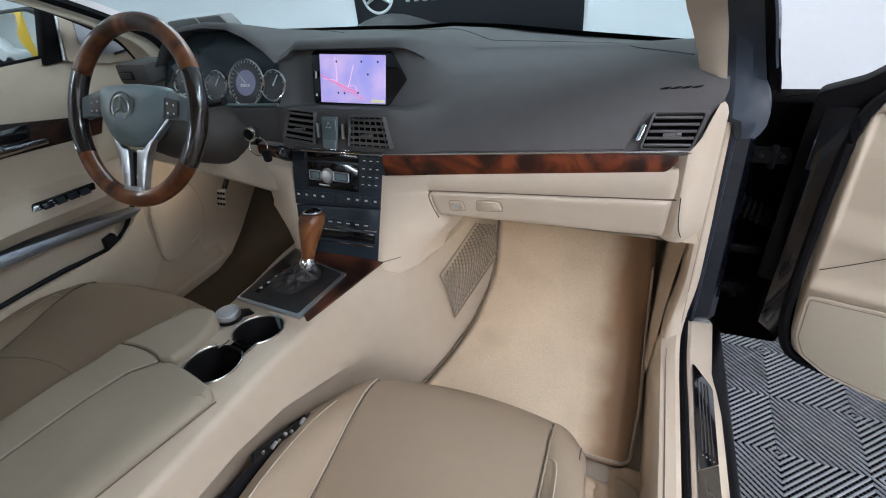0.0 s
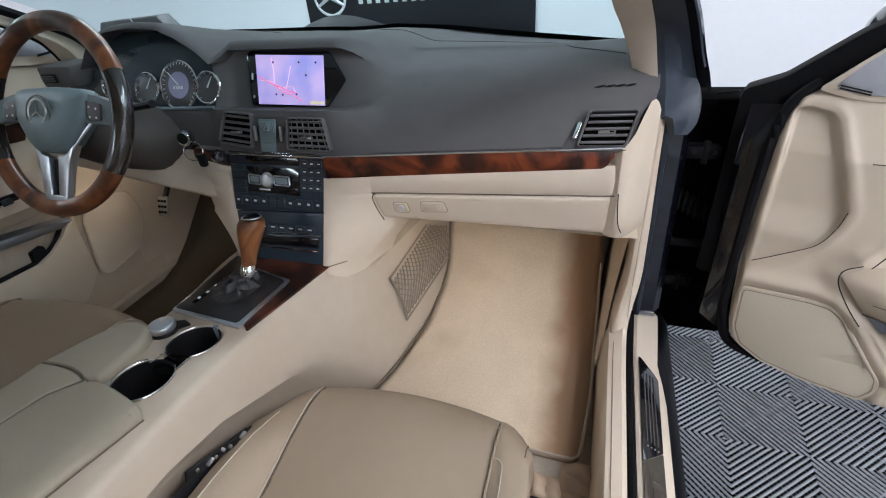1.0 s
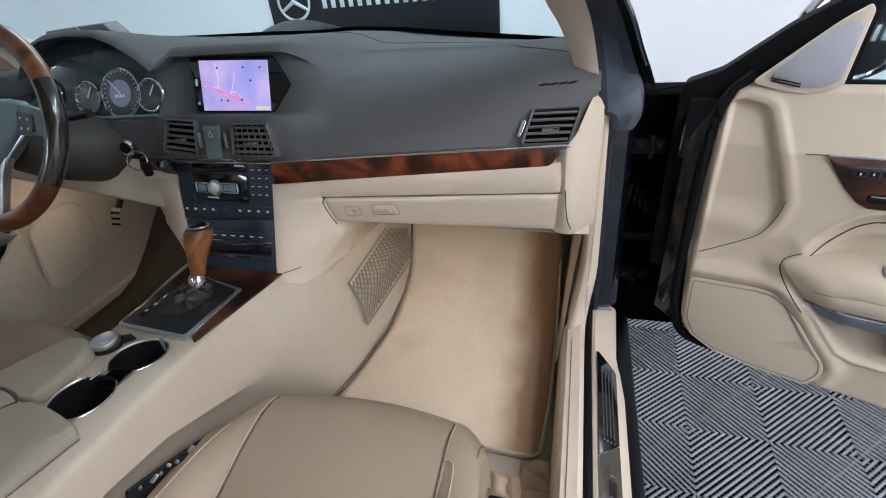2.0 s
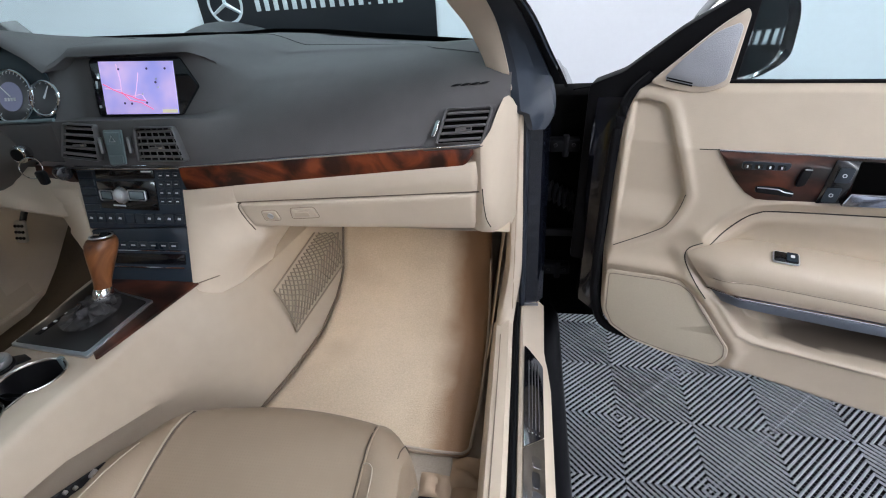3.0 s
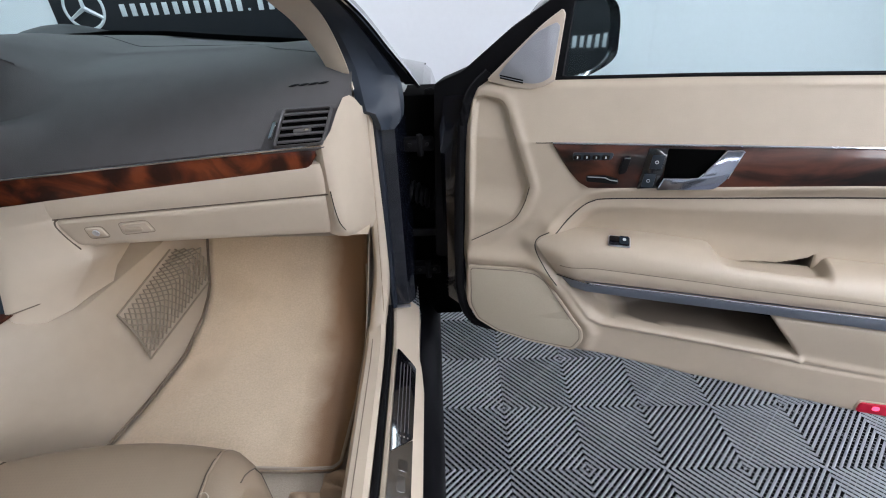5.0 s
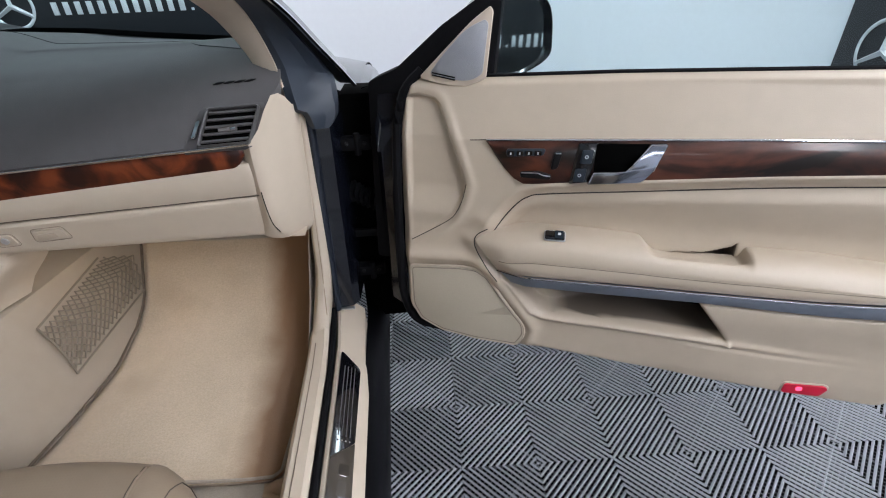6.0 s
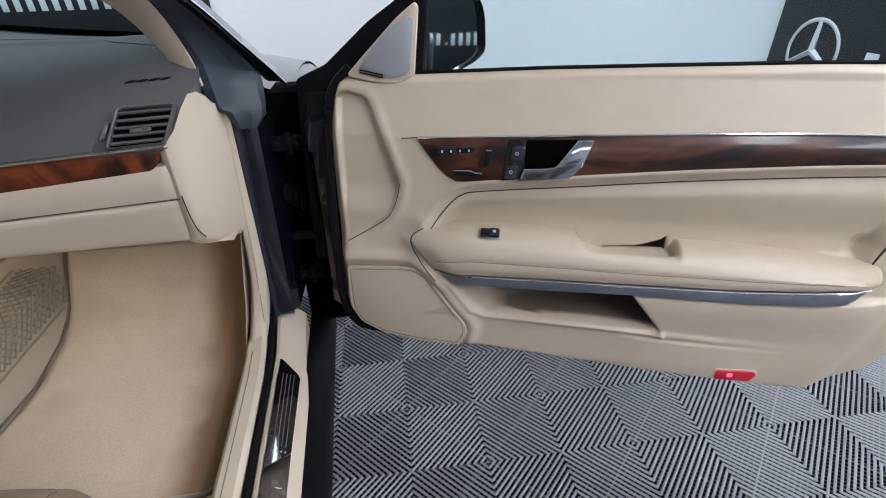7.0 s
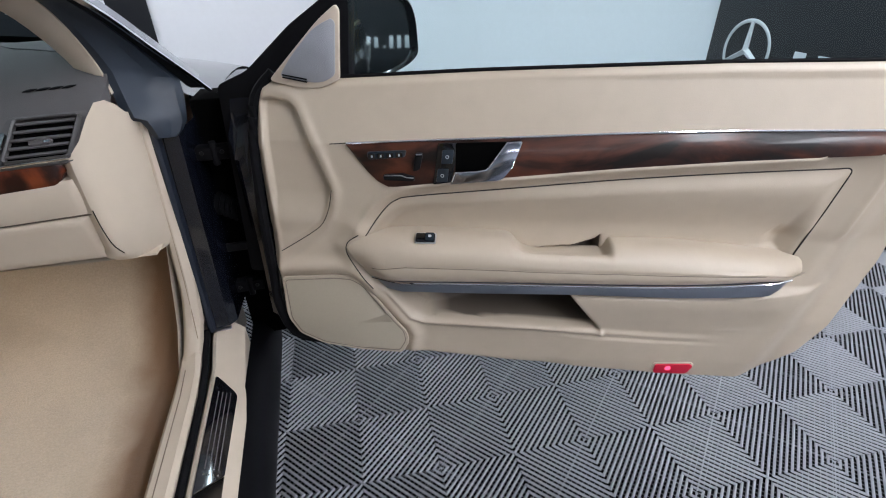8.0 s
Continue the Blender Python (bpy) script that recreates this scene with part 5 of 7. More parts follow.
for y in np.linspace(-0.7, 0.945, 30):
    h = 0.05 * smooth01(0.86, 1.0, y)
    rings.append([(0.686, y, 0.26), (0.690, y, 0.32), (0.694, y, 0.36), (0.698, y, 0.380 + h * 0.3), (0.706, y, 0.388 + h * 0.5), (0.735, y, 0.389 + h), (0.744, y, 0.383 + h), (0.746, y, 0.36)])
part("inner_sill_trim", loft(rings), BEIGE, sill, "beige inner sill trim")
part("trim_seam", tube([(0.716, y, 0.3893 + 0.05 * smooth01(0.86, 1.0, y) * 0.65) for y in np.linspace(-0.7, 0.98, 24)], 0.0009, 5), SEAM, sill)
part("sill_seal", tube([(0.7525, y, 0.376 + 0.05 * smooth01(0.86, 1.0, y)) for y in np.linspace(-0.7, 0.985, 24)], 0.0075, 8), RUBBER, sill, "black rubber seal")
rings = []
for y in np.linspace(-0.7, 1.03, 30):
    h = 0.05 * smooth01(0.90, 1.03, y)
    w = 0.82 + 0.012 * smooth01(0.92, 0.8, y)
    rings.append([(0.760, y, 0.36 + h), (0.762, y, 0.374 + h), (0.769, y, 0.376 + h), (w - 0.008, y, 0.342 + h), (w, y, 0.333 + h), (w + 0.002, y, 0.31)])
part("outer_sill_trim", loft(rings), BEIGE, sill, "beige outer sill trim")


def plate(a, b, c):
    return Vector((a + 0.45 * c, b, 0.378 - 0.60 * (a - 0.768) + c))


PLATE = mat("polished_plate", (0.30, 0.30, 0.31), 0.14, metal=1.0, vary=0.10, scale=60, big=8)
pl = part("scuff_plate", slab(rounded([(0.772, -0.05), (0.812, -0.05), (0.812, 0.655), (0.772, 0.615)], 0.002), 0.003, plate, 0.001), PLATE, sill, "polished steel scuff plate")
# Upper end of the steel plate in black, standing in for its dark reflection.
up = part("scuff_plate", slab(rounded([(0.772, 0.617), (0.812, 0.657), (0.814, 0.842), (0.809, 0.852), (0.778, 0.884), (0.772, 0.886)], [0.002, 0.002, 0.006, 0.006, 0.006, 0.003]), 0.003, plate, 0.001), GLOSS_BLACK, sill, "grooved scuff plate end, blacked like its dark reflection")
for i in range(4):
    part("groove", slab([(0.781 + 0.0068 * i, 0.665), (0.7826 + 0.0068 * i, 0.665), (0.7826 + 0.0068 * i, 0.845), (0.781 + 0.0068 * i, 0.845)], 0.0010, lambda a, b, c: plate(a, b, 0.003 + c), 0), GREY_TRIM, up)
for i, (y0, y1) in enumerate(((0.585, 0.607), (0.545, 0.575), (0.512, 0.538), (0.470, 0.502), (0.38, 0.44), (0.30, 0.36), (0.22, 0.28))):
    part("emboss_bar", slab(rounded([(0.788, y0), (0.8045 - 0.003 * (i % 2), y0), (0.8045 - 0.003 * (i % 2), y1), (0.788, y1)], 0.004), 0.0007, lambda a, b, c: plate(a, b, 0.003 + c), 0), PLATE, pl)
for i in range(4):
    part("plate_dot", disc(plate(0.7818 + 0.0068 * i, 0.655, 0.003), (0.5, 0, 1), 0.0016, 0.001, 10, 0), STEEL, up)
part("rocker", loft([[(0.822, y, 0.335), (0.840, y, 0.325), (0.862, y, 0.29), (0.872, y, 0.24), (0.862, y, 0.17), (0.82, y, 0.15)] for y in np.linspace(-0.7, 1.2, 10)]), mat("rocker_black", (0.0035, 0.0035, 0.0045), 0.4, spec=0.10), sill, "black painted rocker")

hp = thing("hinge_pillar", "black painted hinge pillar with door hinges and wiring bellows", "hinge pillar", (0.79, 1.05, 0.35))
part("pillar_face", loft([[(0.757, 1.005 + 0.05 * k, z), (0.772, 0.988 + 0.05 * k, z), (0.80, 0.992 + 0.05 * k, z), (0.815, 1.01 + 0.05 * k, z), (0.822, 1.10 + 0.03 * k, z), (0.815, 1.25, z)] for z, k in ((0.424, 0.02), (0.55, 0.35), (0.75, 0.85), (0.862, 1.15))]), PAINT, hp, "black painted pillar")
part("pillar_seal", loft([[(0.756 + 0.002 * k, y + 0.02, z), (0.757 + 0.002 * k, y - 0.002, z), (0.763 + 0.002 * k, y - 0.007, z), (0.769 + 0.002 * k, y - 0.004, z), (0.772 + 0.002 * k, y + 0.010, z)] for k, y, z in ((k, lerp(0.982, 1.026, k), lerp(0.424, 0.878, k)) for k in np.linspace(0, 1, 10))]), mat("navy_rubber", (0.012, 0.016, 0.025), 0.55, spec=0.3), hp, "navy rubber pillar seal")
rows = []
for k in np.linspace(-0.14, 1, 18):
    z, y = lerp(0.425, 0.882, k), 0.975 + 0.055 * k - 0.02 * (1 - max(k, 0)) ** 4 - 1.2 * max(0.04 - k, 0) ** 1.6
    d = -0.020 * smooth01(0.28, -0.12, k)
    rows.append([(0.722 + 0.008 * k + d, y + 0.03, z), (0.727 + 0.010 * k + d, y + 0.002, z), (0.733 + 0.010 * k + d, y - 0.006, z), (0.746 + 0.008 * k + d, y - 0.009, z), (0.760 + 0.004 * k + d, y - 0.003, z), (0.765 + 0.003 * k + d, y + 0.016, z)])
part("edge_trim", loft(rows), BEIGE, hp, "beige edge trim strip")
part("trim_line", tube([(0.742 + 0.010 * k, 0.975 + 0.055 * k - 0.02 * (1 - k) ** 4 - 0.0085, lerp(0.425, 0.87, k)) for k in np.linspace(0, 1, 12)], 0.0009, 5), SEAT_LEATHER, hp)
part("inner_wall", box(0.815, 1.12, 0.28, 0.99, 1.22, 0.895, 0.01), HOLLOW, hp, "dark fender edge behind the door gap")
for z in (0.80, 0.475):
    part("hinge", box(0.815, 1.06, z - 0.014, 0.880, 1.09, z + 0.014, 0.005), RUBBER, hp, "black steel door hinge")
    part("hinge_pin", disc((0.85, 1.065, z - 0.024), (0, 0, 1), 0.007, 0.048, 16), RUBBER, hp)
    for dx in (0.828, 0.866):
        part("hinge_bolt", disc((dx, 1.058, z + 0.004), (0, -1, 0.1), 0.0042, 0.004, 8, 0.0008), BLACK, hp)
part("check_strap", box(0.815, 1.075, 0.565, 0.905, 1.085, 0.585, 0.003), BLACK, hp, "black door check strap")
bell = []
for k in np.linspace(0, 1, 46):
    c = Vector((0.815, 1.105, 0.68)).lerp(Vector((0.915, 1.06, 0.645)), k)
    r = 0.021 + 0.005 * math.cos(k * 2 * math.pi * 9)
    bell.append([c + Vector((0.3 * r * math.cos(q), r * math.cos(q), r * math.sin(q))) for q in np.linspace(0, 2 * math.pi, 17)[:-1]])
part("bellows", loft(bell, closed=True, caps=True), RUBBER, hp, "ribbed rubber wiring bellows")
part("pillar_clip", box(0.770, 0.982, 0.420, 0.804, 0.990, 0.4245, 0.001), SATIN, hp, "thin bright clip")


# ---- open passenger door ----
door = thing("passenger_door", "open beige and black passenger door with walnut trim", "car door", (0.9, 1.0, 0.35), -18.0, local=True)
door.location = (0.9, 1.0, 0.0)


def panel_v(z):
    """How far the panel stands in towards the cabin."""
    return np.interp(z, [0.30, 0.39, 0.476, 0.575, 0.66, 0.84, 0.945, 1.06], [0.066, 0.072, 0.070, 0.05, 0.035, 0.012, -0.03, -0.045])


def inside(poly, u, z):
    """Distance from the outline's edge, positive inside."""
    p = np.array([(q[0], q[1]) for q in poly])
    d = np.full(u.shape, 9.0)
    odd = np.zeros(u.shape, bool)
    for a, b in zip(p, np.roll(p, -1, 0)):
        e = b - a
        t = np.clip(((u - a[0]) * e[0] + (z - a[1]) * e[1]) / (e @ e), 0, 1)
        d = np.minimum(d, np.hypot(u - a[0] - t * e[0], z - a[1] - t * e[1]))
        odd ^= ((a[1] > z) != (b[1] > z)) & (u < (b[0] - a[0]) * (z - a[1]) / (b[1] - a[1] + 1e-12) + a[0])
    return np.where(odd, d, -d)


def ease(x):
    x = np.clip(x, 0, 1)
    return x * x * (3 - 2 * x)


POCKET_UP = rounded([(0.060, 0.912), (0.079, 0.917), (0.112, 0.911), (0.124, 0.900), (0.155, 0.826), (0.181, 0.753), (0.173, 0.718), (0.156, 0.685), (0.128, 0.662), (0.062, 0.622)], 0.005)
INSERT = rounded([(0.225, 0.625), (0.241, 0.663), (0.262, 0.692), (0.279, 0.713), (0.303, 0.732), (0.338, 0.740), (0.515, 0.757), (0.715, 0.776), (0.908, 0.790), (1.118, 0.802), (1.055, 0.615), (0.7, 0.60), (0.3, 0.60)], [0.01] * 9 + [0.016] + [0.01] * 3)
MAP_POCKET = rounded([(0.272, 0.585), (0.277, 0.556), (0.300, 0.533), (0.333, 0.497), (0.356, 0.487), (0.477, 0.481), (0.591, 0.475), (0.715, 0.469), (0.643, 0.556), (0.640, 0.585)], [0.004] * 3 + [0.012] * 2 + [0.004] * 5)
FINGER_GRIP = [(0.575, 0.60), (0.580, 0.632), (0.645, 0.637), (0.690, 0.652), (0.7005, 0.662), (0.702, 0.60)]
SWOOSH = [(0.055, 0.592), (0.173, 0.597), (0.206, 0.592), (0.240, 0.574), (0.285, 0.516), (0.322, 0.472), (0.333, 0.445), (0.326, 0.412)]
LIP = [(0.262, 0.572), (0.292, 0.533), (0.327, 0.491), (0.352, 0.479), (0.477, 0.475), (0.592, 0.470), (0.717, 0.463)]
LIP_END = [(0.717, 0.463), (0.857, 0.455), (0.985, 0.450)]
REST_SIDE = [(0.225, 0.672), (0.199, 0.640), (0.222, 0.600), (0.255, 0.562)]


def beside(path, u, z):
    """Distance from an open line of points."""
    p = np.array(path)
    d = np.full(u.shape, 9.0)
    for a, b in zip(p[:-1], p[1:]):
        e = b - a
        t = np.clip(((u - a[0]) * e[0] + (z - a[1]) * e[1]) / (e @ e), 0, 1)
        d = np.minimum(d, np.hypot(u - a[0] - t * e[0], z - a[1] - t * e[1]))
    return d


def hump(d, width):
    return np.exp(-(d / width) ** 2)


def panel_full(u, z):
    v = panel_v(z)
    # set-back field over the speaker, its step deep at the top and running out below
    pk = inside(POCKET_UP, u, z)
    v = v - (0.005 + 0.013 * ease((z - 0.69) / 0.06)) * ease((pk + 0.002) / 0.009) + 0.003 * hump(pk + 0.012, 0.008)
    # padded insert under the wood, with a rolled ledge over it
    ins = inside(INSERT, u, z)
    high = ease((z - 0.66) / 0.03)
    slope = 0.020 + 0.022 * ease((u - 1.04) / 0.04)
    v = v - 0.011 * (1 - ease(-ins / slope)) * np.maximum(high, ease((u - 1.0) / 0.03)) - 0.004 * (1 - high)
    v = v - 0.026 * ease((0.765 - z) / 0.10) * ease((ins - 0.004) / 0.03)
    v = v + 0.006 * ease(ins / 0.030) * high + 0.004 * hump(ins + slope + 0.003, 0.006) * high
    # map pocket with a doubled lip
    mp = inside(MAP_POCKET, u, z)
    v = v - (0.045 + 0.10 * ease((u - 0.36) / 0.20)) * ease((mp - 0.001) / 0.007)
    v = v + 0.008 * hump(beside(LIP, u, z), 0.0055) * ease((-mp + 0.004) / 0.004)
    v = v + 0.006 * hump(beside(LIP_END, u, z), 0.008) * ease((1.0 - u) / 0.25)
    v = v + 0.006 * ease((0.455 - 0.045 * (u - 0.717) - z) / 0.010) * ease((u - 0.60) / 0.10) * ease((1.02 - u) / 0.25)
    # shelf below the silver strip
    shelf = np.interp(u, [0.64, 0.853, 0.949, 1.03, 1.12, 1.2], [0.559, 0.557, 0.561, 0.570, 0.577, 0.58])
    v = v + 0.020 * ease((shelf - z) / 0.006) * ease((z - shelf + 0.10) / 0.09) * ease((u - 0.635 + 0.85 * (z - 0.556)) / 0.012) * ease((1.16 - u) / 0.14)
    # moulded ridge round the speaker and up to the armrest
    v = v + 0.011 * hump(beside(SWOOSH, u, z), 0.015) + 0.013 * hump(beside(REST_SIDE, u, z), 0.020)
    v = v - 0.045 * ease((inside(FINGER_GRIP, u, z) - 0.001) / 0.006)
    v = v - 0.03 * ease((u - 1.10 - (z - 0.6) * 0.35) / 0.08)
    v = v - 0.022 * ease((0.068 - u) / 0.026) * ease((z - 0.60) / 0.02) - 0.018 * ease((0.062 - u) / 0.012) * (1 - ease((z - 0.60) / 0.02))
    return v


def on_panel(u, z, c=0.0):
    return Vector((u, -float(panel_full(np.array([u]), np.array([z]))[0]) - c, z))


def on_base(u, z, c=0.0):
    return Vector((u, -float(panel_v(z)) - c, z))


us = np.linspace(0.046, 1.30, 420)
bot = np.interp(us, [0.046, 0.052, 0.058, 0.066, 0.083, 0.133, 0.213, 0.302, 0.362, 0.412, 0.536, 0.773, 0.913, 1.025, 1.065, 1.10, 1.14, 1.174, 1.191, 1.232, 1.30], [0.60, 0.53, 0.485, 0.457, 0.432, 0.405, 0.394, 0.387, 0.386, 0.381, 0.368, 0.354, 0.341, 0.336, 0.341, 0.356, 0.389, 0.449, 0.493, 0.60, 0.94])
topz = np.interp(us, [0.046, 0.055, 0.068, 0.085, 0.21, 0.458, 0.70, 0.88, 1.12, 1.30], [0.86, 0.915, 0.940, 0.946, 0.945, 0.956, 0.963, 0.968, 0.970, 0.972])
ts = np.linspace(0, 1, 220)
U = np.repeat(us[:, None], len(ts), 1)
Z = bot[:, None] + (topz - bot)[:, None] * ts[None, :]
V = panel_full(U.ravel(), Z.ravel()).reshape(U.shape)
edge = np.minimum(Z - bot[:, None], (topz[:, None] - Z) * 1.0)
V = V - 0.010 * (1 - ease(edge / 0.012))
verts = np.stack([U, -V, Z], -1).reshape(-1, 3)
nu, nz = U.shape
quads = [(i * nz + j, (i + 1) * nz + j, (i + 1) * nz + j + 1, i * nz + j + 1) for i in range(nu - 1) for j in range(nz - 1)]
me = bpy.data.meshes.new("panel")
me.from_pydata(verts.tolist(), [], quads)
# How far into the pocket and grip the painted shade reaches.
pocket_shade = np.maximum(np.minimum(inside(MAP_POCKET, U.ravel(), Z.ravel()) - 0.0025, (U.ravel() - 0.345 - 0.67 * (0.55 - Z.ravel())) * 0.015), inside(FINGER_GRIP, U.ravel(), Z.ravel()) - 0.001)
me.attributes.new("pocket_shade", "FLOAT", "POINT").data.foreach_set("value", (pocket_shade * 1000).astype(np.float32))
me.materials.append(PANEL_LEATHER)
me.shade_smooth()
panel = new("panel", me)
panel.parent = door
panel["label"] = "beige leather inner panel with moulded armrest"


def seam(pts, r=0.0010, c=0.0, material=DARK_LEATHER, name="seam"):
    return part(name, tube([on_panel(u, z, c) for u, z in pts], r, 5), material, panel)


def path2(pts, steps=6):
    return [(p.x, p.y) for p in curve_points([(a, b, 0) for a, b in pts], steps)]


seam(path2([(0.236, 0.655), (0.241, 0.663), (0.279, 0.713), (0.303, 0.732), (0.338, 0.740), (0.515, 0.757), (0.715, 0.776), (0.908, 0.790), (1.09, 0.800)], 10), 0.0013)
seam(path2([(1.09, 0.800), (1.105, 0.801), (1.112, 0.796), (1.110, 0.785)], 5), 0.0013)
seam([(1.110, 0.785), (1.09, 0.722), (1.058, 0.626)], 0.0016)
seam(path2([(0.128, 0.662), (0.10, 0.645), (0.066, 0.625)], 6), 0.0010)
seam(path2([(0.181, 0.753), (0.173, 0.718), (0.156, 0.685), (0.128, 0.662)], 6), 0.0009)
seam(path2([(0.228, 0.668), (0.208, 0.655), (0.202, 0.640), (0.208, 0.620), (0.228, 0.592), (0.254, 0.562)], 6), 0.0011, 0.0004, name="armrest_gap")
seam([(0.187, 0.8405), (0.203, 0.8412), (0.219, 0.8425)], 0.0009, name="trim_crease")


# armrest with a grip cut into its top
def rest_top(u):
    return table([0.203, 0.208, 0.243, 0.306, 0.395, 0.500, 0.512, 0.526, 0.539, 0.563, 0.690, 0.696, 0.701, 0.816, 0.936, 1.015, 1.045, 1.066], [0.646, 0.654, 0.665, 0.672, 0.672, 0.667, 0.664, 0.652, 0.638, 0.632, 0.633, 0.640, 0.657, 0.656, 0.646, 0.638, 0.634, 0.629], u)


def strip_top(u):
    return table([0.25, 0.466, 0.665, 0.814, 0.908, 1.04], [0.588, 0.591, 0.592, 0.594, 0.599, 0.611], u)


rings = []
for s in list(np.linspace(0, 0.1, 10)) + list(np.linspace(0.12, 0.34, 12)) + list(np.linspace(0.35, 0.41, 12)) + list(np.linspace(0.43, 0.55, 6)) + list(np.linspace(0.56, 0.585, 8)) + list(np.linspace(0.62, 0.95, 16)) + [0.965, 0.98, 0.99, 1.0]:
    ring_ = []
    body_ = math.sqrt(smooth01(-0.02, 0.07, s)) * (1 - 0.35 * smooth01(0.955, 1.0, s))
    uc = lerp(0.203, 1.062, s)
    zt, zs = rest_top(uc), strip_top(uc)
    zf = lerp(zt, table([0.203, 0.306, 0.5, 0.7, 0.95, 1.06], [0.646, 0.672, 0.664, 0.657, 0.645, 0.629], uc), 0.92)
    crease = lerp(zs, zf, 0.42)
    for v, z in ((0.0, zs), (0.0, zt - 0.003), (0.026, zt), (0.042, zt - 0.001), (0.060, lerp(zt, zf, 0.75) - 0.005), (0.072, zf - 0.010), (0.080, zf - 0.018), (0.0845, lerp(zf - 0.018, crease, 0.5)), (0.0865, crease + 0.003), (0.0855, crease), (0.0875, crease - 0.003), (0.086, zs + 0.004), (0.081, zs + 0.0005), (0.065, zs)):
        lo, hi = 0.203 + max(0.646 - z, 0) * 0.85, 1.058 + (z - 0.61) * 0.65
        u = lerp(lo, hi, s)
        near = float(panel_full(np.array([u]), np.array([z]))[0]) + 0.003
        ring_.append((u, -lerp(min(v, max(near, 0.030)), v, body_), z))
    rings.append(ring_)
rest = part("armrest", loft(rings, closed=True, caps=True), BEIGE_LEATHER, door, "padded beige armrest with a grip", angle=60)
part("stitching", tube([Vector(r[9]) + Vector((0, -0.0006, 0)) for r in rings[3:-6]], 0.0008, 5), SEAM, rest)


def on_rest(a, b, c):
    """On the armrest's top: a along it, b out from the panel."""
    return Vector((a, -0.030 - b - 0.3 * c, 0.6745 + 0.006 * (0.36 - a) - 0.18 * b - 2.2 * b * b + 0.95 * c))


# silver strip under the armrest
rings = []
for u in list(np.linspace(0.252, 1.0, 26)) + [1.012, 1.022, 1.030, 1.036, 1.040]:
    zt = strip_top(u)
    zb = table([0.252, 0.278, 0.469, 0.64, 0.853, 0.949, 1.012, 1.03, 1.04], [0.582, 0.560, 0.560, 0.563, 0.561, 0.565, 0.571, 0.580, 0.603], u)
    v = 0.0845 - 0.022 * smooth01(0.31, 0.252, u) - 0.010 * smooth01(1.0, 1.04, u)
    rings.append([(u, -v + 0.05, zb), (u, -v + 0.010, zb), (u, -v + 0.007, zb + 0.001), (u, -v, zt - 0.0045), (u, -v + 0.001, zt - 0.001), (u, -v + 0.05, zt)])
part("silver_strip", loft(rings, closed=True, caps=True), STRIP, door, "satin silver strip")
part("strip_edge", tube([(r[0][0], r[3][1] - 0.0008, r[3][2] + 0.0022) for r in rings], 0.0024, 8), CHROME, door, "bright chrome edge")

# wood trim with chrome edge
rings, edge_pts = [], []
for u in np.linspace(0.219, 1.285, 60):
    zt = table([0.219, 0.41, 0.701, 0.886, 1.126, 1.30], [0.8425, 0.850, 0.861, 0.866, 0.868, 0.869], u)
    zb = table([0.219, 0.249, 0.277, 0.288, 0.302, 0.41, 0.712, 0.901, 1.144, 1.30], [0.8405, 0.797, 0.769, 0.7635, 0.763, 0.774, 0.802, 0.816, 0.829, 0.834], u)
    ring_ = []
    for k, c in ((0, -0.01), (0, 0.003), (0.2, 0.006), (0.5, 0.008), (0.8, 0.006), (1, 0.003), (1, -0.01)):
        z = lerp(zb, zt, k)
        ring_.append(on_base(u, z, c))
    rings.append(ring_)
    edge_pts.append(on_base(u, zt + 0.001, 0.006))
wood = part("wood_trim", loft(rings, closed=True, caps=True), WOOD_DARK, door, "glossy walnut trim strip")
part("chrome_edge", tube(edge_pts, 0.0022, 8), CHROME, door, "chrome edge over the wood")


def on_wood(a, b, c):
    return on_base(a, b, 0.0075 + c)


part("seat_keys", slab(rounded([(0.258, 0.816), (0.326, 0.821), (0.329, 0.834), (0.257, 0.830)], 0.005), 0.003, on_wood, 0.001), BUTTON, wood, "row of memory keys")
for i in range(4):
    a, b = 0.266 + 0.0165 * i, 0.8225 + 0.001 * i
    part("memory_key", slab(rounded([(a - 0.006, b - 0.0045), (a + 0.006, b - 0.004), (a + 0.006, b + 0.005), (a - 0.006, b + 0.0045)], 0.002), 0.0015, lambda p, q, c: on_wood(p, q, 0.003 + c), 0.0006, 1), GLOSS_BLACK, wood)
    part("key_mark", slab([(a - 0.0012, b - 0.002), (a + 0.0012, b - 0.002), (a + 0.0012, b + 0.002), (a - 0.0012, b + 0.002)], 0.0005, lambda p, q, c: on_wood(p, q, 0.0045 + c), 0), PRINT, wood)
part("seat_switch", slab(rounded([(0.286, 0.780), (0.342, 0.779), (0.343, 0.787), (0.320, 0.793), (0.285, 0.790)], 0.004), 0.010, on_wood, 0.003), BLACK, wood, "black seat adjuster")
part("switch_edge", tube([on_wood(a, b, 0.0098) for a, b in ((0.288, 0.790), (0.305, 0.7905), (0.319, 0.7905), (0.328, 0.787), (0.341, 0.786))], 0.0011, 6), SATIN, wood, "thin bright switch edge")
part("seat_switch", slab(rounded([(0.340, 0.797), (0.353, 0.801), (0.359, 0.830), (0.345, 0.829)], 0.005), 0.010, on_wood, 0.003), BLACK, wood, "black backrest adjuster")
part("switch_edge", tube([on_wood(a, b, 0.0098) for a, b in ((0.347, 0.8285), (0.357, 0.829))], 0.0012, 6), SATIN, wood)
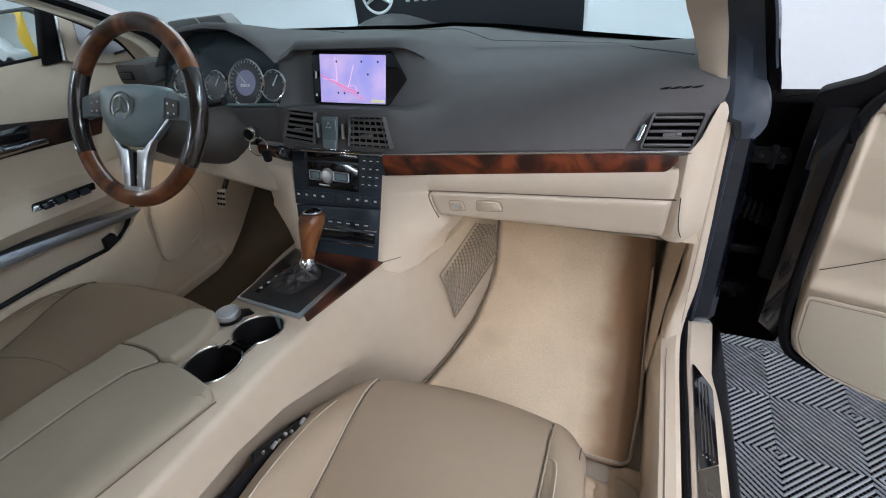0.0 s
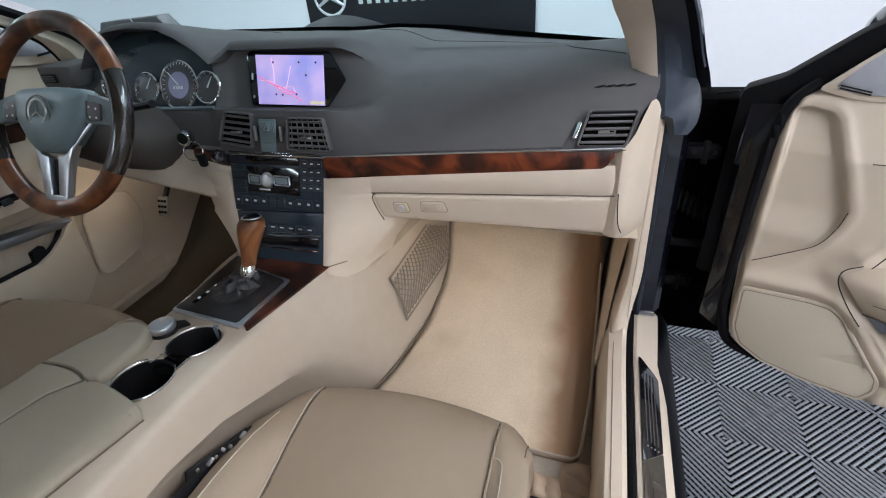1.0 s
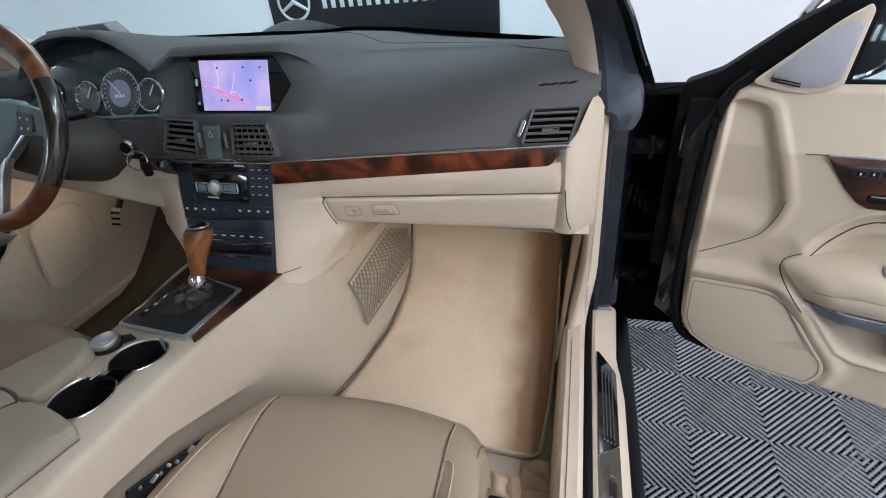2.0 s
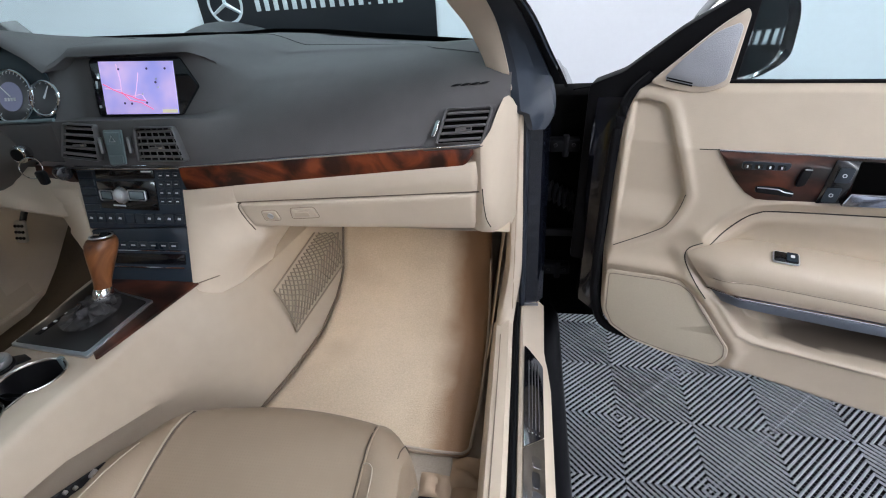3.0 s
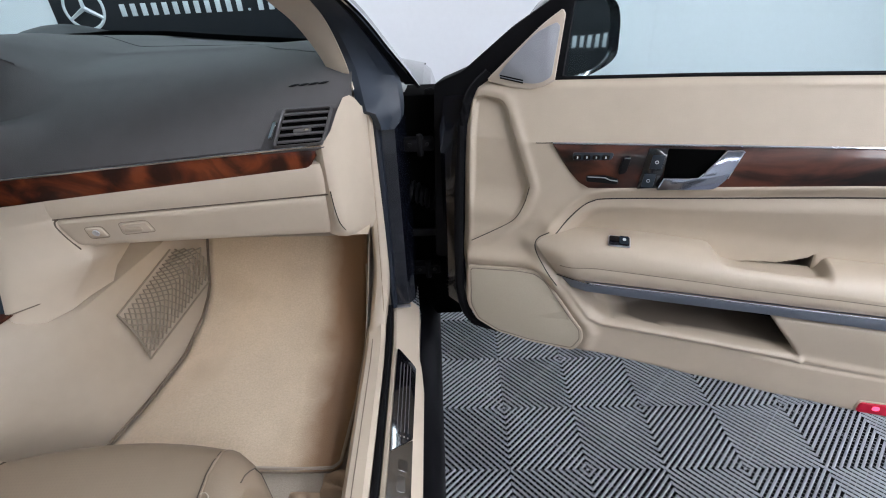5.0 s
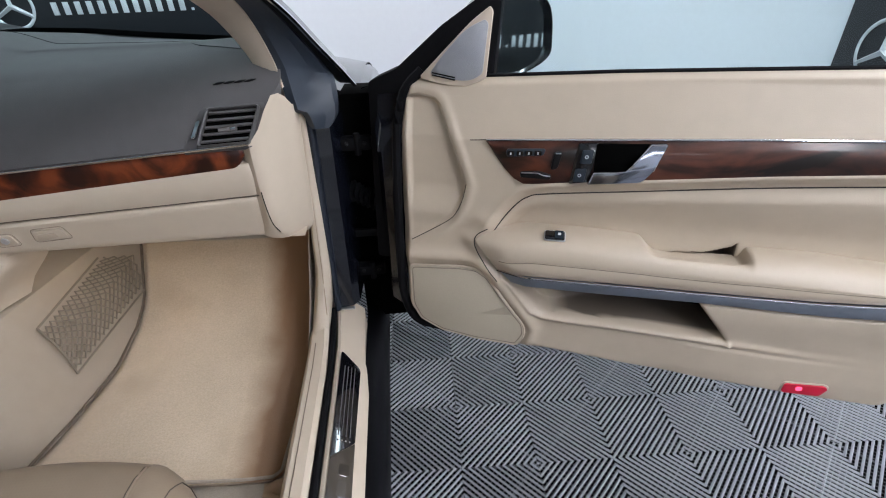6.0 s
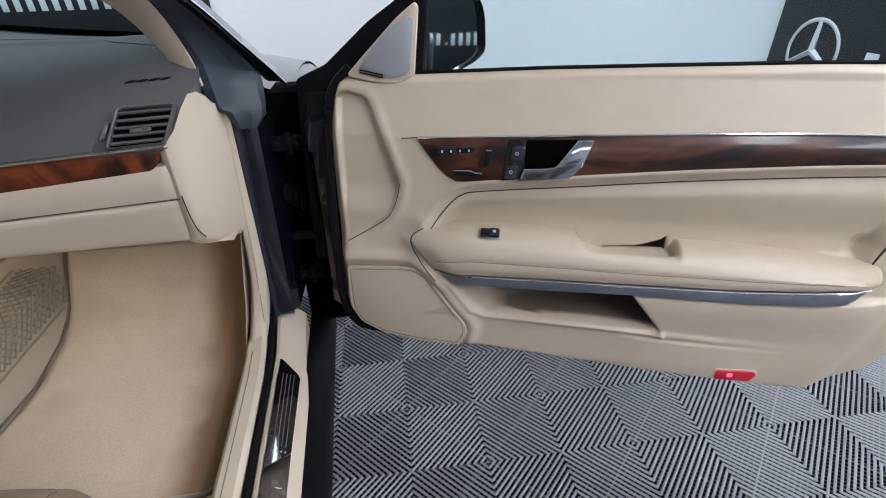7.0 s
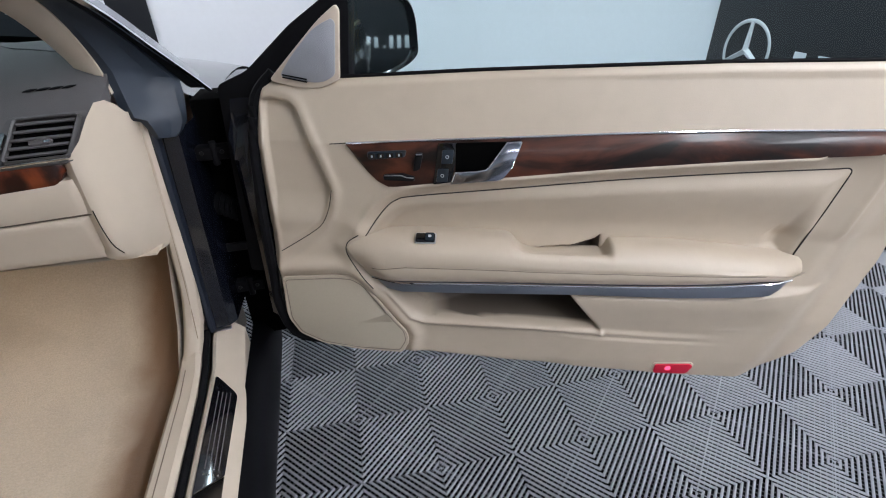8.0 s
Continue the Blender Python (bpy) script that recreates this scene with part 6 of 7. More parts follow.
part("lock_panel", slab(rounded([(0.376, 0.7715), (0.411, 0.776), (0.420, 0.847), (0.386, 0.8455)], 0.002), 0.0028, on_wood, 0.0008), GLOSS_BLACK, wood, "glossy black lock key panel")
for a, z in ((0.402, 0.823), (0.393, 0.789)):
    part("lock_key", slab(rounded([(a - 0.011, z - 0.013), (a + 0.009, z - 0.012), (a + 0.012, z + 0.013), (a - 0.008, z + 0.012)], 0.003), 0.002, lambda p, q, c: on_wood(p, q, 0.0028 + c), 0.001), BUTTON, wood)
    part("key_mark", ring(on_wood(a, z, 0.0050), (0, -1, 0.2), 0.0026, 0.0006, None, 14, 5), PRINT, wood)
part("handle_recess", slab(rounded([(0.417, 0.790), (0.492, 0.800), (0.512, 0.8495), (0.417, 0.8465)], 0.003), 0.003, on_wood, 0.0008), HOLLOW, wood, "black grip recess")
hnd = [(0.408, 0.776), (0.4165, 0.7985), (0.455, 0.8005), (0.472, 0.8035), (0.506, 0.8505), (0.534, 0.852), (0.517, 0.806), (0.500, 0.785)]
part("door_handle", slab(rounded(hnd, [0.002, 0.003, 0.01, 0.006, 0.003, 0.003, 0.01, 0.008]), 0.011, lambda a, b, c: on_wood(a, b, 0.002 + c), 0.003, 3), HANDLE, wood, "chrome inner door handle")
# Bright tube in place of the highlight along the handle.
part("handle_edge", tube([on_wood(a, b, 0.0128) for a, b in ((0.4115, 0.781), (0.4172, 0.7975), (0.440, 0.7990), (0.456, 0.8000), (0.472, 0.8030), (0.480, 0.8130), (0.507, 0.8500), (0.533, 0.8510), (0.516, 0.806))], 0.0017, 8), CHROME, wood, "bright tube for the handle edge highlight")

# window switch
part("switch_frame", slab(rounded([(0.340, 0.009), (0.381, 0.009), (0.381, 0.036), (0.340, 0.036)], 0.005), 0.003, on_rest, 0.001), SATIN, rest, "silver switch frame")
part("window_switch", slab(rounded([(0.342, 0.011), (0.379, 0.011), (0.379, 0.034), (0.342, 0.034)], 0.004), 0.003, lambda a, b, c: on_rest(a, b, 0.001 + c), 0.001), GLOSS_BLACK, rest, "black window switch")
part("switch_rocker", slab(rounded([(0.360, 0.012), (0.377, 0.012), (0.377, 0.032), (0.360, 0.032)], 0.003), 0.003, lambda a, b, c: on_rest(a, b, 0.004 + c), 0.001), BUTTON, rest)
part("switch_mark", slab(rounded([(0.366, 0.019), (0.372, 0.019), (0.372, 0.025), (0.366, 0.025)], 0.002), 0.0006, lambda a, b, c: on_rest(a, b, 0.0072 + c), 0), PRINT, rest)

# lower speaker
SPK = rounded([(0.064, 0.571), (0.172, 0.578), (0.207, 0.576), (0.230, 0.562), (0.288, 0.488), (0.314, 0.455), (0.318, 0.428), (0.303, 0.399), (0.211, 0.404), (0.134, 0.418), (0.087, 0.445), (0.069, 0.483)], 0.008)
part("speaker_cover", slab(SPK, 0.004, lambda a, b, c: on_base(a, b, 0.001 + c), 0.0015), SPEAKER_CLOTH, door, "fine mesh speaker cover")
part("speaker_bead", tube([on_base(p.x, p.y, 0.003) for p in SPK], 0.0026, 6, closed=True), BEIGE_LEATHER, door)
part("speaker_groove", tube([on_base(0.185 + (p.x - 0.185) * 0.962, 0.49 + (p.y - 0.49) * 0.95, 0.005) for p in SPK], 0.0010, 5, closed=True), SEAM, door)
# red warning lamp
part("lamp_frame", slab(rounded([(0.838, 0.389), (0.915, 0.391), (0.924, 0.383), (0.914, 0.357), (0.838, 0.358)], 0.006), 0.004, lambda a, b, c: on_panel(a, b, c - 0.002), 0.001), BEIGE, door)
part("warning_lamp", slab(rounded([(0.841, 0.386), (0.912, 0.388), (0.920, 0.382), (0.911, 0.360), (0.841, 0.361)], 0.006), 0.006, lambda a, b, c: on_panel(a, b, c), 0.002), RED, door, "lit red door lamp")
part("lamp_bulb", slab(rounded([(0.862, 0.373), (0.873, 0.373), (0.873, 0.383), (0.862, 0.383)], 0.004), 0.002, lambda a, b, c: on_panel(a, b, 0.006 + c), 0), RED_SPOT, door)


# mirror triangle with tweeter
def tri3(a, b, c):
    return Vector((a, 0.034 + 0.13 * (b - 0.945) - c, b))


part("tweeter_base", slab(rounded([(0.082, 0.944), (0.132, 0.933), (0.174, 0.930), (0.210, 0.946), (0.219, 1.055), (0.213, 1.063), (0.182, 1.041), (0.126, 0.987)], [0.01, 0.02, 0.02, 0.004, 0.006, 0.004, 0.02, 0.02]), 0.012, tri3, 0.004), BEIGE, door, "beige tweeter surround")
part("tweeter_mesh", slab(rounded([(0.104, 0.952), (0.165, 0.941), (0.186, 0.943), (0.204, 0.954), (0.212, 1.036), (0.206, 1.043), (0.172, 1.028), (0.127, 0.982)], [0.01, 0.01, 0.01, 0.006, 0.006, 0.006, 0.02, 0.02]), 0.003, lambda a, b, c: tri3(a, b, 0.012 + c), 0.001), TWEETER, door, "silver tweeter mesh")
for dz in (0.0, 0.0042):
    part("tweeter_slot", slab(rounded([(0.110, 0.9495 + dz), (0.153, 0.9415 + dz), (0.154, 0.9438 + dz), (0.110, 0.9518 + dz)], 0.001), 0.002, lambda a, b, c: tri3(a, b, 0.0140 + c), 0), BLACK, door)
part("mirror_triangle", slab(rounded([(-0.03, 0.55), (0.035, 0.55), (0.055, 0.88), (0.075, 0.915), (0.22, 0.93), (0.232, 1.09), (0.20, 1.082), (0.12, 1.03), (0.03, 0.955), (-0.03, 0.93)], 0.01), -0.05, lambda a, b, c: tri3(a, b, c - 0.016), 0.006), RUBBER, door, "black mirror triangle")

# door shell behind the panel
rings = []
for u, k in ((-0.01, 0.0), (0.0, 0.6), (0.04, 1.0), (0.3, 1.0), (0.8, 1.0), (1.15, 0.9), (1.28, 0.5)):
    zb = table([0, 0.1, 0.4, 0.85, 1.05, 1.2, 1.3], [0.41, 0.40, 0.385, 0.35, 0.345, 0.51, 0.9], u) + 0.03 * (1 - k)
    zt = 0.935 + 0.02 * u
    q = 0.06 * smooth01(0.9, 1.2, u)
    q += 0.055 * smooth01(0.045, 0.10, u)
    rings.append([(u, -0.03 * k + 0.01 + q, zb + 0.02), (u, 0.03 + q, zb - 0.005), (u, 0.11 * k + 0.02, zb + 0.01), (u, 0.15 * k + 0.01, 0.60), (u, 0.12 * k + 0.01, 0.85), (u, 0.10, zt), (u, 0.055, zt), (u, -0.005 * k + 0.01 + q, 0.80), (u, -0.03 * k + 0.02 + q, 0.60)])
part("door_shell", loft(rings, closed=True, caps=True), PAINT, door, "glossy black door shell")
seal = curve_points([on_base(0.085, 0.955, -0.01), on_base(0.045, 0.90, -0.01), on_base(0.036, 0.75, -0.012), on_base(0.038, 0.57, -0.012), on_base(0.045, 0.49, -0.012), on_base(0.07, 0.43, -0.012), on_base(0.13, 0.412, -0.014), on_base(0.25, 0.402, -0.018)], 6)
part("door_seal", tube(seal, 0.010, 8), RUBBER, door, "black rubber door seal")
part("belt_seal", tube([on_base(u, float(np.interp(u, us, topz)) + 0.002, -0.012) for u in np.linspace(0.21, 1.29, 24)], 0.0038, 6), RUBBER, door)
wg = part("window_glass", loft([[(u, 0.050 + 0.10 * (z - 0.95), z) for z in np.linspace(0.94, 1.36 - 0.05 * abs(u - 0.7), 6)] for u in np.linspace(0.23, 1.27, 12)]), DOOR_GLASS, door, "raised tinted window glass")
wg.visible_shadow = False


# ---- door mirrors ----
def door_mirror(m, flip, outline):
    mir = thing("door_mirror", "glossy black folding door mirror", "mirror", (0, 0, 0), local=True, group="door mirrors")
    mir.matrix_world = m
    o = [Vector((p.x * flip, p.y)) for p in rounded(outline, 0.018)]
    rings = []
    for d, s in ((0.006, 0.86), (-0.004, 0.885), (-0.012, 0.94), (-0.006, 0.985), (0.006, 1.0), (0.035, 1.0), (0.065, 0.93), (0.09, 0.72), (0.10, 0.4)):
        rings.append([(p.x * s, d, p.y * s) for p in o])
    part("housing", loft(rings, closed=True, caps=True), GLOSS_BLACK, mir)
    part("housing_seam", tube([(p.x * 1.002, 0.012, p.y * 1.002) for p in o], 0.0012, 5, closed=True), RUBBER, mir)
    bowl = [[(q.x * k, -0.0035 + (q * k).length_squared / 2.6, q.y * k) for q in o] for k in (0.875, 0.75, 0.6, 0.45, 0.3, 0.15, 0.05)]
    part("mirror_glass", loft(bowl, closed=True, caps=True), MIRROR, mir, "mirror glass")
    part("arm", box(-0.20 if flip > 0 else 0.08, 0.015, -0.078, -0.08 if flip > 0 else 0.20, 0.06, -0.04, 0.01), GLOSS_BLACK, mir)
    return mir


door_mirror(pose(0.9, 1.0, 0.0, 0, 0, -18) @ pose(0.243, 0.222, 0.985, 0, 0, 50), 1, [(-0.105, -0.050), (-0.060, -0.080), (0.030, -0.076), (0.085, -0.062), (0.115, -0.044), (0.110, 0.030), (0.096, 0.066), (0.060, 0.085), (-0.065, 0.085), (-0.105, 0.050)])
door_mirror(pose(-1.025, 0.885, 1.10, -3, 0, 22), -1, [(-0.105, -0.049), (-0.055, -0.068), (0.083, -0.060), (0.110, -0.033), (0.115, 0.033), (0.094, 0.068), (-0.066, 0.073), (-0.105, 0.050)])


# ---- ribbed floor tiles ----
def clip(poly, n, d):
    """The part of a polygon where p.n <= d."""
    out = []
    for a, b in zip(poly, poly[1:] + poly[:1]):
        fa, fb = a.dot(n) - d, b.dot(n) - d
        if fa <= 0:
            out.append(a)
        if fa * fb < 0:
            out.append(a.lerp(b, fa / (fa - fb)))
    return out


def rib_tile():
    b = bmesh.new()
    s = 0.1985
    pitch = 0.2 / 11 * math.cos(math.pi / 4)
    for qx, qy in ((0, 0), (1, 0), (0, 1), (1, 1)):
        ox, oy = 0.2 * qx, 0.2 * qy
        square = [Vector((ox, oy)), Vector((ox + s, oy)), Vector((ox + s, oy + s)), Vector((ox, oy + s))]
        n = Vector((1, 1 if (qx + qy) % 2 == 0 else -1)).normalized()
        c0 = (Vector((ox + 0.1, oy + 0.1))).dot(n)
        for i in range(-11, 12):
            c = c0 + i * pitch
            p = clip(clip(square, n, c + pitch * 0.255), -n, -(c - pitch * 0.255))
            if len(p) < 3:
                continue
            hi = [b.verts.new((q.x, q.y, 0.0)) for q in (v + n * ((c - v.dot(n)) * 0.66) for v in p)]
            lo = [b.verts.new((v.x, v.y, -0.0042)) for v in p]
            b.faces.new(hi)
            for k in range(len(p)):
                j = (k + 1) % len(p)
                b.faces.new((hi[k], lo[k], lo[j], hi[j]))
        m = Vector((-n.y, n.x))
        c1 = (Vector((ox + 0.1, oy + 0.1))).dot(m)
        for i in range(-11, 12):
            c = c1 + i * pitch
            p = clip(clip(square, m, c + pitch * 0.055), -m, -(c - pitch * 0.055))
            if len(p) > 2:
                b.faces.new([b.verts.new((v.x, v.y, -0.0150)) for v in p])
        t = Vector((n.x, n.y))
        mid = Vector((ox + 0.1, oy + 0.1))
        w = Vector((-n.y, n.x)) * 0.0010
        e = t * 0.138
        hi = [b.verts.new((v.x, v.y, 0.0003)) for v in (mid - e - w, mid + e - w, mid + e + w, mid - e + w)]
        b.faces.new(hi)
    return b


proto = part("tile", rib_tile(), TILE, floor, smooth=False)
TILE_TURN = radians(-2.7)
corner = Vector((1.047, 1.017))
ex, ey = Vector((math.cos(TILE_TURN), math.sin(TILE_TURN))), Vector((-math.sin(TILE_TURN), math.cos(TILE_TURN)))
first = True
for i in range(-3, 7):
    for j in range(-8, 8):
        p = corner + ex * 0.4 * i + ey * 0.4 * j
        if not (0.15 < p.x < 3.3 and -2.4 < p.y < 3.5):
            continue
        ob = proto if first else new("tile", proto.data)
        first = False
        ob.parent = floor
        ob.matrix_local = pose(p.x, p.y, 0, 0, 0, math.degrees(TILE_TURN))


# ---- steering wheel ----
WC, WT = Vector((-0.359, 0.661, 0.983)), radians(25)


def wp(a, b, c):
    """On the wheel: a across, b up the rim's plane, c towards the driver."""
    return WC + Vector((a, b * math.sin(WT) - c * math.cos(WT), b * math.cos(WT) + c * math.sin(WT)))


wheel = thing("steering_wheel", "walnut and dark leather steering wheel with a grey hub", "steering wheel", (-0.36, 0.75, 0.9))


def rim_arc(name, a0, a1, material, r=0.0175, label=""):
    pts = [wp(0.1745 * math.cos(q), 0.1745 * math.sin(q), 0.0) for q in np.linspace(radians(a0), radians(a1), 30)]
    return part(name, tube(pts, r, 16), material, wheel, label)


rim_arc("rim_wood", 27, 153, WOOD_WHEEL, label="polished walnut rim section")
rim_arc("rim_wood", 212, 328, WOOD_WHEEL, label="polished walnut rim section")
rim_arc("rim_leather", -32, 27, WHEEL_LEATHER, 0.0180, "dark leather rim section")
rim_arc("rim_leather", 153, 212, WHEEL_LEATHER, 0.0180, "dark leather rim section")
hub = rounded([(-0.101, 0.044), (-0.084, 0.053), (0.0, 0.058), (0.084, 0.053), (0.101, 0.044), (0.092, -0.004), (0.076, -0.026), (0.046, -0.060), (0.028, -0.071), (-0.028, -0.071), (-0.046, -0.060), (-0.076, -0.026), (-0.092, -0.004)], 0.010)
rings = [[wp(p.x * s, p.y * s, c + 0.008 * (0.04 - p.y) / 0.11) for p in hub] for s, c in ((0.9, -0.030), (0.97, -0.018), (0.97, -0.004), (0.93, 0.006), (0.84, 0.013), (0.66, 0.019), (0.45, 0.023), (0.2, 0.0245))]
airbag = part("hub_cover", loft(rings, closed=True, caps=True), GREY_PLASTIC, wheel, "grey airbag cover")
part("emblem_dish", disc(wp(0, 0.004, 0.0235), wp(0, 0, 1) - wp(0, 0, 0), 0.0315, 0.0035, 40, 0.0012), GREY_PLASTIC, airbag, "round emblem dish")
part("dish_ring", ring(wp(0, 0.004, 0.0270), wp(0, 0, 1) - wp(0, 0, 0), 0.0315, 0.0016), GREY_TRIM, airbag)
part("emblem_ring", ring(wp(0, 0.004, 0.0295), wp(0, 0, 1) - wp(0, 0, 0), 0.0235, 0.0017), STEEL, airbag)
for q in (90, 210, 330):
    part("emblem_bar", tube([wp(0, 0.004, 0.0295), wp(0.023 * math.cos(radians(q)), 0.004 + 0.023 * math.sin(radians(q)), 0.0295)], [0.0026, 0.0008], 6), STEEL, airbag)
for s in (-1, 1):
    arm = slab(rounded([(s * 0.080, 0.044), (s * 0.110, 0.040), (s * 0.172, 0.022), (s * 0.172, -0.020), (s * 0.130, -0.011), (s * 0.080, -0.011)], 0.006), 0.022, lambda a, b, c: wp(a, b, c - 0.020), 0.004)
    spoke = part("spoke", arm, GREY_PLASTIC, wheel)
    part("spoke_keys", slab(rounded([(s * 0.092, 0.030), (s * 0.128, 0.024), (s * 0.128, -0.006), (s * 0.096, -0.008)], 0.004), 0.005, lambda a, b, c: wp(a, b, c + 0.002), 0.0015), GREY_TRIM, spoke)
    for kx, kz in ((0.101, 0.018), (0.118, 0.015), (0.103, 0.0), (0.119, -0.001)):
        part("key_mark", disc(wp(s * kx, kz, 0.007), wp(0, 0, 1) - wp(0, 0, 0), 0.0022, 0.0006, 10, 0), PRINT, spoke)
    leg = slab(rounded([(s * 0.056, -0.050), (s * 0.030, -0.074), (s * 0.013, -0.076), (s * 0.009, -0.168), (s * 0.026, -0.168), (s * 0.036, -0.105), (s * 0.044, -0.080)], 0.004), 0.016, lambda a, b, c: wp(a, b, c - 0.010), 0.004)
    part("lower_spoke", leg, SATIN, wheel, "satin silver lower spoke")
    edge_line = curve_points([wp(s * 0.104, 0.044, -0.006), wp(s * 0.099, 0.010, -0.004), wp(s * 0.093, -0.008, -0.003), wp(s * 0.074, -0.032, 0.0), wp(s * 0.050, -0.060, 0.002), wp(s * 0.041, -0.082, 0.004), wp(s * 0.034, -0.115, 0.004), wp(s * 0.025, -0.164, 0.003)], 5)
    part("spoke_trim", tube(edge_line, 0.0028, 8), SATIN, wheel, "satin silver trim line")
part("spoke_slot", slab([(-0.014, -0.08), (0.014, -0.08), (0.010, -0.155), (-0.010, -0.155)], 0.008, lambda a, b, c: wp(a, b, c - 0.012), 0.001), BLACK, wheel)
part("spoke_foot", slab(rounded([(-0.036, -0.168), (0.036, -0.168), (0.024, -0.150), (-0.024, -0.150)], 0.004), 0.012, lambda a, b, c: wp(a, b, c - 0.004), 0.003), SATIN, wheel)
col = [[wp(rx * math.cos(q), -0.02 + rx * 0.8 * math.sin(q), c) for q in np.linspace(0, 2 * math.pi, 21)[:-1]] for rx, c in ((0.05, -0.04), (0.072, -0.06), (0.085, -0.10), (0.092, -0.16), (0.095, -0.24))]
part("column_cover", loft(col, closed=True, caps=True), mat("column_plastic", (0.060, 0.050, 0.045), 0.6, bump=0.2, bump_scale=500), wheel, "dark column cover")
for s, q in ((-1, 0.0), (1, 0.02)):
    part("column_stalk", tube([wp(s * 0.05, q, -0.075), wp(s * 0.13, q + 0.01, -0.07), wp(s * 0.175, q + 0.015, -0.062)], [0.006, 0.007, 0.008], 8), BLACK, wheel)

# ignition with key ring
ign = thing("ignition_key", "chrome ignition switch with a hanging key ring", "key", (-0.225, 0.80, 0.88))
part("switch_bezel", disc((-0.215, 0.815, 0.893), (0.1, -1, 0.1), 0.017, 0.02, 24, 0.003), CHROME, ign)
part("switch_face", disc((-0.213, 0.796, 0.895), (0.1, -1, 0.1), 0.012, 0.003, 24), BLACK, ign)
part("key_ring", ring((-0.185, 0.785, 0.872), (0.4, -1, 0.3), 0.020, 0.0013), CHROME, ign)
part("key_fob", slab(rounded([(-0.172, 0.84), (-0.155, 0.84), (-0.152, 0.868), (-0.174, 0.868)], 0.006), 0.010, lambda a, b, c: Vector((a, 0.785 - c, b)), 0.003), BLACK, ign)
part("fob_cap", disc((-0.142, 0.80, 0.858), (0.9, -0.4, 0), 0.014, 0.024, 20, 0.003), GLOSS_BLACK, ign)


# ---- instrument cluster ----
def cl(a, b, c):
    return Vector((a, 0.872 + 0.42 * (b - 0.940) - c * 0.92 - 0.003, b + c * 0.39))


cluster = thing("instrument_cluster", "round chrome ringed dials under a dark hood", "instrument cluster", (-0.35, 0.90, 0.94))
# Blue-black base colour stands in for reflections on the clear dial cover.
part("dial_panel", slab(rounded([(-0.535, 0.942), (-0.165, 0.940), (-0.17, 1.02), (-0.22, 1.065), (-0.29, 1.090), (-0.42, 1.090), (-0.50, 1.05)], 0.012), 0.004, cl, 0.001), mat("dial_panel", (0.022, 0.034, 0.042), 0.22, coat=0.6), cluster, "glossy dial panel, its reflections coloured in blue-black")
part("lower_lip", tube(curve_points([cl(-0.53, 0.942, 0.006), cl(-0.35, 0.936, 0.014), cl(-0.168, 0.940, 0.006)], 8), 0.004, 6), GREY_PLASTIC, cluster)
DIAL = mat("dial_face", (0.05, 0.055, 0.06), 0.35)
for cx, cz, r in ((-0.350, 0.976, 0.034), (-0.258, 0.983, 0.051), (-0.180, 0.978, 0.033), (-0.455, 0.985, 0.030)):
    d = part("dial", disc(cl(cx, cz, 0.004), (0, -0.92, 0.39), r, 0.003, 40), DIAL, cluster)
    part("dial_ring", ring(cl(cx, cz, 0.008), (0, -0.92, 0.39), r, 0.0028), CHROME, d)
    n = 24 if r > 0.04 else 10
    for i in range(n):
        q = radians(-135 + 270 * i / (n - 1)) + math.pi / 2
        p0, p1 = r * 0.80, r * 0.92
        part("tick", tube([cl(cx + p0 * math.cos(q), cz + p0 * math.sin(q), 0.0075), cl(cx + p1 * math.cos(q), cz + p1 * math.sin(q), 0.0075)], 0.0007, 4), PRINT, d)
    q = radians(140 if r > 0.04 else 60)
    part("needle", tube([cl(cx, cz, 0.009), cl(cx + r * 0.75 * math.cos(q), cz + r * 0.75 * math.sin(q), 0.009)], [0.002, 0.0008], 5), PRINT, d)
    if r > 0.04:
        part("centre_display", disc(cl(cx, cz, 0.0085), (0, -0.92, 0.39), r * 0.56, 0.001, 32, 0), glow("cluster_display", (0.13, 0.14, 0.22), 0.30), d, "dim violet centre display")
        for i in range(4):
            part("text_bar", slab([(cx - 0.014 + 0.007 * i, cz - 0.008), (cx - 0.009 + 0.007 * i, cz - 0.008), (cx - 0.009 + 0.007 * i, cz - 0.002), (cx - 0.014 + 0.007 * i, cz - 0.002)], 0.0005, lambda a, b, c: cl(a, b, 0.0098 + c), 0), PRINT, d)
# end vent on the driver's side
ev = part("side_vent", box(-0.65, 0.86, 0.985, -0.54, 0.95, 1.035, 0.008), GREY_PAD, dash, "grey driver side vent")
part("vent_mouth", box(-0.637, 0.855, 0.997, -0.592, 0.865, 1.018, 0.003), BLACK, ev)
for z in (1.003, 1.008, 1.013):
    part("slat", box(-0.635, 0.852, z - 0.001, -0.594, 0.858, z + 0.001, 0), GREY_TRIM, ev)


# ---- driver door, shut ----
ddoor = thing("driver_door", "shut beige driver door with dark wood band", "car door", (-0.80, 0.2, 0.35))


def dd(y, z, c=0.0):
    x = table([0.30, 0.5, 0.62, 0.66, 0.74, 0.80, 0.95, 1.06, 1.2], [-0.735, -0.735, -0.74, -0.735, -0.75, -0.77, -0.785, -0.80, -0.80], z)
    return Vector((x + c, y, z))


rows = [[dd(y, z) for z in np.linspace(0.33, 1.065, 40)] for y in np.linspace(-0.35, 1.02, 30)]
part("panel", loft(rows), BEIGE_LEATHER, ddoor)
rows = []
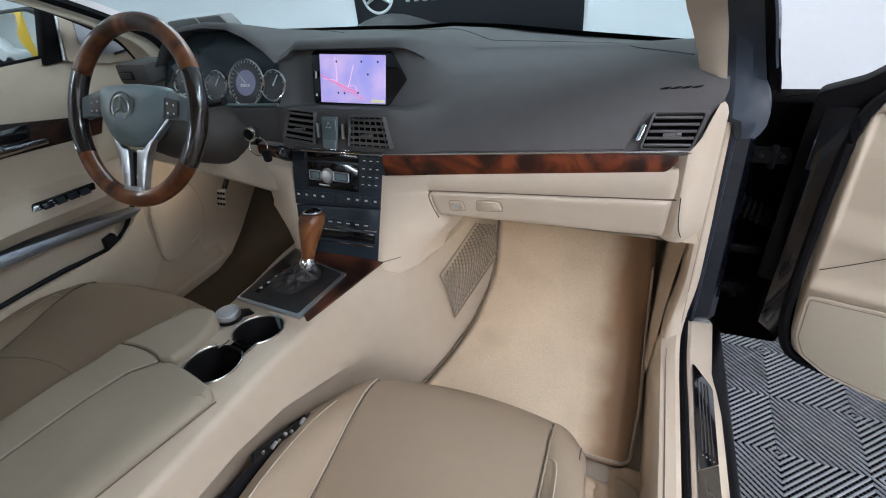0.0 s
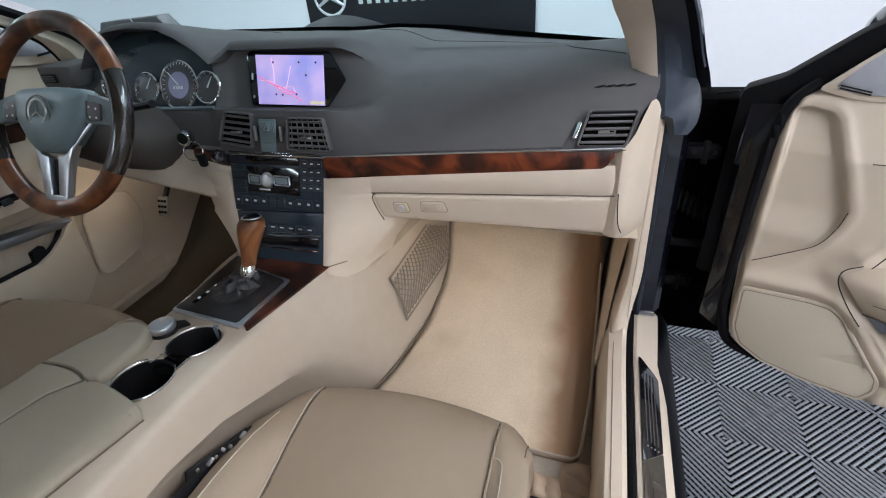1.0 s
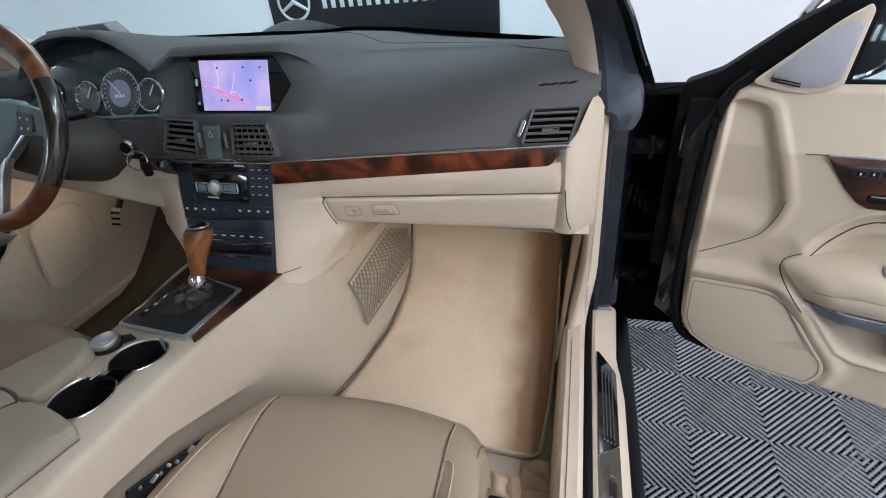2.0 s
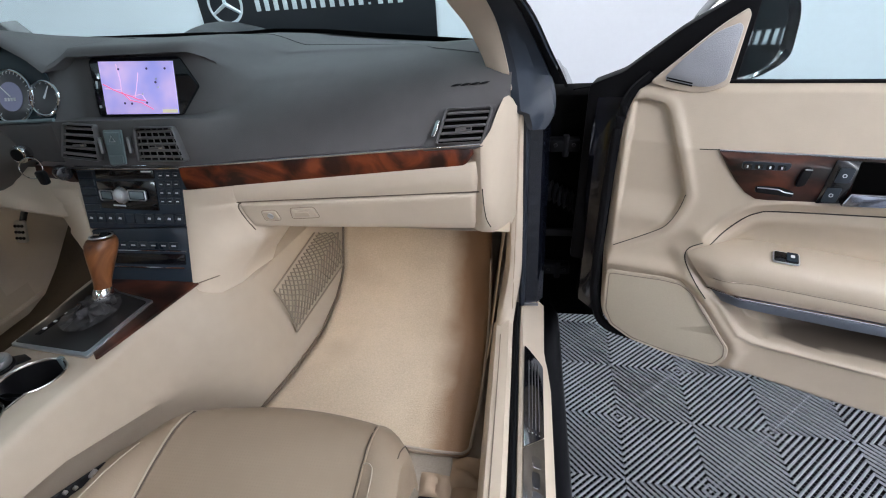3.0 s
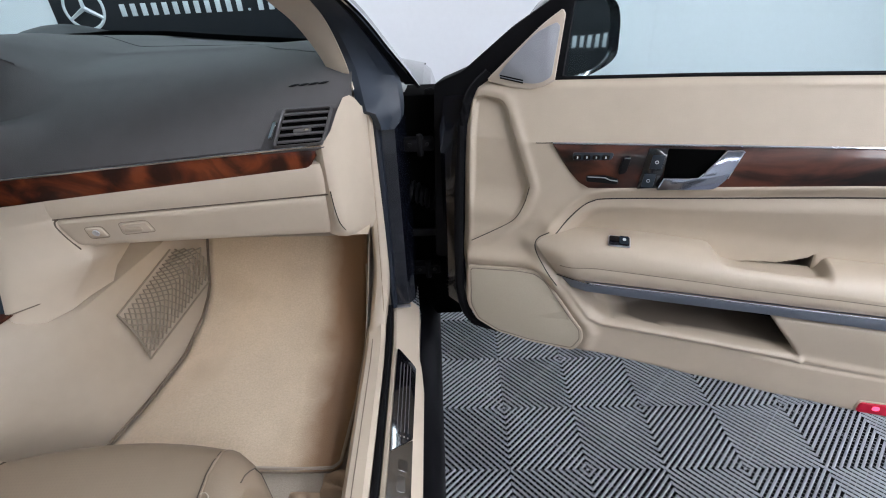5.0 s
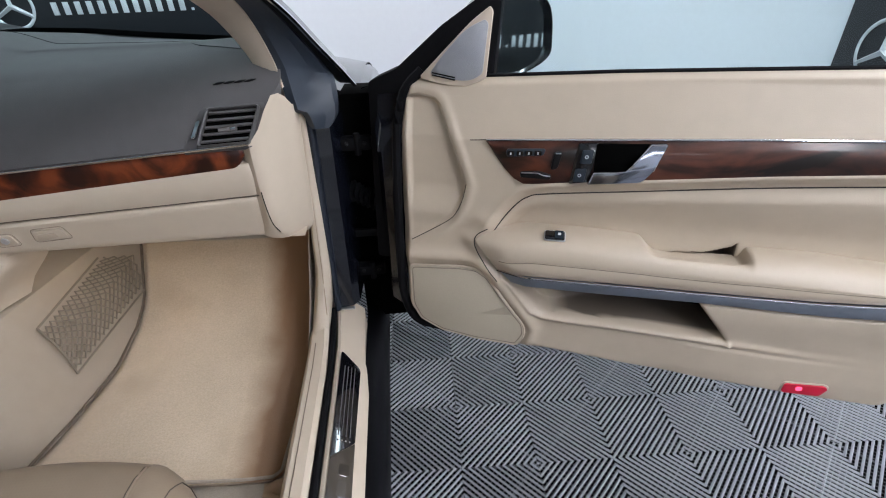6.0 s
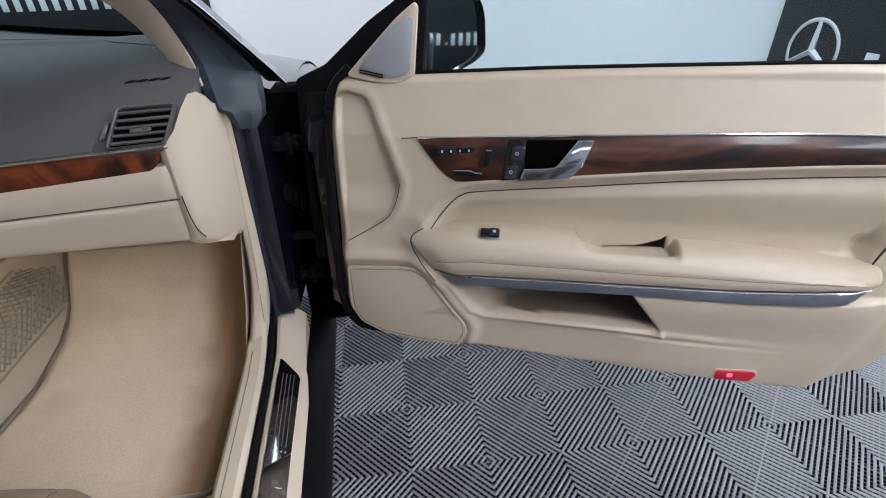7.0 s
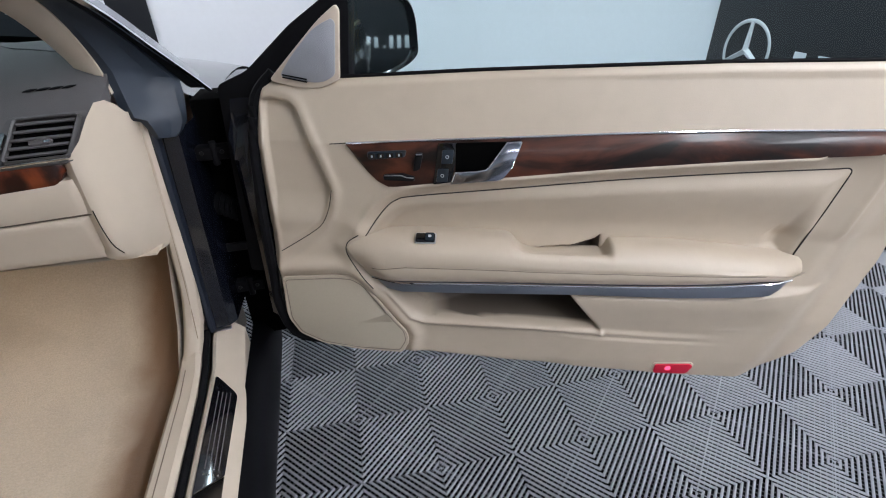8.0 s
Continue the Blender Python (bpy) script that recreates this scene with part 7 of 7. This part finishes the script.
for y in np.linspace(-0.3, 0.86, 26):
    zt = 0.752 + 0.022 * smooth01(0.9, 0.4, y)
    t = smooth01(0.88, 0.78, y)
    rows.append([dd(y, zt - 0.055), dd(y, zt - 0.05, 0.05 * t), dd(y, zt - 0.02, 0.075 * t), dd(y, zt + 0.012, 0.065 * t), dd(y, zt + 0.03, 0.045 * t), dd(y, zt + 0.035, 0.0)])
part("armrest", loft(rows), BEIGE_LEATHER, ddoor)
part("wood_band", slab([(-0.3, 0.885), (0.60, 0.884), (0.83, 0.862), (0.86, 0.905), (0.62, 0.955), (-0.3, 0.965)], 0.006, lambda a, b, c: dd(a, b, c), 0.002), WOOD_SHADED, ddoor, "dark glossy wood band")
part("handle_recess", slab(rounded([(0.52, 0.895), (0.66, 0.892), (0.68, 0.94), (0.53, 0.945)], 0.006), 0.002, lambda a, b, c: dd(a, b, 0.006 + c), 0.001), GLOSS_BLACK, ddoor)
part("door_handle", slab(rounded([(0.55, 0.893), (0.69, 0.886), (0.69, 0.90), (0.60, 0.908), (0.56, 0.93), (0.545, 0.93)], 0.005), 0.016, lambda a, b, c: dd(a, b, 0.008 + c), 0.004), CHROME, ddoor, "chrome inner handle")
part("switch_plate", slab(rounded([(0.545, 0.765), (0.70, 0.757), (0.71, 0.778), (0.56, 0.788)], 0.006), 0.006, lambda a, b, c: dd(a, b, 0.062 + c), 0.002), GLOSS_BLACK, ddoor, "black window switch plate")
for y in (0.585, 0.615, 0.645, 0.675):
    part("switch", slab(rounded([(y - 0.012, 0.766 - (y - 0.6) * 0.07), (y + 0.012, 0.765 - (y - 0.6) * 0.07), (y + 0.012, 0.779 - (y - 0.6) * 0.07), (y - 0.012, 0.780 - (y - 0.6) * 0.07)], 0.002), 0.004, lambda a, b, c: dd(a, b, 0.068 + c), 0.001), BUTTON, ddoor)
part("silver_strip", slab([(-0.3, 0.735), (0.45, 0.718), (0.64, 0.692), (0.785, 0.664), (0.75, 0.654), (0.63, 0.672), (0.435, 0.692), (-0.3, 0.708)], 0.05, lambda a, b, c: dd(a, b, 0.01 + c), 0.003), STRIP, ddoor, "satin silver strip")
part("door_pocket", slab(rounded([(-0.3, 0.56), (0.50, 0.57), (0.66, 0.57), (0.76, 0.66), (-0.3, 0.70)], 0.02), 0.003, lambda a, b, c: dd(a, b, -0.001 + c), 0.001), BEIGE, ddoor, "beige map pocket wall")
rows = []
for k in np.linspace(0, 1, 26):
    y = lerp(-0.3, 0.80, k)
    zl = table([-0.3, 0.45, 0.60, 0.68, 0.74, 0.80], [0.59, 0.598, 0.592, 0.588, 0.612, 0.672], y)
    rows.append([dd(y, zl - 0.20, 0.006), dd(y, zl - 0.06, 0.026), dd(y, zl - 0.012, 0.036), dd(y, zl - 0.002, 0.034), dd(y, zl, 0.026), dd(y, zl - 0.02, 0.018)])
part("pocket_front", loft(rows), BEIGE, ddoor, "moulded map pocket front")
part("pocket_gap", tube(curve_points([dd(-0.3, 0.592, 0.016), dd(0.45, 0.600, 0.016), dd(0.60, 0.594, 0.016), dd(0.68, 0.591, 0.016), dd(0.74, 0.615, 0.016), dd(0.795, 0.668, 0.010)], 6), 0.006, 6), BLACK, ddoor, "dark pocket opening")
part("pocket_clip", slab(rounded([(0.668, 0.588), (0.705, 0.59), (0.705, 0.625), (0.672, 0.62)], 0.006), 0.018, lambda a, b, c: dd(a, b, 0.008 + c), 0.004), BLACK, ddoor, "black clip in the pocket")
SP2 = rounded([(0.80, 0.445), (0.96, 0.47), (1.01, 0.56), (0.99, 0.66), (0.84, 0.66)], 0.05, 8)
part("speaker_cover", slab(SP2, 0.006, lambda a, b, c: dd(a, b, c + 0.008), 0.002), BEIGE, ddoor)
part("speaker_bead", tube([dd(q.x, q.y, 0.011) for q in SP2], 0.0045, 6, closed=True), BEIGE_LEATHER, ddoor)
part("sail_panel", slab(rounded([(0.872, 1.195), (0.838, 1.05), (0.86, 1.038), (0.94, 1.022), (1.06, 1.012), (1.09, 1.02), (1.02, 1.085), (0.93, 1.17)], 0.008), 0.012, lambda a, b, c: Vector((-0.79 + c, a, b)), 0.003), BEIGE, ddoor, "beige sail panel")
part("tweeter_mesh", slab(rounded([(0.893, 1.15), (0.882, 1.072), (0.93, 1.046), (1.045, 1.030), (1.01, 1.075), (0.935, 1.14)], 0.010), 0.004, lambda a, b, c: Vector((-0.778 + c, a, b)), 0.001), TWEETER, ddoor, "silver tweeter cover")
part("tweeter_slot", slab([(0.961, 1.039), (1.012, 1.042), (1.008, 1.047), (0.964, 1.045)], 0.002, lambda a, b, c: Vector((-0.774 + c, a, b)), 0), BLACK, ddoor)
part("door_shell", box(-0.90, -0.40, 0.30, -0.805, 1.04, 1.06, 0.02), PAINT, ddoor)
part("belt_seal", tube([dd(-0.35, 1.068, -0.006), dd(0.9, 1.066, -0.006)], 0.006, 6), RUBBER, ddoor)
part("corner_pillar", slab([(0.785, 1.05), (0.843, 1.05), (0.888, 1.20), (0.85, 1.20)], 0.03, lambda a, b, c: Vector((-0.815 + c, a, b)), 0.004), RUBBER, ddoor, "black window corner frame")
part("corner_strip", tube([(-0.783, 0.832, 1.052), (-0.783, 0.875, 1.195)], 0.003, 6), SATIN, ddoor)
dg = part("window_glass", loft([[(-0.825 + 0.35 * (z - 1.06), y, z) for z in np.linspace(1.06, 1.30, 5)] for y in np.linspace(-0.35, 0.84, 8)]), DOOR_GLASS, ddoor)
dg.visible_shadow = False
part("footwell_side", loft([[(-0.74, y, 0.25), (-0.735, y, 0.40), (-0.73, y, 0.66), (-0.735, y, 0.86)] for y in np.linspace(0.95, 1.35, 4)]), BEIGE, ddoor)

part("driver_sill", box(-0.80, -0.40, 0.20, -0.712, 1.30, 0.350, 0.01), CARPET_SIDE, body, "carpeted driver side sill")
# pedal and driver's carpet
pedal = thing("brake_pedal", "studded metal and rubber pedal", "pedal", (-0.60, 1.12, 0.55))
part("pad", slab(rounded([(-0.655, 0.555), (-0.618, 0.555), (-0.618, 0.612), (-0.655, 0.612)], 0.006), 0.008, lambda a, b, c: Vector((a, 1.02 + 0.4 * (b - 0.58) - c, b)), 0.002), STEEL, pedal)
for a in (-0.648, -0.6365, -0.625):
    for b in (0.568, 0.584, 0.600):
        part("stud", disc((a, 1.012 + 0.4 * (b - 0.58), b), (0, -1, 0.4), 0.0042, 0.004, 10), RUBBER, pedal)
part("pedal_arm", tube([(-0.637, 1.03, 0.60), (-0.62, 1.10, 0.70), (-0.60, 1.20, 0.80)], 0.008, 8), BLACK, pedal)
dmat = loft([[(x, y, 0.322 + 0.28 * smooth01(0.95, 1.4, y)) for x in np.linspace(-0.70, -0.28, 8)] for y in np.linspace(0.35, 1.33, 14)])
solo("floor_mat", dmat, DARK_CARPET, "darkened worn carpet mat in the driver footwell", "floor mat").modifiers.new("thickness", "SOLIDIFY").thickness = 0.012


# ---- storage net on the tunnel side ----
net = thing("storage_net", "stretched cord storage net on the tunnel side", "storage net", (0.2, 0.95, 0.40))
NL, NB, NR, NT, NS = [Vector(p) for p in ((0.174, 0.882, 0.515), (0.206, 0.874, 0.392), (0.240, 1.143, 0.415), (0.222, 1.175, 0.503), (0.198, 1.098, 0.547))]


def net_pt(s, t):
    """s along the net's length, t across it."""
    far = NS.lerp(NT, t * 2) if t < 0.5 else NT.lerp(NR, t * 2 - 1)
    return NL.lerp(NB, t).lerp(far, s) + Vector((0.006 + 0.008 * math.sin(math.pi * min(max(t, 0), 1)), 0, 0.002))


for i in range(1, 7):
    t = i / 7
    for sgn in (-1, 1):
        pts = [net_pt(k / 16, t + sgn * 0.072 * (1 if (k + i) % 2 else -1)) for k in range(0, 17)]
        part("cord", tube(pts, 0.0022, 5), CORD, net)
part("border", tube([net_pt(k / 30, 0.0) for k in range(31)], 0.0024, 6), CORD, net)
part("border", tube([net_pt(k / 30, 1.0) for k in range(31)], 0.0024, 6), CORD, net)
part("border", tube([net_pt(0.0, k / 12) for k in range(13)], 0.0024, 6), CORD, net)


# ---- seat belt buckle side and loose carpet under the seat ----
adj = thing("seat_adjuster", "black seat side control with silver ends", "seat control", (0.10, 0.35, 0.42))
part("trim", slab(rounded([(0.285, 0.560), (0.42, 0.503), (0.425, 0.515), (0.292, 0.576)], 0.004), 0.006, lambda a, b, c: Vector((0.102 + c, a, b)), 0.002), BLACK, adj)
for i, (dy, dz) in enumerate(((0.0, 0.004), (0.019, 0.0), (0.034, 0.003), (0.050, 0.006), (0.063, 0.002), (0.088, 0.004))):
    y = 0.302 + dy
    part("clip", box(0.106, y, 0.557 - 0.43 * dy + dz, 0.113, y + 0.006 + 0.008 * (i in (1, 5)), 0.562 - 0.43 * dy + dz, 0.0015), SATIN if i in (1, 3, 5) else STEEL, adj)
CF = mat("loose_carpet", (0.50, 0.375, 0.27), 0.95, bump=0.8, bump_scale=500, spec=0.1)
for x0, x1, y0, y1, h, ph in ((0.628, 0.702, 0.582, 0.652, 0.017, 0.4), (0.630, 0.702, 0.30, 0.590, 0.015, 1.7), (0.570, 0.636, 0.550, 0.610, 0.010, 2.9)):
    rows = []
    for a in np.linspace(-1, 1, 17):
        row = []
        for b in np.linspace(-1, 1, 21):
            up = (1 - abs(a) ** 2.5) * (1 - abs(b) ** 3)
            x, y = lerp(x0, x1, (a + 1) / 2) + 0.0015 * math.sin(3 * b + ph), lerp(y0, y1, (b + 1) / 2) + 0.002 * math.sin(2 * a + ph)
            row.append((x, y, 0.273 + 1.7 * h * up * (0.35 + 0.65 * abs(math.sin(2.2 * a + 1.6 * b + 0.8 * math.sin(3 * b + ph) + ph)) ** 0.7)))
        rows.append(row)
    solo("carpet_fold", loft(rows), CF, "bunched beige carpet beside the seat rail", "carpet", group="bunched carpet")
sr = thing("seat_rail_end", "black seat rail end cap on the floor", "seat rail", (0.60, 0.55, 0.272))
part("cap", box(0.575, 0.40, 0.270, 0.622, 0.548, 0.300, 0.006), BLACK, sr)


# ---- banners ----
def banner(name, m, w, h, logo, text, label):
    b = thing(name, label, "banner", (0, 0, 0), local=True)
    b.matrix_world = m
    part("sheet", box(0, -0.012, 0, w, 0.0, h, 0.002), BANNER, b)
    lx, lz, r = logo
    part("emblem_ring", ring((lx, -0.016, lz), (0, -1, 0), r, 0.010, sides=48, squash=0.4), PRINT, b)
    for q in (90, 210, 330):
        part("emblem_bar", tube([(lx, -0.016, lz), (lx + r * math.cos(radians(q)), -0.016, lz + r * math.sin(radians(q)))], [0.12 * r, 0.01], 4), PRINT, b)
    x, z, step, th, n = text
    for i in range(n):
        x0 = x + i * step
        wd = step * (0.25 if i == 12 else 0.5)
        hh = th * (0.2 if i == 12 else 1.0)
        part("letter_bar", box(x0, -0.016, z, x0 + wd, -0.011, z + hh, 0.002), PRINT, b)
    return b


banner("front_banner", pose(-1.58, 3.595, 0.0), 1.73, 1.7, (0.21, 0.945, 0.125), (0.44, 0.886, 0.069, 0.072, 16), "black banner with silver ring emblem and silver bars")
banner("side_banner", pose(3.395, 2.66, 0.0, 0, 0, -90), 3.0, 1.7, (0.28, 0.665, 0.15), (0.58, 0.58, 0.13, 0.125, 16), "glossy black side banner with silver ring emblem")


# ---- workshop seen in the driver's mirror ----
lift = thing("lift_column", "yellow painted vehicle lift column", "vehicle lift", (-2.41, -4.6, 0))
YEL = mat("lift_yellow", (0.70, 0.42, 0.03), 0.45)
part("column", box(-2.60, -4.7, 0, -2.22, -4.5, 2.7, 0.02), YEL, lift)
part("base_plate", box(-2.71, -4.85, 0, -2.11, -4.4, 0.03, 0.005), BLACK, lift)
part("arm_carriage", box(-2.64, -4.74, 0.3, -2.18, -4.46, 0.6, 0.02), BLACK, lift)
pc = thing("parked_car", "pale grey parked car in the workshop", "car", (-3.9, -5.6, 0))
prof = rounded([(-5.9, 0.35), (-3.9, 0.35), (-3.85, 0.75), (-4.3, 0.92), (-4.65, 1.35), (-5.4, 1.38), (-5.8, 0.98), (-5.95, 0.8)], 0.12)
GREYCAR = mat("pale_car_paint", (0.55, 0.55, 0.56), 0.25, coat=1.0)
part("body", slab(prof, 1.7, lambda a, b, c: Vector((a + 0.8, -6.7 + c, b)), 0.06), GREYCAR, pc)
part("side_window", slab(rounded([(-5.6, 0.98), (-4.45, 0.98), (-4.75, 1.28), (-5.35, 1.30)], 0.05), 0.01, lambda a, b, c: Vector((a + 0.8, -5.0 + c, b)), 0), GLOSS_BLACK, pc)
for wx in (-5.5, -4.3):
    part("wheel", disc((wx + 0.8, -5.02, 0.33), (0, 1, 0), 0.33, 0.1, 28, 0.03), RUBBER, pc)
